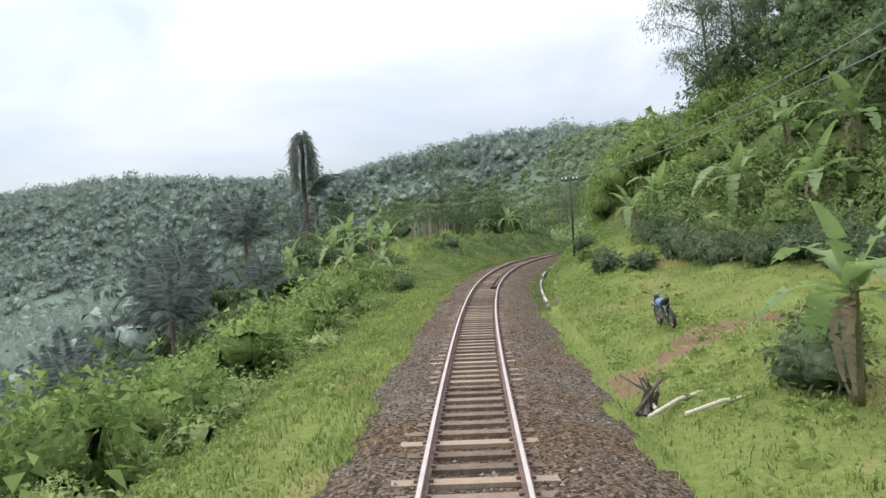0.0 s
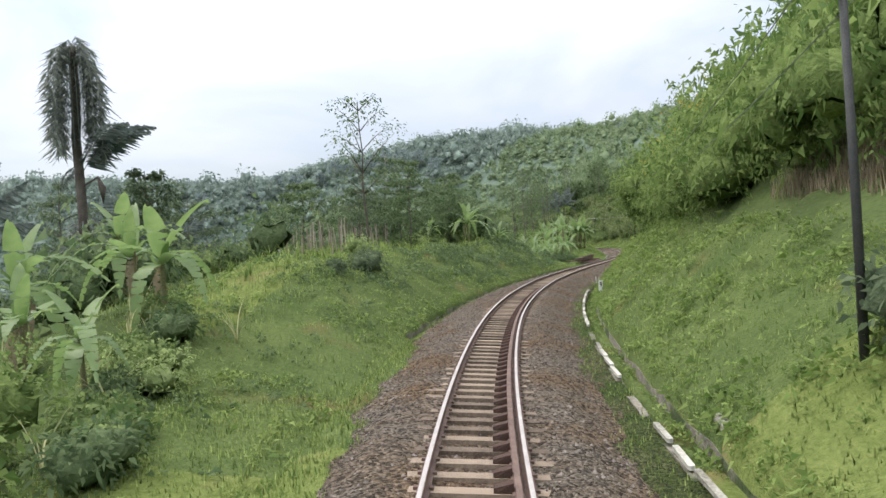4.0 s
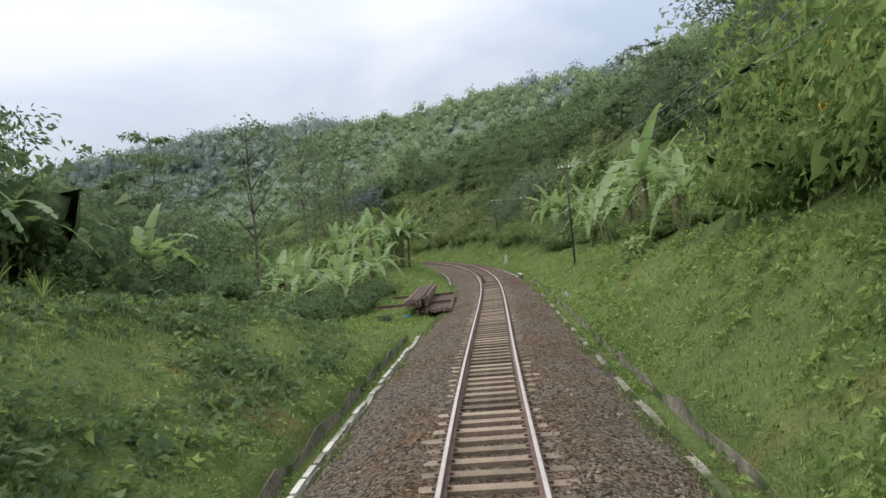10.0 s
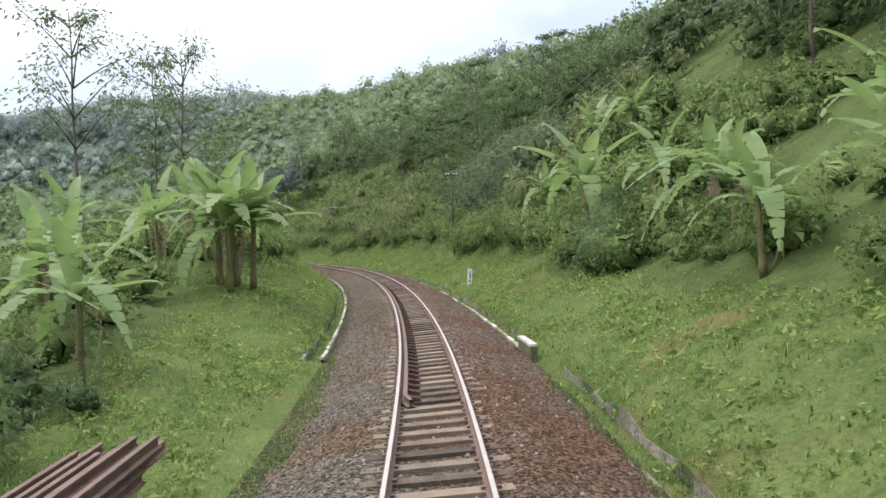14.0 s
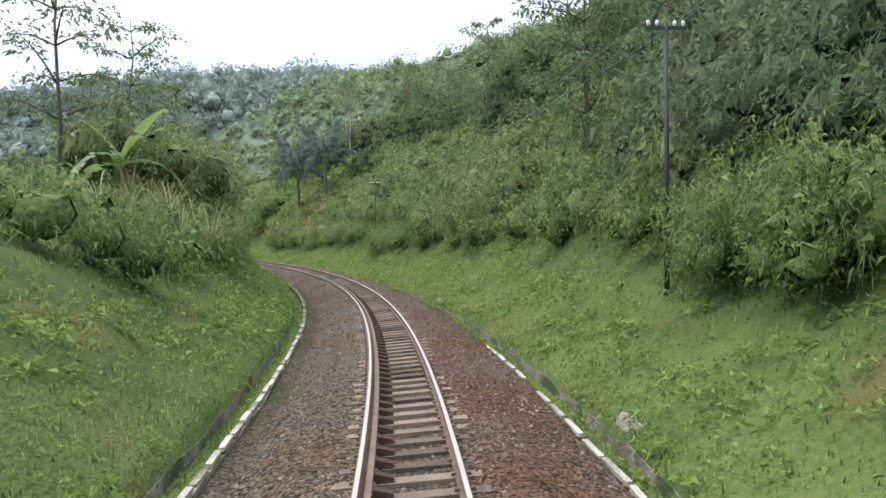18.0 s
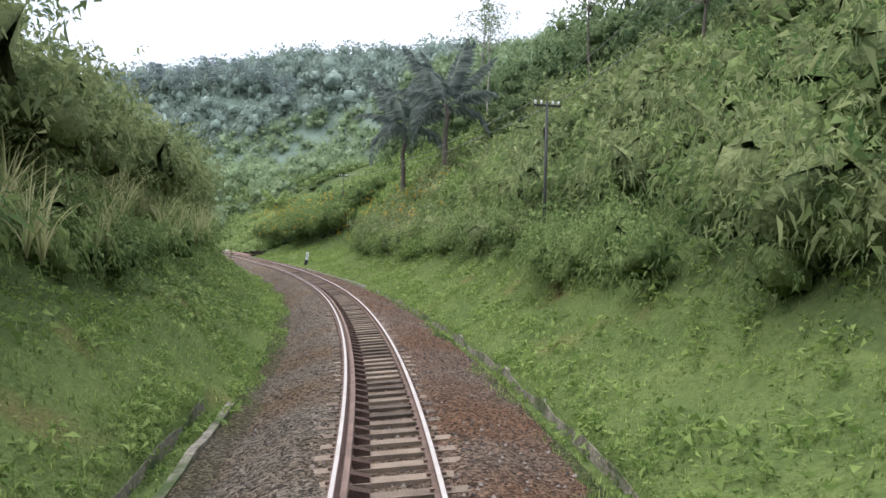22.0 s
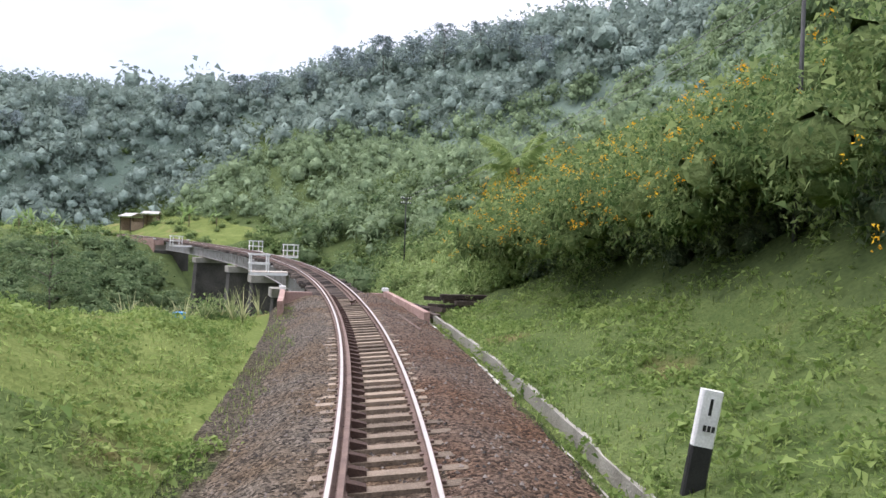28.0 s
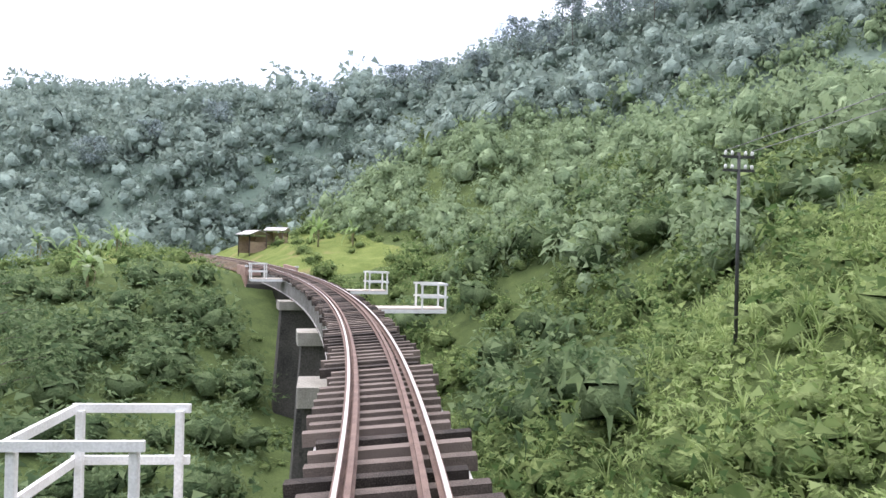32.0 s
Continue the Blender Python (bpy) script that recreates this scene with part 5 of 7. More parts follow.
bush_area("hillside_shrubs", 20, (233, 241), lambda s, u: edge_r(s) - 0.6 + 0.8 * u, (0.7, 1.1), T_HANG, L_SHRUB, "leafy branches bulging out of the shrub wall", 0.9, 1.2)
bush_area("hillside_shrubs", 22, (191, 199), lambda s, u: edge_r(s) - 1.0 + 1.1 * u, (0.75, 1.1), T_FINE, L_SHRUB, "leafy bushes round the telegraph pole", 1.2, 1.2)
bush_area("valley_shrubs", 190, (27, 68), lambda s, u: -(7.0 + 5.5 * u), (1.2, 1.9), T_BUSH, L_BRIGHT, "lush green bushes filling the side of the embankment", 0.75, 1.0)
bush_area("valley_shrubs", 330, (8, 72), lambda s, u: -(5.4 + 9 * u), (0.6, 1.15), T_BUSH, L_LIME, "bright green bushes on the embankment", 0.35, 0.9)
bush_area("valley_shrubs", 200, (20, 90), lambda s, u: -(12 + 22 * u), (1.0, 2.0), T_BUSH, L_TREE, "dark undergrowth in the valley", 0.6, 1.2)
bush_area("bank_shrubs", 60, (119, 137), lambda s, u: -(10.5 + 8 * u), (1.5, 2.6), T_BUSH, L_TREE, "dense trees and bushes by the plantation", 0.9, 1.1)
bush_area("bank_shrubs", 150, (84, 135), lambda s, u: -(edge_l(s) + 1 + 15 * u), (0.7, 1.4), T_BUSH, L_SHRUB, "undergrowth behind the field", 0.4, 1.0)
bush_area("bank_shrubs", 130, (126, 160), lambda s, u: -(6.6 + 5 * u), (0.7, 1.3), T_BUSH, L_TREE, "tangled shrubs under the banana plants", 0.5, 1.0)
bush_area("bank_shrubs", 260, (132, 190), lambda s, u: -(edge_l(s) + 1.5 + 18 * u), (0.8, 1.7), T_BUSH, L_SHRUB, "undergrowth among the banana plants", 0.3, 0.9)
bush_area("bank_shrubs", 360, (183, 276), wall_l(-0.4, 10), (0.7, 1.5), T_HANG, L_SHRUB, "bushes overhanging the bank", 0.6, 1.1)
bush_area("bank_shrubs", 190, (210, 272), wall_l(0.3, 6), (1.1, 1.8), T_FINE, L_BAMBOO, "pale thicket on the bank", 1.9, 1.35)
bush_area("far_bank_shrubs", 260, (374, 470), lambda s, u: np.where(u < 0.5, -(5 + 50 * u), 6 + 40 * (u - 0.5)), (0.7, 1.6), T_BUSH, L_SHRUB,
          "bushes beyond the viaduct", 0.3, 0.9)

# ===== orange flowers =====


def flowers(n, s_rng, d_rng, z_rng, label):
    s = RNG.uniform(*s_rng, n)
    d = (flower_edge(s) - 0.6 if d_rng is None else d_rng[0]) + RNG.random(n) * (3.0 if d_rng is None else d_rng[1] - d_rng[0])
    p = ground_pts(s, d) + np.array([0, 0, 1.0]) * RNG.uniform(*z_rng, n)[:, None]
    t = clump(12, 0.09, 0.1, 0.7, core=0, spray=3)
    return stuff("flowers", strew([t], p, RNG.uniform(0.5, 1.1, n)), L_FLOWER, label, "flowers")


flower_edge = lambda s: np.interp(s, [286, 298, 306], [7.2, 6.0, 4.8])
bush_area("hillside_shrubs", 190, (286, 306), lambda s, u: flower_edge(s) + 0.5 + 4.5 * u, (1.0, 1.6), T_BUSH, L_SHRUB, "big flowering bush overhanging the line", 1.9, 1.1)
# dark-leaved bushes added in the hollow in place of the overhang's shade
bush_area("hillside_shrubs", 110, (285, 304), lambda s, u: edge_r(s) + 1.3 + 3.5 * u, (0.6, 1.1), T_BUSH, L_DARK, "undergrowth below the flowering bush, darker leaves standing for its shade", 0.4, 1.0)
flowers(420, (288, 306), None, (2.4, 5.0), "orange flowers on the bush above the line")
flowers(240, (262, 284), (6.2, 9.5), (1.2, 3.6), "yellow flowers on the bushy slope")
flowers(260, (84, 122), (5.6, 9.0), (1.8, 4.6), "yellow-orange flowers among the shrubs")

# ===== grass and weeds =====


def blades(p, length, width, lean=0.35):
    n = len(p)
    a = RNG.uniform(0, 2 * math.pi, n)
    t = np.stack([np.cos(a), np.sin(a), np.zeros(n)], 1)
    q = np.stack([-np.sin(a), np.cos(a), np.zeros(n)], 1)
    L = length * RNG.uniform(0.5, 1.3, n)
    k = RNG.normal(0, lean, n)
    V = np.stack([p - t * width / 2, p + t * width / 2, p + q * (k * L)[:, None] + np.array([0, 0, 1.0]) * L[:, None]], 1)
    N = np.tile([0, 0, 1.0], (n * 3, 1)) + np.repeat(RNG.normal(0, 0.25, (n, 3)), 3, 0)
    return V.reshape(-1, 3), np.arange(n * 3).reshape(n, 3), N / np.linalg.norm(N, axis=1)[:, None]


def grass_area(name, n, s_rng, d_fn, length, label, material=L_GRASS, width=0.02):
    s = RNG.uniform(*s_rng, n)
    d = d_fn(s, RNG.random(n))
    return stuff(name, blades(ground_pts(s, d, -0.02), length, width), material, label, "grass")


grass_area("grass", 60000, (28, 305), lambda s, u: 3.15 + (edge_r(s) - 2.6) * u ** 1.4, 0.11, "short grass on the cutting slope", width=0.03)
grass_area("grass", 60000, (28, 303), lambda s, u: -(3.15 + (edge_l(s) - 2.6) * u ** 1.4), 0.11, "short grass on the bank", width=0.03)
grass_area("grass", 14000, (22, 80), lambda s, u: -(verge(s, -1.0) - 0.2 + 1.3 * u), 0.1, "grass creeping over the ballast edge", width=0.03)
grass_area("grass", 14000, (74, 130), lambda s, u: -(6.0 + 7 * u), 0.26, "tall grass along the top of the bank", L_GRASS, 0.025)
grass_area("grass", 30000, (28, 64), lambda s, u: 2.9 + 10 * u ** 1.3, 0.08, "mown field grass", width=0.022)
grass_area("grass", 16000, (22, 303), lambda s, u: verge(s, 1.0) - 0.15 + 0.7 * u, 0.11, "grass along the edge of the ballast", width=0.025)
grass_area("grass", 16000, (22, 303), lambda s, u: -(verge(s, -1.0) - 0.15 + 0.7 * u), 0.11, "grass along the edge of the ballast", width=0.025)
grass_area("grass", 16000, (22, 70), lambda s, u: -(2.9 + 4 * u), 0.13, "grass on the embankment shoulder", width=0.025)


def weeds(n, s_rng, d_fn, size, label):
    s = RNG.uniform(*s_rng, n)
    d = d_fn(s, RNG.random(n))
    p = ground_pts(s, d, 0.02)
    u = RNG.normal(size=(n, 3)) * np.array([1, 1, 0.35]) + np.array([0, 0, 0.35])
    l = size * RNG.uniform(0.6, 1.5, n)
    return stuff("weeds", leaf_cards(p, u, l, l * 0.6, 0.2), L_WEED, label, "weeds")


weeds(16000, (70, 300), lambda s, u: 3.2 + (edge_r(s) - 2.4) * u, 0.075, "low broad-leaved weeds on the slope")
weeds(14000, (80, 302), lambda s, u: -(3.2 + (edge_l(s) - 2.4) * u), 0.075, "low broad-leaved weeds on the bank")
weeds(2500, (28, 70), lambda s, u: 3.2 + 8 * u, 0.05, "low weeds in the field")


T_WEED = [clump(24, 1.0, 0.42, 0.5, 0.55, 0.9, core=0, spray=4) for _ in range(6)]


def weed_clumps(n, s_rng, d_fn, size, material, label):
    s = RNG.uniform(*s_rng, n)
    d = d_fn(s, RNG.random(n))
    keep = np.sin(s * 0.9 + d * 1.3) + np.sin(s * 0.31 - d * 2.1) + RNG.normal(0, 0.8, n) > -0.4
    s, d = s[keep], d[keep]
    sc = RNG.uniform(*size, len(s))
    v = strew(T_WEED, ground_pts(s, d, 0.03), sc, sc)
    return stuff("weeds", v[:3], material, label, "weeds")


weed_clumps(6500, (64, 302), lambda s, u: 3.25 + (edge_r(s) - 2.7) * u, (0.12, 0.3), L_WEED, "leafy weed clumps on the cutting slope")
weed_clumps(5200, (76, 302), lambda s, u: -(3.25 + (edge_l(s) - 3.0) * u), (0.12, 0.3), L_WEED, "leafy weed clumps on the bank")
weed_clumps(2600, (64, 302), lambda s, u: 3.6 + (edge_r(s) - 3.2) * u, (0.16, 0.4), L_WEED, "leafy tussocks on the cutting slope")
weed_clumps(2200, (76, 302), lambda s, u: -(3.5 + (edge_l(s) - 3.4) * u), (0.16, 0.38), L_WEED, "leafy tussocks on the bank")
weed_clumps(2000, (98, 131), lambda s, u: -(3.6 + 5.5 * u), (0.18, 0.42), L_TREE, "lush leafy creepers on the bank")
weed_clumps(1500, (236, 280), lambda s, u: -(3.4 + 2.6 * u), (0.14, 0.32), L_SHRUB, "leafy creepers on the bank")
weed_clumps(1500, (80, 130), lambda s, u: -(4.5 + 3.5 * u), (0.15, 0.32), L_TREE, "lush weeds along the lip of the bank")
weed_clumps(2600, (303, 345), lambda s, u: 4.2 + 15 * u, (0.35, 0.75), L_LIME, "low leafy growth covering the side of the ravine")
weed_clumps(1600, (303, 372), lambda s, u: -(3.6 + 20 * u), (0.45, 0.9), L_TREE, "low leafy growth covering the floor of the ravine")
weed_clumps(1700, (274, 304), lambda s, u: -(2.8 + 5.5 * u), (0.12, 0.3), L_GRASS, "lush grassy weeds on the bank before the viaduct")
weed_clumps(1500, (66, 128), lambda s, u: -(3.4 + 7.5 * u), (0.12, 0.28), L_TREE, "leafy tufts on the bank")
weed_clumps(1300, (22, 72), lambda s, u: -(2.6 + 3.2 * u), (0.12, 0.28), L_GRASS, "grass tufts on the embankment shoulder")
weed_clumps(1500, (276, 304), lambda s, u: 4.0 + 8 * u, (0.16, 0.36), L_WEED, "leafy weeds on the slope before the viaduct")
weed_clumps(1500, (228, 285), lambda s, u: -(verge(s, -1.0) - 0.1 + 0.9 * u), (0.1, 0.24), L_WEED, "low weeds along the ballast")
weed_clumps(900, (26, 64), lambda s, u: 3.0 + 3.2 * u, (0.12, 0.32), L_GRASS, "grass tussocks beside the ballast")
weed_clumps(2600, (58, 300), lambda s, u: 2.85 + 0.6 * u, (0.12, 0.28), L_WEED, "weeds hanging over the drain")
weed_clumps(1500, (80, 292), lambda s, u: -(2.95 + 0.5 * u), (0.1, 0.22), L_WEED, "weeds hanging over the drain")
grass_area("grass", 5000, (67, 78), lambda s, u: 7.6 + 3.6 * u, 0.5, "dry reddish grass on the bare terrace", L_DRY, 0.03)


def arching(n_tuft, per, s_rng, d_fn, length, label, material=L_REED, up=0.0, width=0.035):
    """Tufts of long arching blades, five joints each."""
    s = RNG.uniform(*s_rng, n_tuft)
    d = d_fn(s, RNG.random(n_tuft))
    p = np.repeat(ground_pts(s, d, up), per, 0)
    n = len(p)
    a = RNG.uniform(0, 2 * math.pi, n)
    o = np.stack([np.cos(a), np.sin(a), np.zeros(n)], 1)
    q = np.stack([-np.sin(a), np.cos(a), np.zeros(n)], 1)
    L = length * RNG.uniform(0.5, 1.2, n)
    reach = RNG.uniform(0.25, 0.8, n)
    rows = []
    for k in range(5):
        t = k / 4
        c = p + o * (L * reach * t ** 1.5)[:, None] + np.array([0, 0, 1.0]) * (L * (t - 0.55 * reach * t ** 2.5))[:, None]
        w = width * (1 - t) ** 0.6 + 0.004
        rows.append(c - q * w / 2)
        rows.append(c + q * w / 2)
    V = np.stack(rows, 1).reshape(-1, 3)
    base = np.array([(2 * k, 2 * k + 1, 2 * k + 3, 2 * k + 2) for k in range(4)])
    F = (base[None] + (np.arange(n) * 10)[:, None, None]).reshape(-1, 4)
    return stuff("tall_grass", (V, F), material, label, "tall grass")


arching(170, 22, (205, 268), wall_l(-0.6, 3), 1.9, "long arching grass hanging over the bank", up=0.7)
arching(100, 20, (252, 283), wall_r(0.5, 8), 1.8, "long arching grass on the slope", up=0.5)
arching(130, 16, (300, 316), lambda s, u: -(3 + 7 * u), 1.5, "tall dry grass by the viaduct abutment")
arching(650, 12, (303, 340), lambda s, u: 4.4 + 16 * u, 1.05, "bright fern-like grass on the ravine side", L_LIME, 0.25, 0.06)
arching(120, 14, (30, 75), lambda s, u: -(6 + 10 * u), 1.3, "tall grass among the bushes")
arching(60, 16, (80, 122), lambda s, u: -(7 + 4 * u), 0.9, "tall grass tufts on the bank", L_GRASS)

# ===== single trees =====


def limb_points(p0, p1, sag, n=5):
    p0, p1 = Vector(p0), Vector(p1)
    return [p0.lerp(p1, k / (n - 1)) + Vector((0, 0, sag * math.sin(math.pi * k / (n - 1)))) for k in range(n)]


def tree(name, s, d, height, crown_r, label, leaf_mat, bark=M_BARK, layers=5, per=90, leaf=0.3, bare=0.4, trunk_r=None, layered=True, lean=0.0,
         hang=0.2, wide=0.42, rise=(0.1, 0.5)):
    """A tapered trunk with limbs, and sprays of leaves at the limbs' ends."""
    base = thing(name, line_pose(s, d) @ Matrix.Translation((0, 0, -0.15)), label, "tree")
    r0 = trunk_r or height * 0.006 + 0.03
    top = Vector((lean * height, random.uniform(-.05, .05) * height, height * 0.93))
    pts = [Vector((0, 0, 0)).lerp(top, k / 6) + Vector((random.uniform(-1, 1), random.uniform(-1, 1), 0)) * height * 0.012 * (0 < k < 6)
           for k in range(7)]
    g = Geo()
    g.tube(pts, [r0 * (1.25 if k == 0 else 1 - 0.8 * k / 6) for k in range(7)], 8)
    trunk = part("trunk", g, bark, base, smooth=True)
    bits = []
    for k in range(layers):
        h = bare + (1 - bare) * (k + 0.5) / layers
        nl = 3 if k < layers - 1 else 2
        for j in range(nl):
            a = k * 2.4 + j * 2 * math.pi / nl + random.uniform(-.4, .4)
            reach = crown_r * (math.sin(math.pi * min(1, 0.3 + 0.62 * (k + 0.5) / layers))) * random.uniform(0.65, 1.1)
            p0 = Vector((0, 0, 0)).lerp(top, h)
            p1 = p0 + Vector((math.cos(a) * reach, math.sin(a) * reach, reach * random.uniform(*rise)))
            g = Geo()
            g.tube(limb_points(p0, p1, reach * 0.08), [r0 * 0.38 * (1 - 0.85 * q / 4) + 0.006 for q in range(5)], 5)
            part("limb", g, bark, trunk, smooth=True)
            for q, w in ((p1, 1.0), (p0.lerp(p1, 0.6), 0.75)):
                n = int(per * 1.0 * w)
                dd = ball_dirs(n, 0.2)
                sq = np.array([1, 1, 0.32 if layered else 0.8])
                c = np.array(q) + dd * (reach * 0.5 * w * (0.25 + 0.75 * RNG.random(n)))[:, None] * sq
                l = leaf * 0.85 * RNG.uniform(0.6, 1.3, n)
                uu = dd * np.array([1, 1, 0.3]) + RNG.normal(size=(n, 3)) * 0.4 - np.array([0, 0, hang])
                bits.append((*leaf_cards(c, uu, l, l * wide, 0.25, dd), 0))
    V, F, N, M = combine(bits)
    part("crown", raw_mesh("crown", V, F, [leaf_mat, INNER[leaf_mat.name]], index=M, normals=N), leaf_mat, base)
    return base


# along, across, height, crown, leaves, layers, leaves a spray, bare part, label, leaf length
PLANTATION_TREES = [
    (157.5, -22, 15.5, 3.2, L_TREE, 6, 60, 0.35, "tall open-crowned tree behind the plantation", 0.34),
    (144, -11.6, 11.0, 2.2, L_TREE, 5, 26, 0.4, "thin tall tree with sparse leaves", 0.28),
    (136, -15, 7.5, 2.6, L_TREE, 6, 90, 0.15, "broad leafy tree by the plantation", 0.3),
    (150, -17, 8.0, 2.8, L_TREE, 6, 90, 0.15, "broad leafy tree by the plantation", 0.3),
    (163, -18, 7.0, 2.4, L_TREE, 5, 80, 0.2, "leafy tree behind the banana plants", 0.3),
    (172, -24, 9.0, 2.8, L_DARK, 5, 80, 0.25, "dark tree behind the banana plants", 0.32),
    (133, -13, 6.5, 2.6, L_DARK, 6, 90, 0.1, "dense dark bushy tree by the plantation", 0.26),
    (138, -18, 8.5, 2.8, L_DARK, 6, 90, 0.15, "dense dark bushy tree by the plantation", 0.26),
    (142, -14.5, 6.5, 2.4, L_TREE, 6, 90, 0.1, "dense bushy tree by the plantation", 0.26),
    (128.5, -15.5, 7.5, 2.6, L_TREE, 6, 90, 0.15, "dense bushy tree by the plantation", 0.26),
    (147, -21, 9.5, 3.0, L_DARK, 6, 90, 0.2, "dense dark bushy tree by the plantation", 0.28),
]
FIELD_EDGE_TREES = [
    (107, -14, 12.5, 2.6, L_TREE, 5, 26, 0.35, "tall slender tree with open feathery layers", 0.3),
    (112, -12.5, 8.0, 1.9, L_TREE, 6, 60, 0.25, "slim layered tree behind the bank", 0.28),
    (118, -17, 9.5, 1.8, L_DARK, 3, 50, 0.6, "tall tree with a small dark crown", 0.3),
    (125.5, -14, 8.3, 2.2, L_TREE, 6, 70, 0.25, "leafy layered tree behind the bank", 0.28),
    (119, -20, 7.0, 2.4, L_DARK, 5, 70, 0.2, "dark bushy tree at the field edge", 0.3),
    (104, -17.5, 6.5, 2.2, L_TREE, 6, 80, 0.1, "bushy tree at the field edge", 0.28),
    (110, -16, 6.0, 2.2, L_DARK, 6, 80, 0.1, "dark bushy tree at the field edge", 0.28),
    (115, -14.5, 6.5, 2.3, L_TREE, 6, 80, 0.1, "bushy tree at the field edge", 0.28),
    (122, -12.5, 6.0, 2.2, L_TREE, 6, 80, 0.1, "bushy tree at the field edge", 0.28),
    (100, -24, 7.0, 2.2, L_DARK, 5, 70, 0.2, "dark bushy tree beyond the field", 0.3),
    (92, -26, 8.5, 1.7, L_DARK, 6, 45, 0.3, "slender dark tree beyond the field", 0.26),
]
BANK_TREES = [
    (192, -12, 13, 3.0, L_TREE, 5, 34, 0.4, "tall open tree leaning over the bank", 0.3),
    (201, -15, 15, 3.4, L_DARK, 6, 60, 0.35, "tall dark tree behind the bank", 0.32),
    (212, -12, 13, 3.0, L_TREE, 6, 50, 0.3, "tall tree behind the thicket", 0.3),
    (222, -11, 12, 3.0, L_TREE, 6, 60, 0.25, "tall tree behind the thicket", 0.3),
    (236, -10.5, 11, 3.0, L_TREE, 6, 60, 0.25, "tall tree behind the thicket", 0.3),
    (184, -16, 14, 3.2, L_TREE, 5, 40, 0.4, "tall open tree behind the banana plants", 0.3),
    (205, -16, 9, 2.6, L_TREE, 6, 70, 0.2, "leafy tree behind the bank", 0.3),
    (228, -14, 10, 3.0, L_TREE, 6, 70, 0.2, "leafy tree behind the bank", 0.3),
    (245, -13, 9, 2.8, L_TREE, 6, 70, 0.2, "leafy tree behind the bank", 0.3),
    (262, -14, 10, 2.8, L_TREE, 6, 60, 0.25, "leafy tree behind the bank", 0.3),
]
HILLSIDE_TREES = [
    (128, 9.5, 11, 2.6, L_DARK, 5, 40, 0.45, "tall tree with open layers on the hillside", 0.3),
    (136, 14, 10, 3.0, L_TREE, 6, 70, 0.2, "leafy tree on the hillside", 0.32),
    (120, 13, 9, 2.6, L_TREE, 6, 80, 0.2, "leafy tree on the hillside", 0.3),
    (150, 16, 12, 3.6, L_DARK, 6, 90, 0.3, "big dark tree above the banana plants", 0.34),
    (160, 20, 13, 4.0, L_DARK, 6, 90, 0.3, "big dark tree above the banana plants", 0.34),
    (172, 17, 11, 3.0, L_DARK, 6, 80, 0.25, "dark tree on the hillside", 0.32),
    (196, 14, 10, 2.8, L_TREE, 6, 80, 0.2, "leafy tree above the shrubs", 0.3),
    (76, 20, 14, 3.0, L_TREE, 6, 50, 0.4, "tall feathery tree on the hillside", 0.3),
    (64, 22, 15, 3.4, L_DARK, 6, 80, 0.3, "tall dark tree above the field", 0.32),
    (56, 24, 15, 3.6, L_DARK, 6, 90, 0.3, "tall dark tree above the field", 0.32),
]
THICKET_TREES = [
    (204, 10.5, 13, 3.4, L_TREE, 7, 110, 0.15, "tall dense tree draped with creepers", 0.3),
    (211, 9.5, 11.5, 3.0, L_TREE, 7, 110, 0.12, "tall dense tree draped with creepers", 0.3),
    (210, 12, 11, 3.0, L_TREE, 6, 70, 0.25, "leafy tree above the shrubs", 0.3),
    (221, 13, 12, 2.6, L_TREE, 6, 50, 0.3, "tall thin tree above the shrubs", 0.3),
    (236, 14, 12, 3.4, L_TREE, 6, 70, 0.3, "spreading tree above the thicket", 0.3),
    (248, 16, 11, 3.0, L_DARK, 6, 80, 0.25, "dark tree above the thicket", 0.3),
    (262, 18, 12, 3.0, L_TREE, 5, 40, 0.5, "thin bare-trunked tree on the slope", 0.3),
    (280, 20, 13, 2.6, L_TREE, 4, 30, 0.6, "bare-trunked tree with a sparse crown", 0.3),
    (286, 23, 13, 2.6, L_TREE, 4, 30, 0.6, "bare-trunked tree with a sparse crown", 0.3),
]
RAVINE_TREES = [
    (330, -20, 9, 3.4, L_TREE, 6, 90, 0.1, "leafy tree in the ravine", 0.32),
    (350, -16, 8, 3.2, L_TREE, 6, 90, 0.1, "leafy tree in the ravine", 0.32),
]
for s, d, h, cr, lm, ly, pr, br, lb, lf in PLANTATION_TREES + FIELD_EDGE_TREES + BANK_TREES + HILLSIDE_TREES + THICKET_TREES + RAVINE_TREES:
    dense = 1.45 if d < 0 and s < 175 and pr >= 45 else 1.0
    tree("tree", s, d, h, cr * (1.15 if dense > 1 else 1), lb, lm, M_PALE if br >= 0.6 else M_BARK, ly, int(pr * dense * (1.5 if pr < 45 else 1)), lf, br, layered=pr >= 45, rise=(0.6, 1.2) if pr < 45 else (0.1, 0.5))
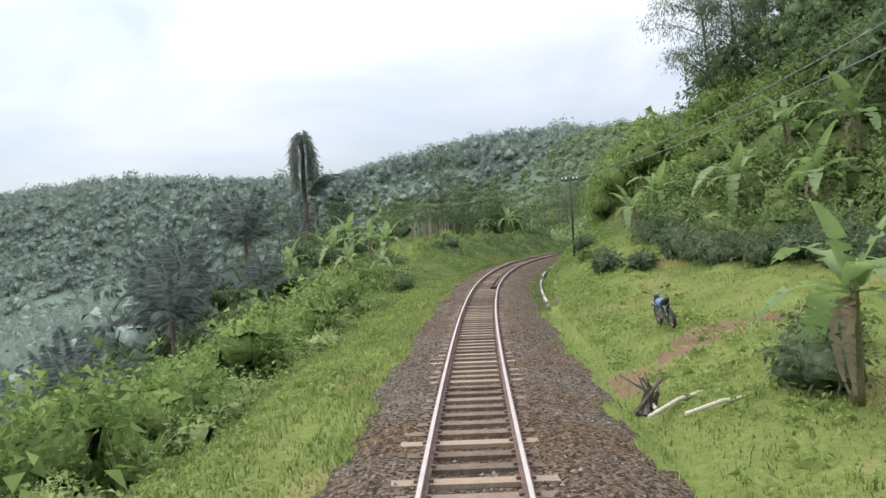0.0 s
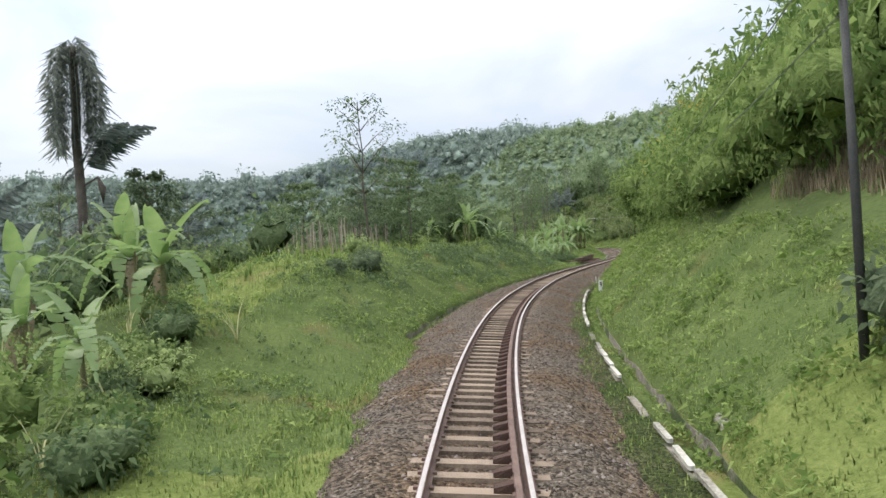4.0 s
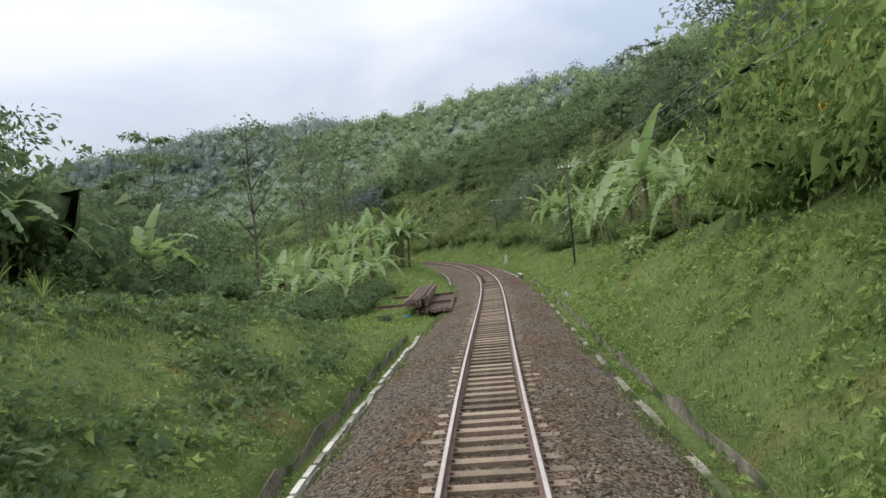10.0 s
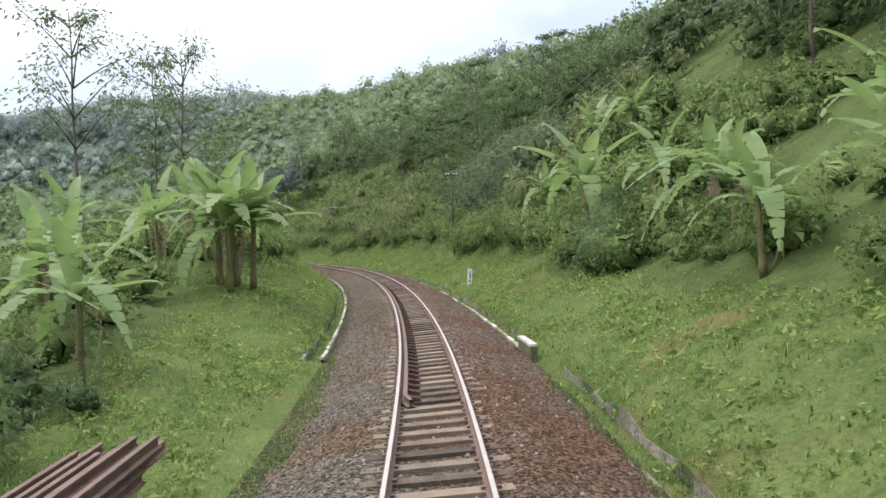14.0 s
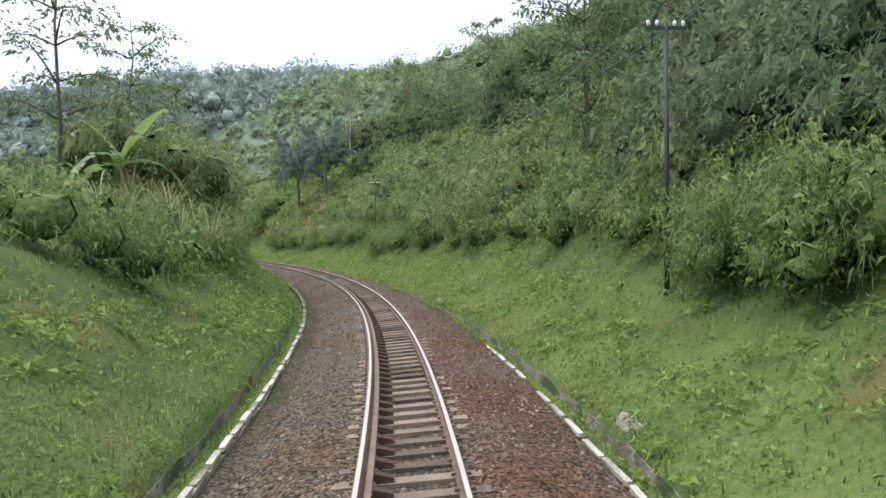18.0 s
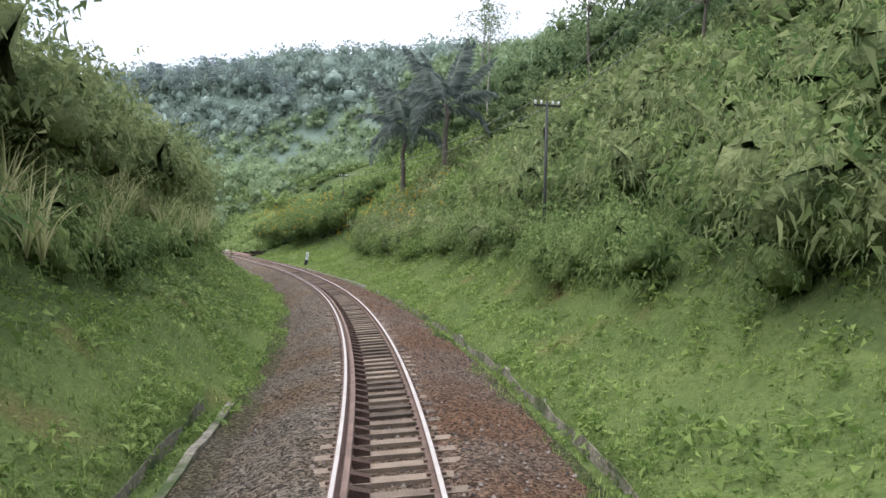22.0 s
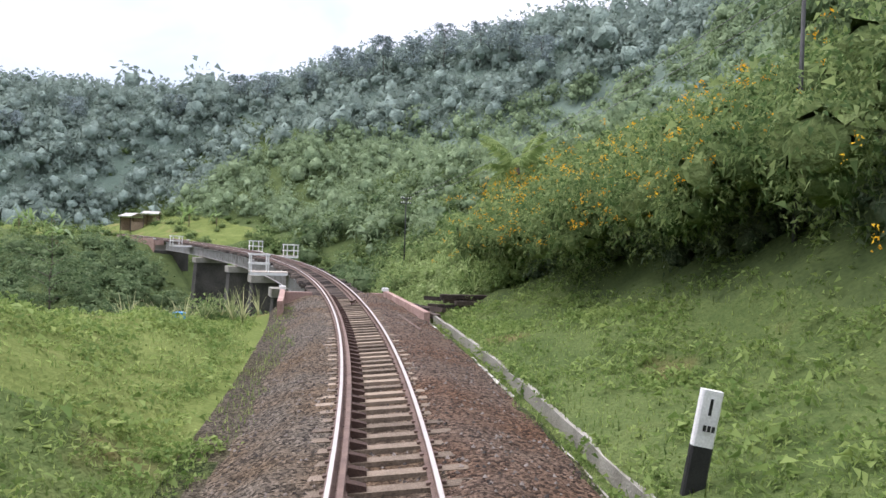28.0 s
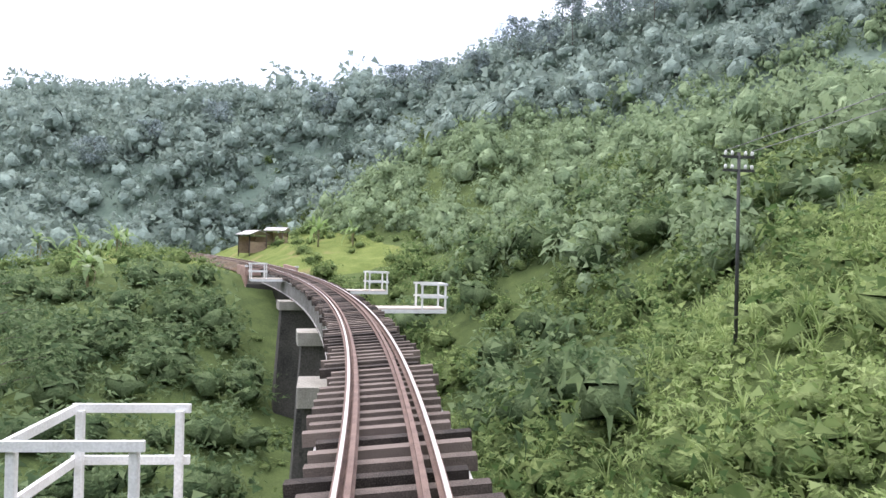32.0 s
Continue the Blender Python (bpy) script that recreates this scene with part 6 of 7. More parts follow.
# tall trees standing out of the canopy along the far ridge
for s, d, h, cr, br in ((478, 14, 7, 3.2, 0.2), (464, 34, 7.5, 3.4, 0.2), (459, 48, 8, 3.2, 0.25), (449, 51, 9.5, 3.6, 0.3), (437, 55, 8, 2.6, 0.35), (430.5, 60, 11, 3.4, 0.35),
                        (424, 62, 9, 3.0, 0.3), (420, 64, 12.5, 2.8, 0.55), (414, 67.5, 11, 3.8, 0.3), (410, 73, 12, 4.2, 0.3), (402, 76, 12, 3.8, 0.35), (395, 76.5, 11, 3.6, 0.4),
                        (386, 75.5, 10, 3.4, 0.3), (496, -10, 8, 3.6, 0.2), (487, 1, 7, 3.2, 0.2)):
    tree("tree", s, d, h, cr, "tall tree standing out of the wooded ridge, leaves paled for haze", L_HAZE, M_BARK, 6, 60, 0.62, br, layered=False)
# bamboo-like drooping crowns above the field
for s, d, h in ((84, 15.5, 15), (88, 18, 16), (80, 19, 17), (93, 20, 16), (76, 22, 17)):
    tree("bamboo_clump", s, d, h, 3.4, "tall dark drooping bamboo clump above the field", L_DARK, M_BARK, 7, 300, 0.3, 0.2, 0.12, False, -0.08, 0.8, 0.22)

# ===== banana plants =====


def banana_leaf_mesh(length, width, arch, torn):
    n = 14
    V, F = [], []
    for k in range(n + 1):
        t = k / n
        x = length * (t * (1 - 0.25 * arch * t))
        z = length * (0.42 * t - arch * t * t * 0.85)
        w = width * math.sin(math.pi * min(1, 0.08 + 0.92 * t) ** 0.75) ** 0.7 * 0.5 + 0.012
        V += [(x, 0, z), (x, w, z + w * 0.28), (x, -w, z + w * 0.28)]
    for k in range(n):
        a, b = 3 * k, 3 * k + 3
        for o in (1, 2):
            if torn and random.random() < torn and 1 < k:
                # torn flap: narrows and hangs
                c = len(V)
                p, q = Vector(V[a + o]), Vector(V[b + o])
                V += [tuple(p.lerp(q, 0.15) - Vector((0, 0, 0.06))), tuple(p.lerp(q, 0.7) - Vector((0, 0, 0.1)))]
                F.append((a, b, c + 1, c) if o == 2 else (a, c, c + 1, b))
            else:
                F.append((a, b, b + o, a + o) if o == 2 else (a, a + o, b + o, b))
    me = bpy.data.meshes.new("leaf")
    me.from_pydata(V, [], F)
    return me


random.seed(5)
BLEAF = [banana_leaf_mesh(2.3, 0.48, 0.85, 0.35), banana_leaf_mesh(2.6, 0.5, 1.1, 0.5), banana_leaf_mesh(1.8, 0.42, 0.3, 0.1),
         banana_leaf_mesh(2.4, 0.44, 1.4, 0.65)]
for b in BLEAF:
    b.materials.append(L_BANANA)
    b.polygons.foreach_set("use_smooth", np.full(len(b.polygons), True))
BDRY = banana_leaf_mesh(1.3, 0.16, 1.5, 0.5)
BDRY.materials.append(L_DRY)
BSTEM = []
for k in range(2):
    g = Geo()
    g.tube([(0.02 * i * (k - .5), 0.015 * i, 0.3 * i) for i in range(7)], [0.09 - 0.006 * i for i in range(7)], 8)
    BSTEM.append(g.mesh("stem", M_BSTEM, True))


def banana(s, d, size=1.0, label="banana plant with large torn green leaves", z=None):
    base = thing("banana_plant", line_pose(s, d, z) @ Matrix.Rotation(random.uniform(0, 6.28), 4, 'Z') @ Matrix.Scale(size, 4), label,
                 "banana plant", "banana plants beside the line")
    part("stem", BSTEM[random.randrange(2)], None, base)
    n = random.randint(7, 9)
    for k in range(n):
        a = k * 2.4 + random.uniform(-.3, .3)
        up = math.radians(66 - 84 * (k / n) + random.uniform(-16, 16))
        ob = part("leaf", BLEAF[random.randrange(4) if k > 1 else 2], None, base)
        ob.matrix_basis = Matrix.Translation((0.04 * math.cos(a), 0.04 * math.sin(a), 1.8 - 0.03 * k)) @ Matrix.Rotation(a, 4, 'Z') @ Matrix.Rotation(
            -up * 0.75, 4, 'Y') @ Matrix.Scale(random.uniform(0.75, 1.1), 4)
    for k in range(random.randint(1, 2)):
        ob = part("dry_leaf", BDRY, None, base, "dry brown hanging leaf")
        ob.matrix_basis = Matrix.Translation((0, 0, 1.55)) @ Matrix.Rotation(random.uniform(0, 6.28), 4, 'Z') @ Matrix.Rotation(0.5, 4, 'Y')
    return base


random.seed(11)
FIELD_BANANAS = [(35, 5.2, 0.95), (59.3, 11.7, 1.15), (55, 13.5, 1.2), (64.2, 8.9, 1.0), (62.8, 7.4, 1.0), (57, 16, 1.2), (61, 14.5, 1.1), (73.7, -7.9, 0.95),
                 (75, -9.5, 0.9), (69.3, -7.2, 0.6), (71.5, -10, 0.8), (74, -12, 1.1), (80, -13, 1.2), (83, -15, 1.0), (78, -17, 1.2)]
BANK_BANANAS = [(118, -9.5, 1.15), (121, -10.5, 1.2), (124, -11, 1.1), (128, -9.5, 1.1), (115, -12, 1.0), (132, -11, 1.1), (139, -11, 1.0), (138, -8.4, 0.95),
                (142.5, -8.8, 1.05), (146, -7.6, 1.0), (150.5, -8.2, 1.1), (154.5, -7.4, 1.15), (146, -10, 1.2), (149, -12, 1.2), (152, -9, 1.1), (155, -13, 1.2)]
PLANTATION_BANANAS = [(158, -10, 1.2), (160, -7.5, 1.1), (163, -9, 1.3), (166, -11, 1.3), (171.6, -7.0, 1.7), (171.8, -6.4, 1.5), (172.2, -5.9, 1.6), (170.9, -6.5, 1.45),
                      (182.8, -7.3, 1.15), (171, -12, 1.3), (175, -10, 1.3), (178, -9.3, 1.4), (180, -8.2, 1.2), (189, -8.6, 1.2), (181, -12, 1.2), (186, -10, 1.2),
                      (192, -11, 1.2), (209, -9, 1.5), (214, -10, 1.5), (218, -11, 1.4)]
SLOPE_BANANAS = [(132, 6.6, 0.9), (136, 7.5, 1.1), (139, 8.3, 1.1), (142, 7.5, 1.75), (146, 9, 1.5), (148, 8.0, 1.2), (151, 8.8, 1.3), (153.5, 7.6, 1.25),
                 (156, 8.4, 1.2), (158, 10, 1.3), (160, 7.8, 1.1), (163, 8.6, 1.2), (166, 9.5, 1.2), (172.8, 7.4, 1.65), (170, 9.5, 1.3), (177, 9.0, 1.2),
                 (182, 8.3, 1.15), (188, 10.5, 1.15), (184, 12, 1.2), (196.5, 11.3, 1.15), (181, 13, 1.2)]
FAR_BANANAS = [(360, -22, 1.2), (372, -14, 1.2), (400, 10, 1.2), (396, 13, 1.1), (405, -12, 1.1), (418, -10, 1.1), (408, 12, 1.2), (309, -12, 0.8),
               (392, -15.7, 1.1), (397, -19.5, 1.2), (388, -12.5, 1.0)]
for s, d, z in FIELD_BANANAS + BANK_BANANAS + PLANTATION_BANANAS + SLOPE_BANANAS + FAR_BANANAS:
    banana(s, d, z * random.uniform(0.9, 1.1))

# ===== palms =====


def frond_mesh(length, pairs, leaflet, droop, name="frond"):
    V, F = [], []
    pts = [Vector((length * t * (1 - 0.22 * t * droop), 0, length * (0.45 * t - droop * 0.75 * t * t))) for t in np.linspace(0, 1, 9)]
    for k in range(8):
        o = len(V)
        w0, w1 = 0.03 * (1 - k / 9), 0.03 * (1 - (k + 1) / 9)
        V += [tuple(pts[k] + Vector((0, w0, 0))), tuple(pts[k] - Vector((0, w0, 0))), tuple(pts[k + 1] - Vector((0, w1, 0))), tuple(pts[k + 1] + Vector((0, w1, 0)))]
        F.append((o, o + 1, o + 2, o + 3))
    for k in range(pairs):
        t = 0.12 + 0.88 * k / pairs
        i = min(7, int(t * 8))
        p = pts[i].lerp(pts[i + 1], t * 8 - i)
        l = leaflet * math.sin(math.pi * min(1, 0.25 + 0.72 * t)) * random.uniform(0.8, 1.1)
        for sg in (1, -1):
            tip = p + Vector((l * 0.45, sg * l * 0.75, -l * random.uniform(0.35, 0.8)))
            m = p.lerp(tip, 0.5) + Vector((0, 0, l * 0.1))
            w = Vector((0.05, 0, 0.03))
            o = len(V)
            V += [tuple(p), tuple(m + w), tuple(tip), tuple(m - w)]
            F.append((o, o + 1, o + 2, o + 3))
    me = bpy.data.meshes.new(name)
    me.from_pydata(V, [], F)
    return me


FR_UP, FR_MID, FR_LOW = frond_mesh(3.2, 40, 0.8, 0.35), frond_mesh(3.4, 42, 0.85, 0.75), frond_mesh(3.0, 38, 0.8, 1.25)
for f in (FR_UP, FR_MID, FR_LOW):
    f.materials.append(L_PALM)


def palm(s, d, height, size, n, label, z=None, hi=78.0, lo=-17.0, mix=(0.4, 0.75), name="palm", fronds=None, r=0.24):
    base = thing(name, line_pose(s, d, z), label, name.replace("_", " "))
    fr = fronds or (FR_UP, FR_MID, FR_LOW)
    g = Geo()
    g.tube([(0.03 * i * random.uniform(-1, 1), 0.03 * random.uniform(-1, 1) * i, height * i / 6 - 0.2) for i in range(7)], [r * (1 - 0.06 * i) for i in range(7)], 9)
    part("trunk", g, M_BARK, base, smooth=True)
    for k in range(n):
        t = k / n
        a = k * 2.4 + random.uniform(-.2, .2)
        me = fr[0] if t < mix[0] else fr[1] if t < mix[1] else fr[2]
        up = math.radians(hi + (lo - hi) * t)
        ob = part("frond", me, None, base)
        ob.matrix_basis = Matrix.Translation((0, 0, height - 0.3 - 0.5 * t)) @ Matrix.Rotation(a, 4, 'Z') @ Matrix.Rotation(-up * 0.7, 4, 'Y') @ Matrix.Scale(
            size * random.uniform(0.85, 1.1), 4)
    return base



def hanging_frond(length, reach, name="frond"):
    """A frond that rises a little, then hangs close to the trunk."""
    pts = [Vector((reach * math.sin(min(1, t * 2.2) * math.pi / 2), 0, 0.45 * math.sin(math.pi * min(1, t * 2.5)) - length * max(0, t - 0.12) ** 1.15)) for t in np.linspace(0, 1, 10)]
    V, F = [], []
    for k in range(9):
        o = len(V)
        V += [tuple(pts[k] + Vector((0, 0.03, 0))), tuple(pts[k] - Vector((0, 0.03, 0))), tuple(pts[k + 1] - Vector((0, 0.02, 0))), tuple(pts[k + 1] + Vector((0, 0.02, 0)))]
        F.append((o, o + 1, o + 2, o + 3))
    for k in range(80):
        t = 0.1 + 0.9 * k / 80
        i = min(8, int(t * 9))
        p = pts[i].lerp(pts[i + 1], t * 9 - i)
        for sg in (1, -1):
            l = random.uniform(0.5, 1.0)
            tip = p + Vector((random.uniform(-.2, .7) * l, sg * l * random.uniform(0.35, 0.9), -l * random.uniform(0.2, 0.9)))
            m = p.lerp(tip, 0.5)
            o = len(V)
            V += [tuple(p), tuple(m + Vector((0.045, 0, 0))), tuple(tip), tuple(m - Vector((0.045, 0, 0)))]
            F.append((o, o + 1, o + 2, o + 3))
    me = bpy.data.meshes.new(name)
    me.from_pydata(V, [], F)
    me.materials.append(L_MOP)
    return me


FR_MOP, FR_CORE, FR_SKIRT = hanging_frond(5.0, 1.2), hanging_frond(4.8, 0.6), hanging_frond(4.0, 0.9)


def sugar_palm(s, d, z):
    """Tall trunk, a mop of hanging fronds, one side spray and a ragged skirt lower down."""
    base = thing("palm", line_pose(s, d, z), "tall sugar palm with a mop of hanging ragged fronds", "palm tree")
    g = Geo()
    g.tube([(0.02 * i * random.uniform(-1, 1), 0, 14.9 * i / 7 - 0.3) for i in range(8)], [0.26 - 0.012 * i for i in range(8)], 9)
    part("trunk", g, M_BARK, base, smooth=True)
    for k in range(22):
        ob = part("frond", FR_MOP if k % 2 else FR_CORE, None, base)
        ob.matrix_basis = Matrix.Translation((0, 0, 14.7 - 0.05 * k)) @ Matrix.Rotation(k * 2.4, 4, 'Z') @ Matrix.Scale(random.uniform(0.8, 1.1), 4)
    for k, a in enumerate((0.15, -0.3, 0.5, 2.9)):
        ob = part("frond", FR_MID, None, base)
        ob.matrix_basis = Matrix.Translation((0, 0, 8.6 + 0.2 * k)) @ Matrix.Rotation(a, 4, 'Z') @ Matrix.Rotation(-0.62 if k < 3 else 0.6, 4, 'Y') @ Matrix.Scale(1.35 if k < 3 else 0.6, 4)
    for k in range(9):
        ob = part("dry_frond", FR_SKIRT, None, base, "withered grey hanging frond")
        ob.matrix_basis = Matrix.Translation((0, 0, 6.4 - 0.12 * k)) @ Matrix.Rotation(k * 2.4 + 0.5, 4, 'Z') @ Matrix.Scale(random.uniform(0.75, 1.1), 4)
    g = Geo()
    g.tube([(0.2, 0, 8.2), (0.9, 0, 8.5), (1.1, 0, 8.0), (1.12, 0, 7.2), (1.1, 0, 6.4)], [0.05, 0.06, 0.16, 0.22, 0.08], 8)
    part("fruit_bunch", g, M_BARK, base, "dark hanging fruit bunch", smooth=True)
    return base


sugar_palm(86.8, -19.8, -2.0)
for s, d, h, z, k in ((70, -22, 3.6, 1.45, 15), (76, -25, 4.2, 1.5, 16), (85, -25, 4.4, 1.5, 16), (64, -25, 3.6, 1.4, 14), (80, -30, 4, 1.5, 14),
                      (56, -23, 3.2, 1.3, 12), (98, -27, 4.5, 1.2, 13), (107, -30, 4, 1.2, 12), (73, -17, 2.2, 1.0, 12)):
    palm(s, d, h, z, k, "dark dusty palm with long upright feathery fronds", None, 88, 0, (0.6, 0.85))
tree("tree", 88, -17.3, 6.3, 1.4, "small dense dark tree with a blocky crown", L_DARK, M_BARK, 4, 110, 0.26, 0.55, 0.1, False)
palm(276.5, 10.2, 7.6, 1.8, 16, "dark palm rising above the thicket")
palm(271, 11.5, 7.0, 1.7, 15, "dark palm rising above the thicket")
FERN = (frond_mesh(2.6, 34, 0.6, 0.5), frond_mesh(2.9, 36, 0.65, 0.85), frond_mesh(2.6, 34, 0.6, 1.2))
for f in FERN:
    f.materials.append(L_LIME)
palm(307.3, 8.8, 5.4, 1.15, 17, "tree fern with pale arching fronds on the slope", None, 48, -25, (0.25, 0.6), "tree_fern", FERN, 0.13)

# ===== single shrubs on the banks =====


def shrub(s, d, r, tall, material, label, up=0.6, leaf=0.16, n=420):
    ob = new("shrub", None)
    bits = []
    for k in range(4):
        o = np.array([random.uniform(-.35, .35) * r, random.uniform(-.35, .35) * r, r * tall * (0.35 + 0.35 * k / 3 * up)])
        rr = r * random.uniform(0.55, 0.8)
        dd = ball_dirs(n // 4, 0.4)
        c = o + dd * (rr * (0.6 + 0.5 * RNG.random(n // 4)))[:, None] * np.array([1, 1, tall])
        l = leaf * RNG.uniform(0.6, 1.3, n // 4)
        bits.append((*leaf_cards(c, dd * 0.8 + RNG.normal(size=(n // 4, 3)) * 0.6, l, l * 0.45, 0.3, dd), 0))
        bits.append((*mass(3, o, rr * 0.62, tall, k * 1.7, 0.2), 1))
    V, F, N, M = combine(bits)
    bpy.data.objects.remove(ob)
    ob = new("shrub", raw_mesh("shrub", V, F, [material, INNER[material.name]], index=M, normals=N))
    ob.matrix_world = line_pose(s, d)
    return tagged(ob, label, "shrub", "single shrubs on the banks")


random.seed(21)
shrub(140.1, -4.8, 0.42, 0.8, L_DARK, "small dark shrub in the grass by the old rails")
shrub(138.3, 6.1, 0.8, 1.0, L_LIME, "yellow-green leafy shrub below the banana plants", leaf=0.3, n=500)
shrub(139.6, 6.6, 0.8, 1.0, L_BRIGHT, "leafy shrub below the banana plants", leaf=0.3, n=500)
shrub(173.8, 7.0, 1.0, 1.0, L_LIME, "yellow-green shrub beside a tall banana plant", leaf=0.2, n=700)
shrub(169.4, 7.3, 1.7, 1.0, L_TREE, "big dark bush on the slope", leaf=0.16, n=1400)
shrub(171.2, 8.2, 1.6, 1.1, L_TREE, "big dark bush on the slope", leaf=0.16, n=1400)
shrub(86.5, -6.3, 0.95, 0.95, L_DARK, "dark round shrub on the lip of the bank", 1.0)
shrub(87.2, -7.0, 0.75, 1.0, L_LIME, "light green leafy shrub behind a darker one", 2.6)
shrub(83.1, -6.5, 0.5, 0.9, L_DARK, "small dark shrub on the bank")
shrub(65.3, 5.1, 0.75, 0.9, L_DARK, "dark shrub beside the telegraph pole")
shrub(62.4, 4.9, 0.5, 0.8, L_SHRUB, "low shrub on the grass slope")
shrub(60.4, 5.5, 0.65, 0.85, L_DARK, "dark rounded shrub on the grass slope")
shrub(58.6, 5.6, 0.75, 0.7, L_DARK, "broad dark shrub with large leaves", leaf=0.28)
shrub(57.0, 6.8, 0.7, 0.7, L_DARK, "broad dark shrub with large leaves", leaf=0.28)
shrub(36.4, 5.4, 0.95, 0.9, L_DARK, "dark bushy shrub beside a banana plant")
shrub(37.6, 6.1, 0.8, 0.9, L_SHRUB, "green shrub beside a banana plant")
shrub(33.8, 6.6, 0.7, 0.9, L_SHRUB, "green shrub beside a banana plant")
shrub(64.2, -6.0, 0.7, 0.8, L_LIME, "bright shrub on the embankment edge")
for k in range(9):
    shrub(66 + 1.1 * k, -5.4 - 0.35 * k + random.uniform(-.4, .4), random.uniform(0.5, 0.9), 0.8, L_SHRUB if k % 3 else L_TREE, "leafy shrub hanging over the gully side")
for k in range(5):
    shrub(44.5 - 0.6 * k, -6.4 - 0.3 * k, 0.6, 0.8, L_LIME, "bright shrub on the embankment edge")

# ===== old rails stacked beside the line =====
random.seed(21)
for k in range(12):
    d = -2.15 - 0.135 * k
    lone_rail(140.6 + random.uniform(-.4, .4), 150.2 + random.uniform(-.5, .3), d + 0.25, d, -0.32)
for k in range(9):
    d = -3.3 - 0.14 * k
    lone_rail(140.9 + random.uniform(-.5, .5), 152.3 + random.uniform(-.4, .4), d + 0.3, d, -0.02)
for k in range(7):
    d = -3.3 - 0.15 * k
    lone_rail(141.2 + random.uniform(-.3, .3), 152.5 + random.uniform(-.3, .3), d + 0.32, d, 0.125)
lone_rail(141.4, 152.4, -2.95, -3.25, 0.27)
lone_rail(141.4, 152.4, -3.2, -3.5, 0.27)
lone_rail(143.1, 143.4, -5.6, -2.0, -0.175, label="old rail laid across as a bearer")
lone_rail(148.9, 148.5, -5.6, -2.1, -0.175, label="old rail laid across as a bearer")
for k in range(4):
    ob = lone_rail(266.5 + random.uniform(-.6, .6), 272.3 + random.uniform(-.4, .4), -3.75 + 0.22 * k, -2.95 + 0.13 * k, -0.5 + 0.02 * k,
                   label="length of old rail lying by the drain")
lone_rail(294.5, 304.4, 1.75, 1.38, -0.28, label="length of old rail lying by the track")
lone_rail(286.0, 299.0, 2.35, 1.95, -0.44, label="length of old rail lying by the track")

# ===== line-side posts =====


def glyph_bars(chars, h, parent, m, material):
    """Painted numerals, flat on a post's face."""
    cu = bpy.data.curves.new("numeral", "FONT")
    cu.body, cu.size, cu.align_x, cu.align_y, cu.extrude = chars, h, 'CENTER', 'CENTER', 0.002
    cu.offset = 0.004
    tmp = bpy.data.objects.new("numeral", cu)
    scene.collection.objects.link(tmp)
    dg = bpy.context.evaluated_depsgraph_get()
    me = bpy.data.meshes.new_from_object(tmp.evaluated_get(dg))
    bpy.data.objects.remove(tmp)
    me.materials.clear()
    me.materials.append(material)
    ob = part("numeral", me, material, parent)
    ob.matrix_basis = m
    return ob


def marker(s, d, height, wide, chars, size, lean, label, black=0.0, turn=0.0, z=None):
    ob = thing("marker_post", line_pose(s, d, z, turn) @ Matrix.Rotation(radians(lean), 4, 'Y'), label, "marker post")
    g = Geo()
    g.box((0, 0, black + (height - black) / 2), (wide, wide * 0.45, height - black), bevel=0.02)
    post = part("post", g, M_WHITE, ob)
    g = Geo()
    g.box((0, 0, black / 2 - 0.2), (wide * 1.01, wide * 0.46, black + 0.4), bevel=0.02)
    part("foot", g, M_BLACK if black else M_CONC, ob, "black-painted foot" if black else "")
    for k, c in enumerate(chars):
        glyph_bars(c, size, post, Matrix.Translation((0, -wide * 0.225 - 0.004, height - size * (0.75 + 0.92 * k))) @ Matrix.Rotation(radians(90), 4, 'X'), M_BLACK)
    return post


marker(87.7, 3.35, 0.55, 0.16, "9", 0.24, 2, "small white hectometre post with a black number nine", turn=6)
marker(182.4, 4.0, 0.85, 0.24, "236", 0.25, 5, "leaning white kilometre post numbered two three six", turn=-4)
p1 = marker(282.3, 3.62, 0.98, 0.25, "1", 0.27, 9, "leaning white marker post with a black foot", 0.32, turn=-6, z=-0.06)
for k in range(3):
    g = Geo()
    g.box((-0.05 + 0.05 * k, -0.118, 0.55), (0.035, 0.006, 0.07))
    part("worn_figure", g, M_BLACK, p1)
marker(103.2, 2.62, 0.42, 0.1, "", 0.1, -3, "small plain white peg at the drain edge", turn=50)

# ===== telegraph poles and wires =====
POLES = [(22.5, 6.2, 5.6), (65.5, 4.55, 4.35), (108, 4.95, 3.9), (151.3, 5.1, 6.0), (196.5, 6.0, 6.0), (241.5, 6.1, 5.6), (289, 9.2, 5.6), (331.3, 10.2, 5.6)]
tops = []
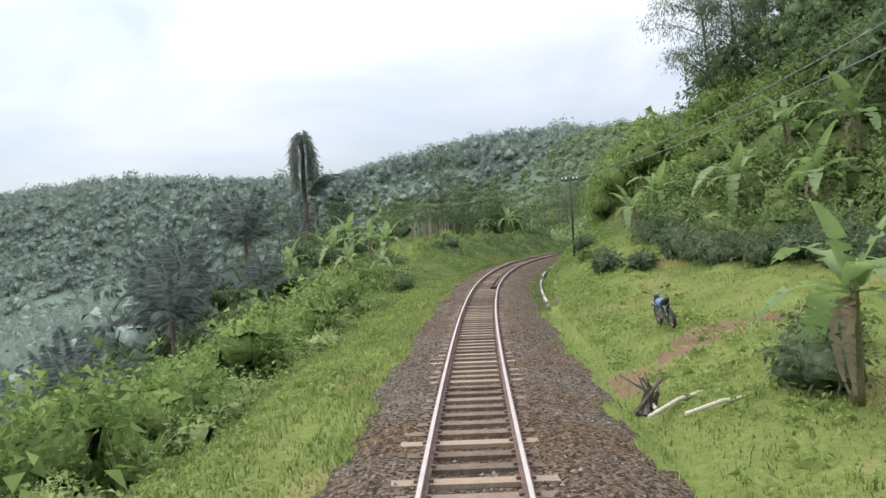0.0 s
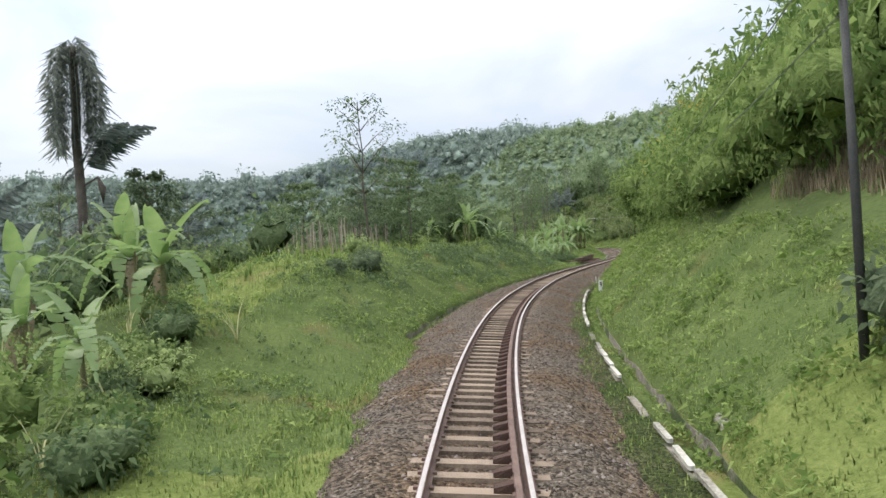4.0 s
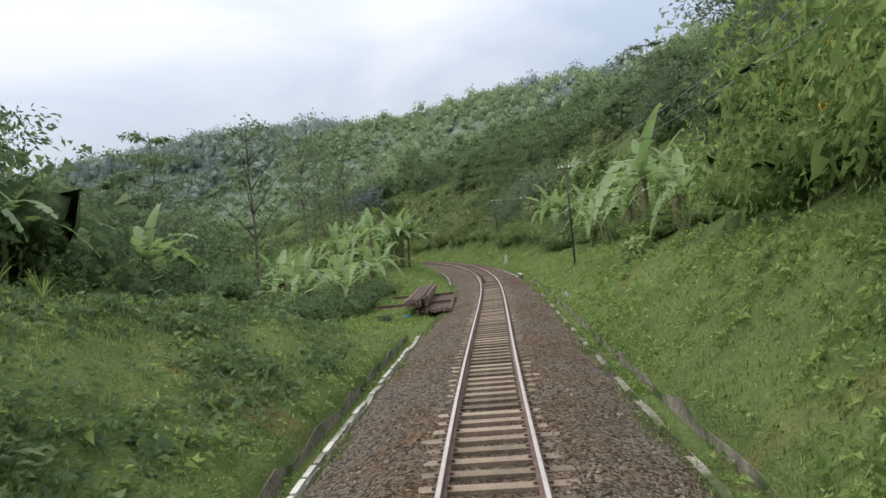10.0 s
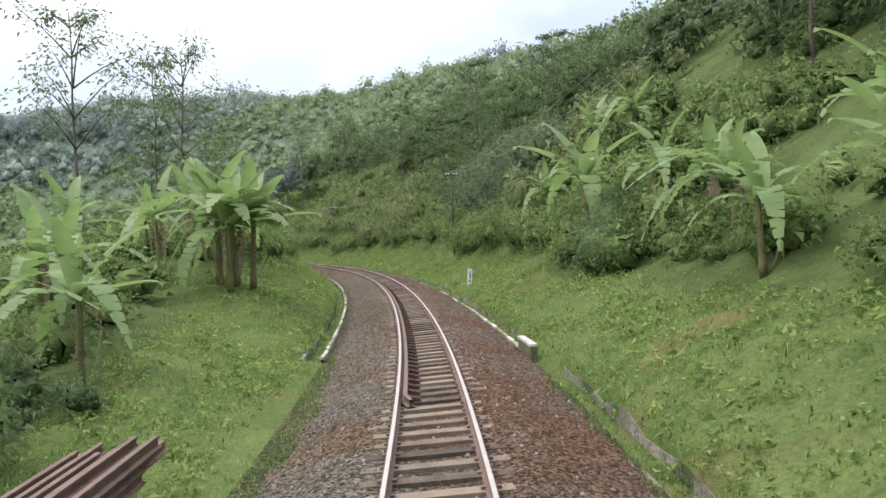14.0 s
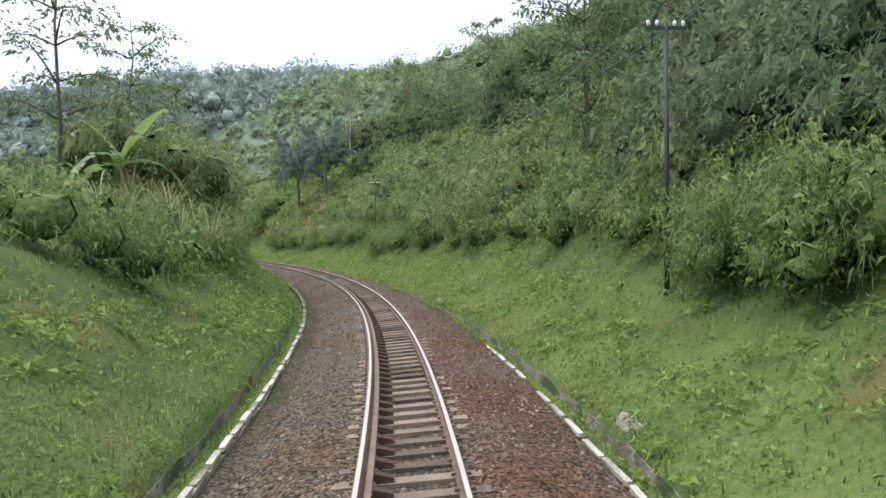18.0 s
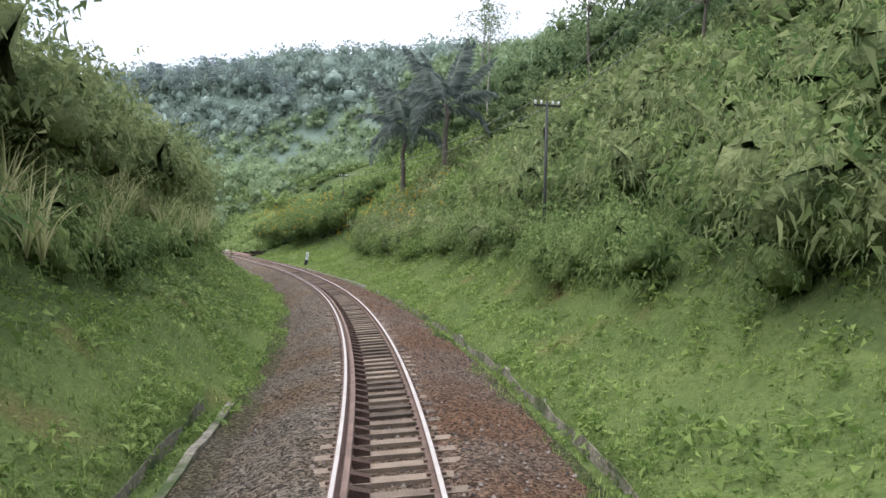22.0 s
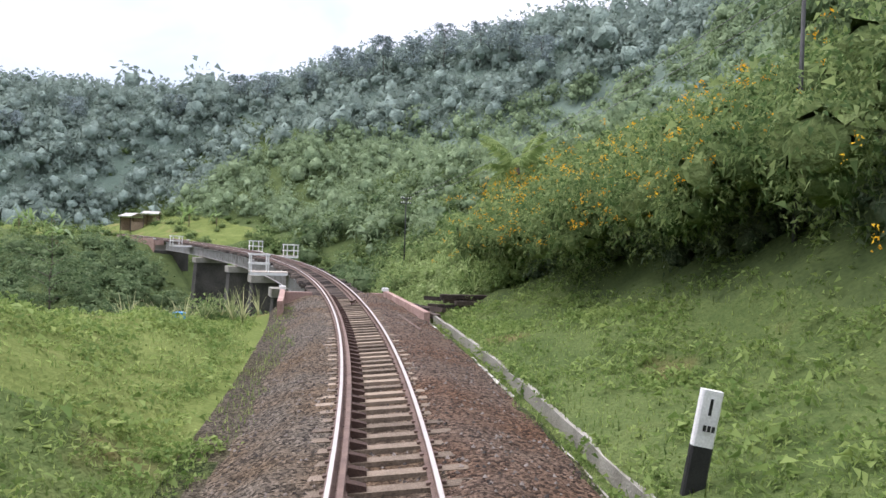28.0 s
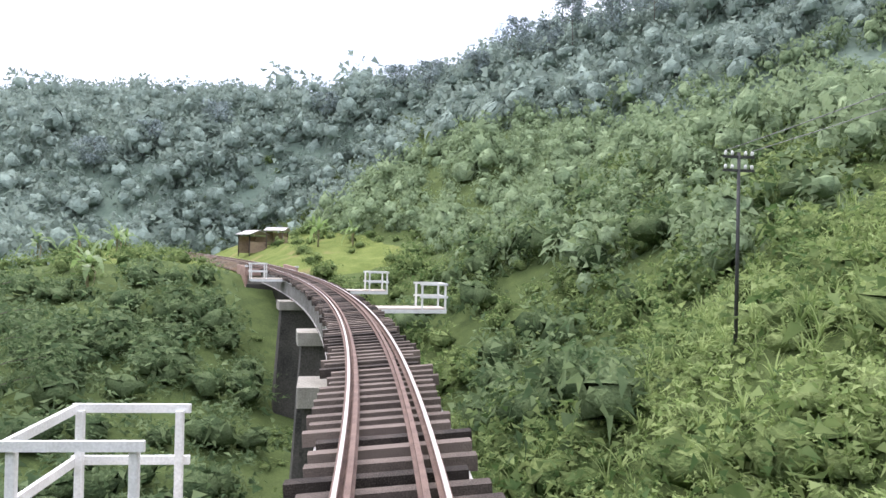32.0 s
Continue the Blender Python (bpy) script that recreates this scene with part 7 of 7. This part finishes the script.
for s, d, h in POLES:
    m = line_pose(s, d)
    ob = thing("telegraph_pole", m, "slim dark line-side pole with a short crossarm and insulators", "utility pole", "telegraph poles along the line")
    g = Geo()
    g.tube([(0, 0, -0.3), (0.01, 0, h * 0.5), (0, 0, h)], [0.058, 0.052, 0.045], 10)
    part("pole", g, M_POLE, ob, smooth=True)
    for zz in ((h - 0.12,) if s < 300 else (h - 0.12, h - 0.5)):
        g = Geo()
        g.box((0, 0, zz), (0.95, 0.06, 0.07), bevel=0.01)
        arm = part("crossarm", g, M_POLE, ob)
        for x in (-0.4, -0.2, 0.2, 0.4):
            g = Geo()
            g.tube([(x, 0, zz + 0.03), (x, 0, zz + 0.08), (x, 0, zz + 0.14), (x, 0, zz + 0.17)], [0.02, 0.045, 0.04, 0.015], 8)
            part("insulator", g, M_PORC, arm, "white porcelain insulator", True)
    tops.append([m @ Vector((x, 0, h + 0.05)) for x in (-0.4, 0.4)])
for a, b in zip(tops[:-1], tops[1:]):
    for p, q in zip(a, b):
        g = Geo()
        g.tube([p.lerp(q, k / 12) - Vector((0, 0, 0.7 * 4 * (k / 12) * (1 - k / 12))) for k in range(13)], 0.011, 4, False)
        tagged(new("wire", g.mesh("wire", M_WIRE)), "thin sagging telegraph wire between two poles", "wire", "telegraph wires")

# ===== motorbike in the field =====


def motorbike(s, d, turn):
    ob = thing("motorbike", line_pose(s, d, None, turn) @ Matrix.Rotation(radians(-9), 4, 'Y') @ Matrix.Scale(0.86, 4), "old blue and black motorbike parked on the grass", "motorbike")
    for y, nm in ((0.58, "front_wheel"), (-0.6, "rear_wheel")):
        g = Geo()
        g.ring((0, y, 0.29), (1, 0, 0), 0.245, 0.048, 28, 8)
        wheel = part(nm, g, M_TYRE, ob, "muddy black tyre", True)
        g = Geo()
        g.ring((0, y, 0.29), (1, 0, 0), 0.2, 0.018, 24, 6)
        part("rim", g, M_CHROME, wheel)
        g = Geo()
        g.tube([(-0.07, y, 0.29), (0.07, y, 0.29)], 0.05, 10)
        part("hub", g, M_CHROME, wheel)
        g = Geo()
        for k in range(12):
            a = k * math.pi / 6
            g.tube([(0.0, y, 0.29), (0.0, y + 0.2 * math.cos(a), 0.29 + 0.2 * math.sin(a))], 0.004, 4)
        part("spokes", g, M_CHROME, wheel)
    for x in (-0.07, 0.07):
        g = Geo()
        g.tube([(x, 0.58, 0.29), (x, 0.42, 0.72), (x * 0.8, 0.36, 0.88)], [0.022, 0.024, 0.02], 8)
        part("fork_leg", g, M_CHROME, ob)
        g = Geo()
        g.tube([(x, -0.6, 0.29), (x, -0.2, 0.32)], 0.022, 6)
        part("swingarm", g, M_BLACK, ob)
        g = Geo()
        g.tube([(x, -0.5, 0.36), (x * 1.1, -0.38, 0.66)], 0.03, 8)
        part("shock_absorber", g, M_CHROME, ob)
    g = Geo()
    g.tube([(-0.36, 0.2, 1.06), (-0.22, 0.3, 0.98), (-0.06, 0.35, 0.92), (0.06, 0.35, 0.92), (0.22, 0.3, 1.0), (0.36, 0.2, 1.1)], 0.014, 8)
    bar = part("handlebar", g, M_CHROME, ob, smooth=True)
    for x, z in ((-0.37, 1.065), (0.37, 1.105)):
        g = Geo()
        g.tube([(x * 0.8, 0.24, z - 0.02), (x * 1.12, 0.17, z + 0.02)], 0.02, 8)
        part("grip", g, M_TYRE, bar)
    g = Geo()
    g.tube([(0, 0.36, 0.86), (0, 0.2, 0.6), (0, -0.05, 0.42), (0, -0.35, 0.5), (0, -0.62, 0.7)], 0.035, 8)
    part("frame", g, M_BLACK, ob, smooth=True)
    g = Geo()
    g.tube([(0, 0.34, 0.7), (0, 0.22, 0.68), (0, 0.05, 0.66), (0, -0.1, 0.64)], [0.07, 0.13, 0.14, 0.08], 12)
    part("fuel_tank", g, M_BLUE, ob, "faded blue tank", True)
    g = Geo()
    g.tube([(0, 0.02, 0.68), (0, -0.15, 0.69), (0, -0.4, 0.76), (0, -0.66, 0.86)], [0.06, 0.1, 0.1, 0.05], 10)
    part("seat", g, M_BLACK, ob, "black seat rising to the tail", True)
    g = Geo()
    for k in range(7):
        a0 = 0.35 + k * 0.26
        g.box((0, 0.58 - 0.34 * math.cos(a0 + 0.9), 0.29 + 0.34 * math.sin(a0 + 0.35)), (0.12, 0.1, 0.015), m=Matrix.Rotation(math.pi / 2 - a0 - 0.6, 4, 'X'))
    part("front_mudguard", g, M_BLUEW, ob, "pale blue mudguard")
    g = Geo()
    g.box((0, 0.06, 0.36), (0.2, 0.3, 0.22), bevel=0.05)
    g.tube([(0, 0.08, 0.42), (0, 0.22, 0.5)], [0.08, 0.07], 10)
    part("engine", g, M_CHROME, ob, "grimy metal engine")
    g = Geo()
    g.tube([(0.1, 0.2, 0.42), (0.13, 0.18, 0.24), (0.14, -0.2, 0.22), (0.15, -0.62, 0.34)], [0.018, 0.02, 0.03, 0.038], 8)
    part("exhaust", g, M_CHROME, ob, smooth=True)
    g = Geo()
    g.box((0, 0.42, 0.8), (0.15, 0.06, 0.2), bevel=0.02)
    part("number_board", g, M_BLUE, ob)
    g = Geo()
    g.tube([(-0.1, -0.05, 0.25), (-0.26, -0.1, 0.0)], 0.012, 6)
    part("side_stand", g, M_BLACK, ob)


M_TYRE = mat("dusty_rubber", (0.015, 0.014, 0.013), (0.07, 0.06, 0.05), 0.85, 5.0, 60.0, 0.2)
M_CHROME = mat("grimy_metal", (0.12, 0.11, 0.1), (0.42, 0.41, 0.39), 0.4, 6.0, 60.0, 0.1, metal=0.8)
M_BLUE = mat("faded_blue_paint", (0.07, 0.14, 0.24), (0.16, 0.28, 0.42), 0.45, 5.0, 50.0, 0.05)
M_BLUEW = mat("pale_blue_plastic", (0.3, 0.36, 0.6), (0.5, 0.56, 0.8), 0.5, 5.0, 50.0, 0.05)
motorbike(43.1, 4.7, 4)

# ===== hut beyond the viaduct =====


def hut(s, d, w, l, h, turn, label, roof):
    ob = thing("hut", line_pose(s, d, None, turn), label, "hut", "huts beyond the viaduct")
    for x in (-w / 2, w / 2):
        for y in (-l / 2, l / 2):
            g = Geo()
            g.box((x, y, h / 2 - 0.2), (0.1, 0.1, h + 0.4))
            part("post", g, M_TIMBER, ob)
    for nm, c, sz in (("back_wall", (w / 2, 0, h * 0.45), (0.06, l, h * 0.9)), ("side_wall", (0, l / 2, h * 0.45), (w, 0.06, h * 0.9)),
                      ("front_wall", (0, -l / 2, h * 0.3), (w, 0.06, h * 0.6))):
        g = Geo()
        g.box(c, sz)
        part(nm, g, M_HUT, ob)
    for sg in (-1, 1):
        g = Geo()
        g.box((sg * w * 0.29, 0, h + 0.25), (w * 0.68, l + 0.7, 0.05), m=Matrix.Rotation(radians(sg * 20), 4, 'Y'))
        part("roof_slope", g, roof, ob, "pale weathered roof sheet")


M_HUT = mat("woven_bamboo_wall", (0.2, 0.14, 0.09), (0.42, 0.32, 0.22), 0.9, 3.0, 40.0, 0.4)
M_ROOF = mat("weathered_roof_sheet", (0.3, 0.28, 0.26), (0.6, 0.57, 0.54), 0.8, 2.0, 20.0, 0.3)
hut(412, 4.9, 2.6, 2.6, 2.5, 20, "small open hut with a pale weathered roof", M_ROOF)
hut(411, 7.9, 2.0, 2.2, 1.9, 55, "small brown-walled hut with a low roof", M_ROOF)

# ===== fence of stakes at the field edge =====
fence = thing("stake_fence", Matrix.Identity(4), "rough fence of thin bamboo stakes at the field edge", "fence")
g = Geo()
g.tube([(0, 0, -0.2), (0.02, 0.01, 0.8), (0, 0.02, 2.1)], [0.045, 0.04, 0.03], 6)
stake_me = g.mesh("stake", M_STAKE)
for k in range(70):
    s = 94 + 0.27 * k + random.uniform(-.08, .08)
    d = -13.5 - 0.06 * k * 0.27 + random.uniform(-.3, .3)
    p = on_line(s, d)
    ob = part("stake", stake_me, None, fence)
    ob.matrix_basis = Matrix.Translation((p[0], p[1], land_at(s, d))) @ Matrix.Rotation(random.uniform(-.08, .08), 4, 'X') @ Matrix.Rotation(random.uniform(-.08, .08), 4, 'Y') @ Matrix.Scale(random.uniform(.8, 1.25), 4)
for z in (0.5, 1.1):
    g = Geo()
    g.tube([Vector(on_line(s, -15.5 - 0.06 * (s - 94), 0)[:2].tolist() + [land_at(s, -15.5 - 0.06 * (s - 94)) + z]) for s in np.linspace(94, 112.6, 12)], 0.025, 5)
    part("fence_rail", g, M_STAKE, fence)

# ===== timbers, debris and clutter =====


def beam(s, d, z, size, turn, label, name="old_sleeper", material=M_ROT, tilt=0.0, category="timber", group="old timbers piled by the line"):
    g = Geo()
    g.box((0, 0, 0), size, bevel=0.03)
    ob = new(name, g.mesh(name, material))
    p = on_line(s, d, z)
    ob.matrix_world = Matrix.Translation(p) @ Matrix.Rotation(-heading(s) + radians(turn), 4, 'Z') @ Matrix.Rotation(radians(tilt), 4, 'Y')
    return tagged(ob, label, category, group)


for k, (s, d, z, t, tl) in enumerate(((302.6, 2.75, -0.5, 12, 3), (302.2, 3.0, -0.52, 22, -4), (301.6, 2.9, -0.3, 5, 6), (303.3, 3.3, -0.55, 60, 0),
                                      (303.4, 4.6, -0.45, 70, 0), (302.9, 4.9, -0.42, 82, 3), (303.2, 5.2, -0.2, 76, -3), (302.6, 5.5, -0.2, 95, 2), (303.6, 4.4, -0.18, 50, 5), (303.0, 5.0, 0.0, 88, -4), (303.5, 5.6, -0.45, 65, 2),
                                      (302.0, 3.25, -0.35, 30, 8), (301.2, 3.1, -0.5, 15, -6))):
    beam(s, d, z, (0.22, 2.0, 0.17), t, "rotting dark timber sleeper in a heap", tilt=tl)
for k, (s, d, t) in enumerate(((36.8, 3.3, 50), (36.2, 3.8, 35), (37.4, 3.0, 80))):
    g = Geo()
    g.tube([(-1.1 + 0.2 * k, 0, 0), (0, 0.05, 0.02), (1.0 - 0.2 * k, -0.04, 0)], [0.03, 0.035, 0.028], 7)
    ob = new("bamboo_pole", g.mesh("bamboo_pole", M_BAMB))
    ob.matrix_world = line_pose(s, d, None, t) @ Matrix.Translation((0, 0, 0.06))
    tagged(ob, "cut pale bamboo pole lying on the grass", "bamboo pole")
g = Geo()
for k in range(9):
    g.tube([(random.uniform(-.25, .25), random.uniform(-.2, .2), 0), (random.uniform(-.2, .2), random.uniform(-.2, .2), 0.35), (random.uniform(-.4, .4), random.uniform(-.3, .3), 0.6)], [0.05, 0.03, 0.01], 5)
ob = new("tree_stump", g.mesh("tree_stump", M_BARK))
ob.matrix_world = line_pose(37.0, 2.8)
tagged(ob, "small cut stump with broken stems", "stump")
g = Geo()
g.box((0, 0, 0.13), (0.32, 0.28, 0.27), bevel=0.04)
ob = new("plastic_tub", g.mesh("plastic_tub", M_TUB))
ob.matrix_world = line_pose(296, -5.0, None, 20)
tagged(ob, "small bright blue plastic tub in the grass", "tub")
g = Geo()
g.box((0, 0, 0.05), (0.3, 0.22, 0.12), bevel=0.06)
g.box((0.2, 0.1, 0.03), (0.18, 0.2, 0.08), 0.5, bevel=0.05)
ob = new("plastic_bag", g.mesh("plastic_bag", M_TUB))
ob.matrix_world = line_pose(141.3, -4.0, None, 30)
tagged(ob, "crumpled blue plastic bag lying in the grass", "bag")
for s, d, e, h in ((202.2, 7.2, 1.3, 3.1), (203.4, 7.5, 1.6, 2.6), (236.5, 6.0, 0.8, 2.2)):
    g = Geo()
    g.tube([(0, 0, -0.1), (e * 0.3, 0.1, h * 0.45), (e * 0.62, 0.05, h * 0.8), (e, -0.1, h)], [0.04, 0.035, 0.028, 0.012], 6)
    ob = new("dead_stem", g.mesh("dead_stem", M_STAKE))
    ob.matrix_world = line_pose(s, d)
    tagged(ob, "pale dead bamboo stem leaning out of the thicket", "stem")
# dry brushwood over the drain
rs = random.Random(4)
for cs, cd, n in ((104.5, 3.1, 40), (108.5, 3.2, 40), (101.5, 3.0, 18), (126, 3.0, 12)):
    g = Geo()
    for k in range(n):
        a, L = rs.uniform(0, 6.28), rs.uniform(0.4, 1.3)
        o = Vector((rs.uniform(-.5, .5), rs.uniform(-1.6, 1.6), rs.uniform(0, .3)))
        e = Vector((math.cos(a), math.sin(a), rs.uniform(-.15, .6))) * L
        g.tube([o, o + e * 0.5 + Vector((rs.uniform(-.06, .06), rs.uniform(-.06, .06), 0.03)), o + e], [0.012, 0.009, 0.004], 4)
    ob = new("brushwood", g.mesh("brushwood", M_TWIG))
    ob.matrix_world = line_pose(cs, cd, -0.55)
    tagged(ob, "dry grey brushwood cut and left over the drain", "brushwood", kind="stuff")
for s, d, w, h, tl in ((61.5, 3.3, 0.7, 0.5, 14), (62.6, 3.32, 0.5, 0.4, 20), (67, 3.28, 0.6, 0.4, 10), (86.4, 3.3, 0.8, 0.55, 15), (87.5, 3.34, 0.6, 0.5, 22), (128.5, 3.28, 0.5, 0.35, 12),
                       (141, 3.32, 0.7, 0.45, 18), (141.9, 3.34, 0.6, 0.5, 14), (142.8, 3.3, 0.5, 0.4, 20), (147, 3.28, 0.6, 0.35, 12), (186, 3.28, 0.5, 0.4, 15), (191.5, 3.28, 0.6, 0.4, 12), (213, 3.28, 0.5, 0.35, 14)):
    g = Geo()
    vs = []
    for z, k in ((-0.35, 1.1), (0.1, 1.0), (h * 0.6, 0.85)):
        vs += [(x * k + rs.uniform(-.03, .03) + 0.1 * z, y * k * w / 2 + rs.uniform(-.06, .06), z + rs.uniform(-.05, .05)) for x, y in ((-.08, -1), (.08, -1), (.08, 1), (-.08, 1))]
    g.add(vs, [(3, 2, 1, 0), (8, 9, 10, 11)] + [(4 * r + i, 4 * r + (i + 1) % 4, 4 * r + 4 + (i + 1) % 4, 4 * r + 4 + i) for r in (0, 1) for i in range(4)])
    ob = new("stone_slab", g.mesh("stone_slab", M_CONC))
    ob.matrix_world = line_pose(s, d, -0.4) @ Matrix.Rotation(radians(tl), 4, 'Y')
    tagged(ob, "pale broken slab of drain lining in the bank", "stone slab", "broken slabs along the drain")
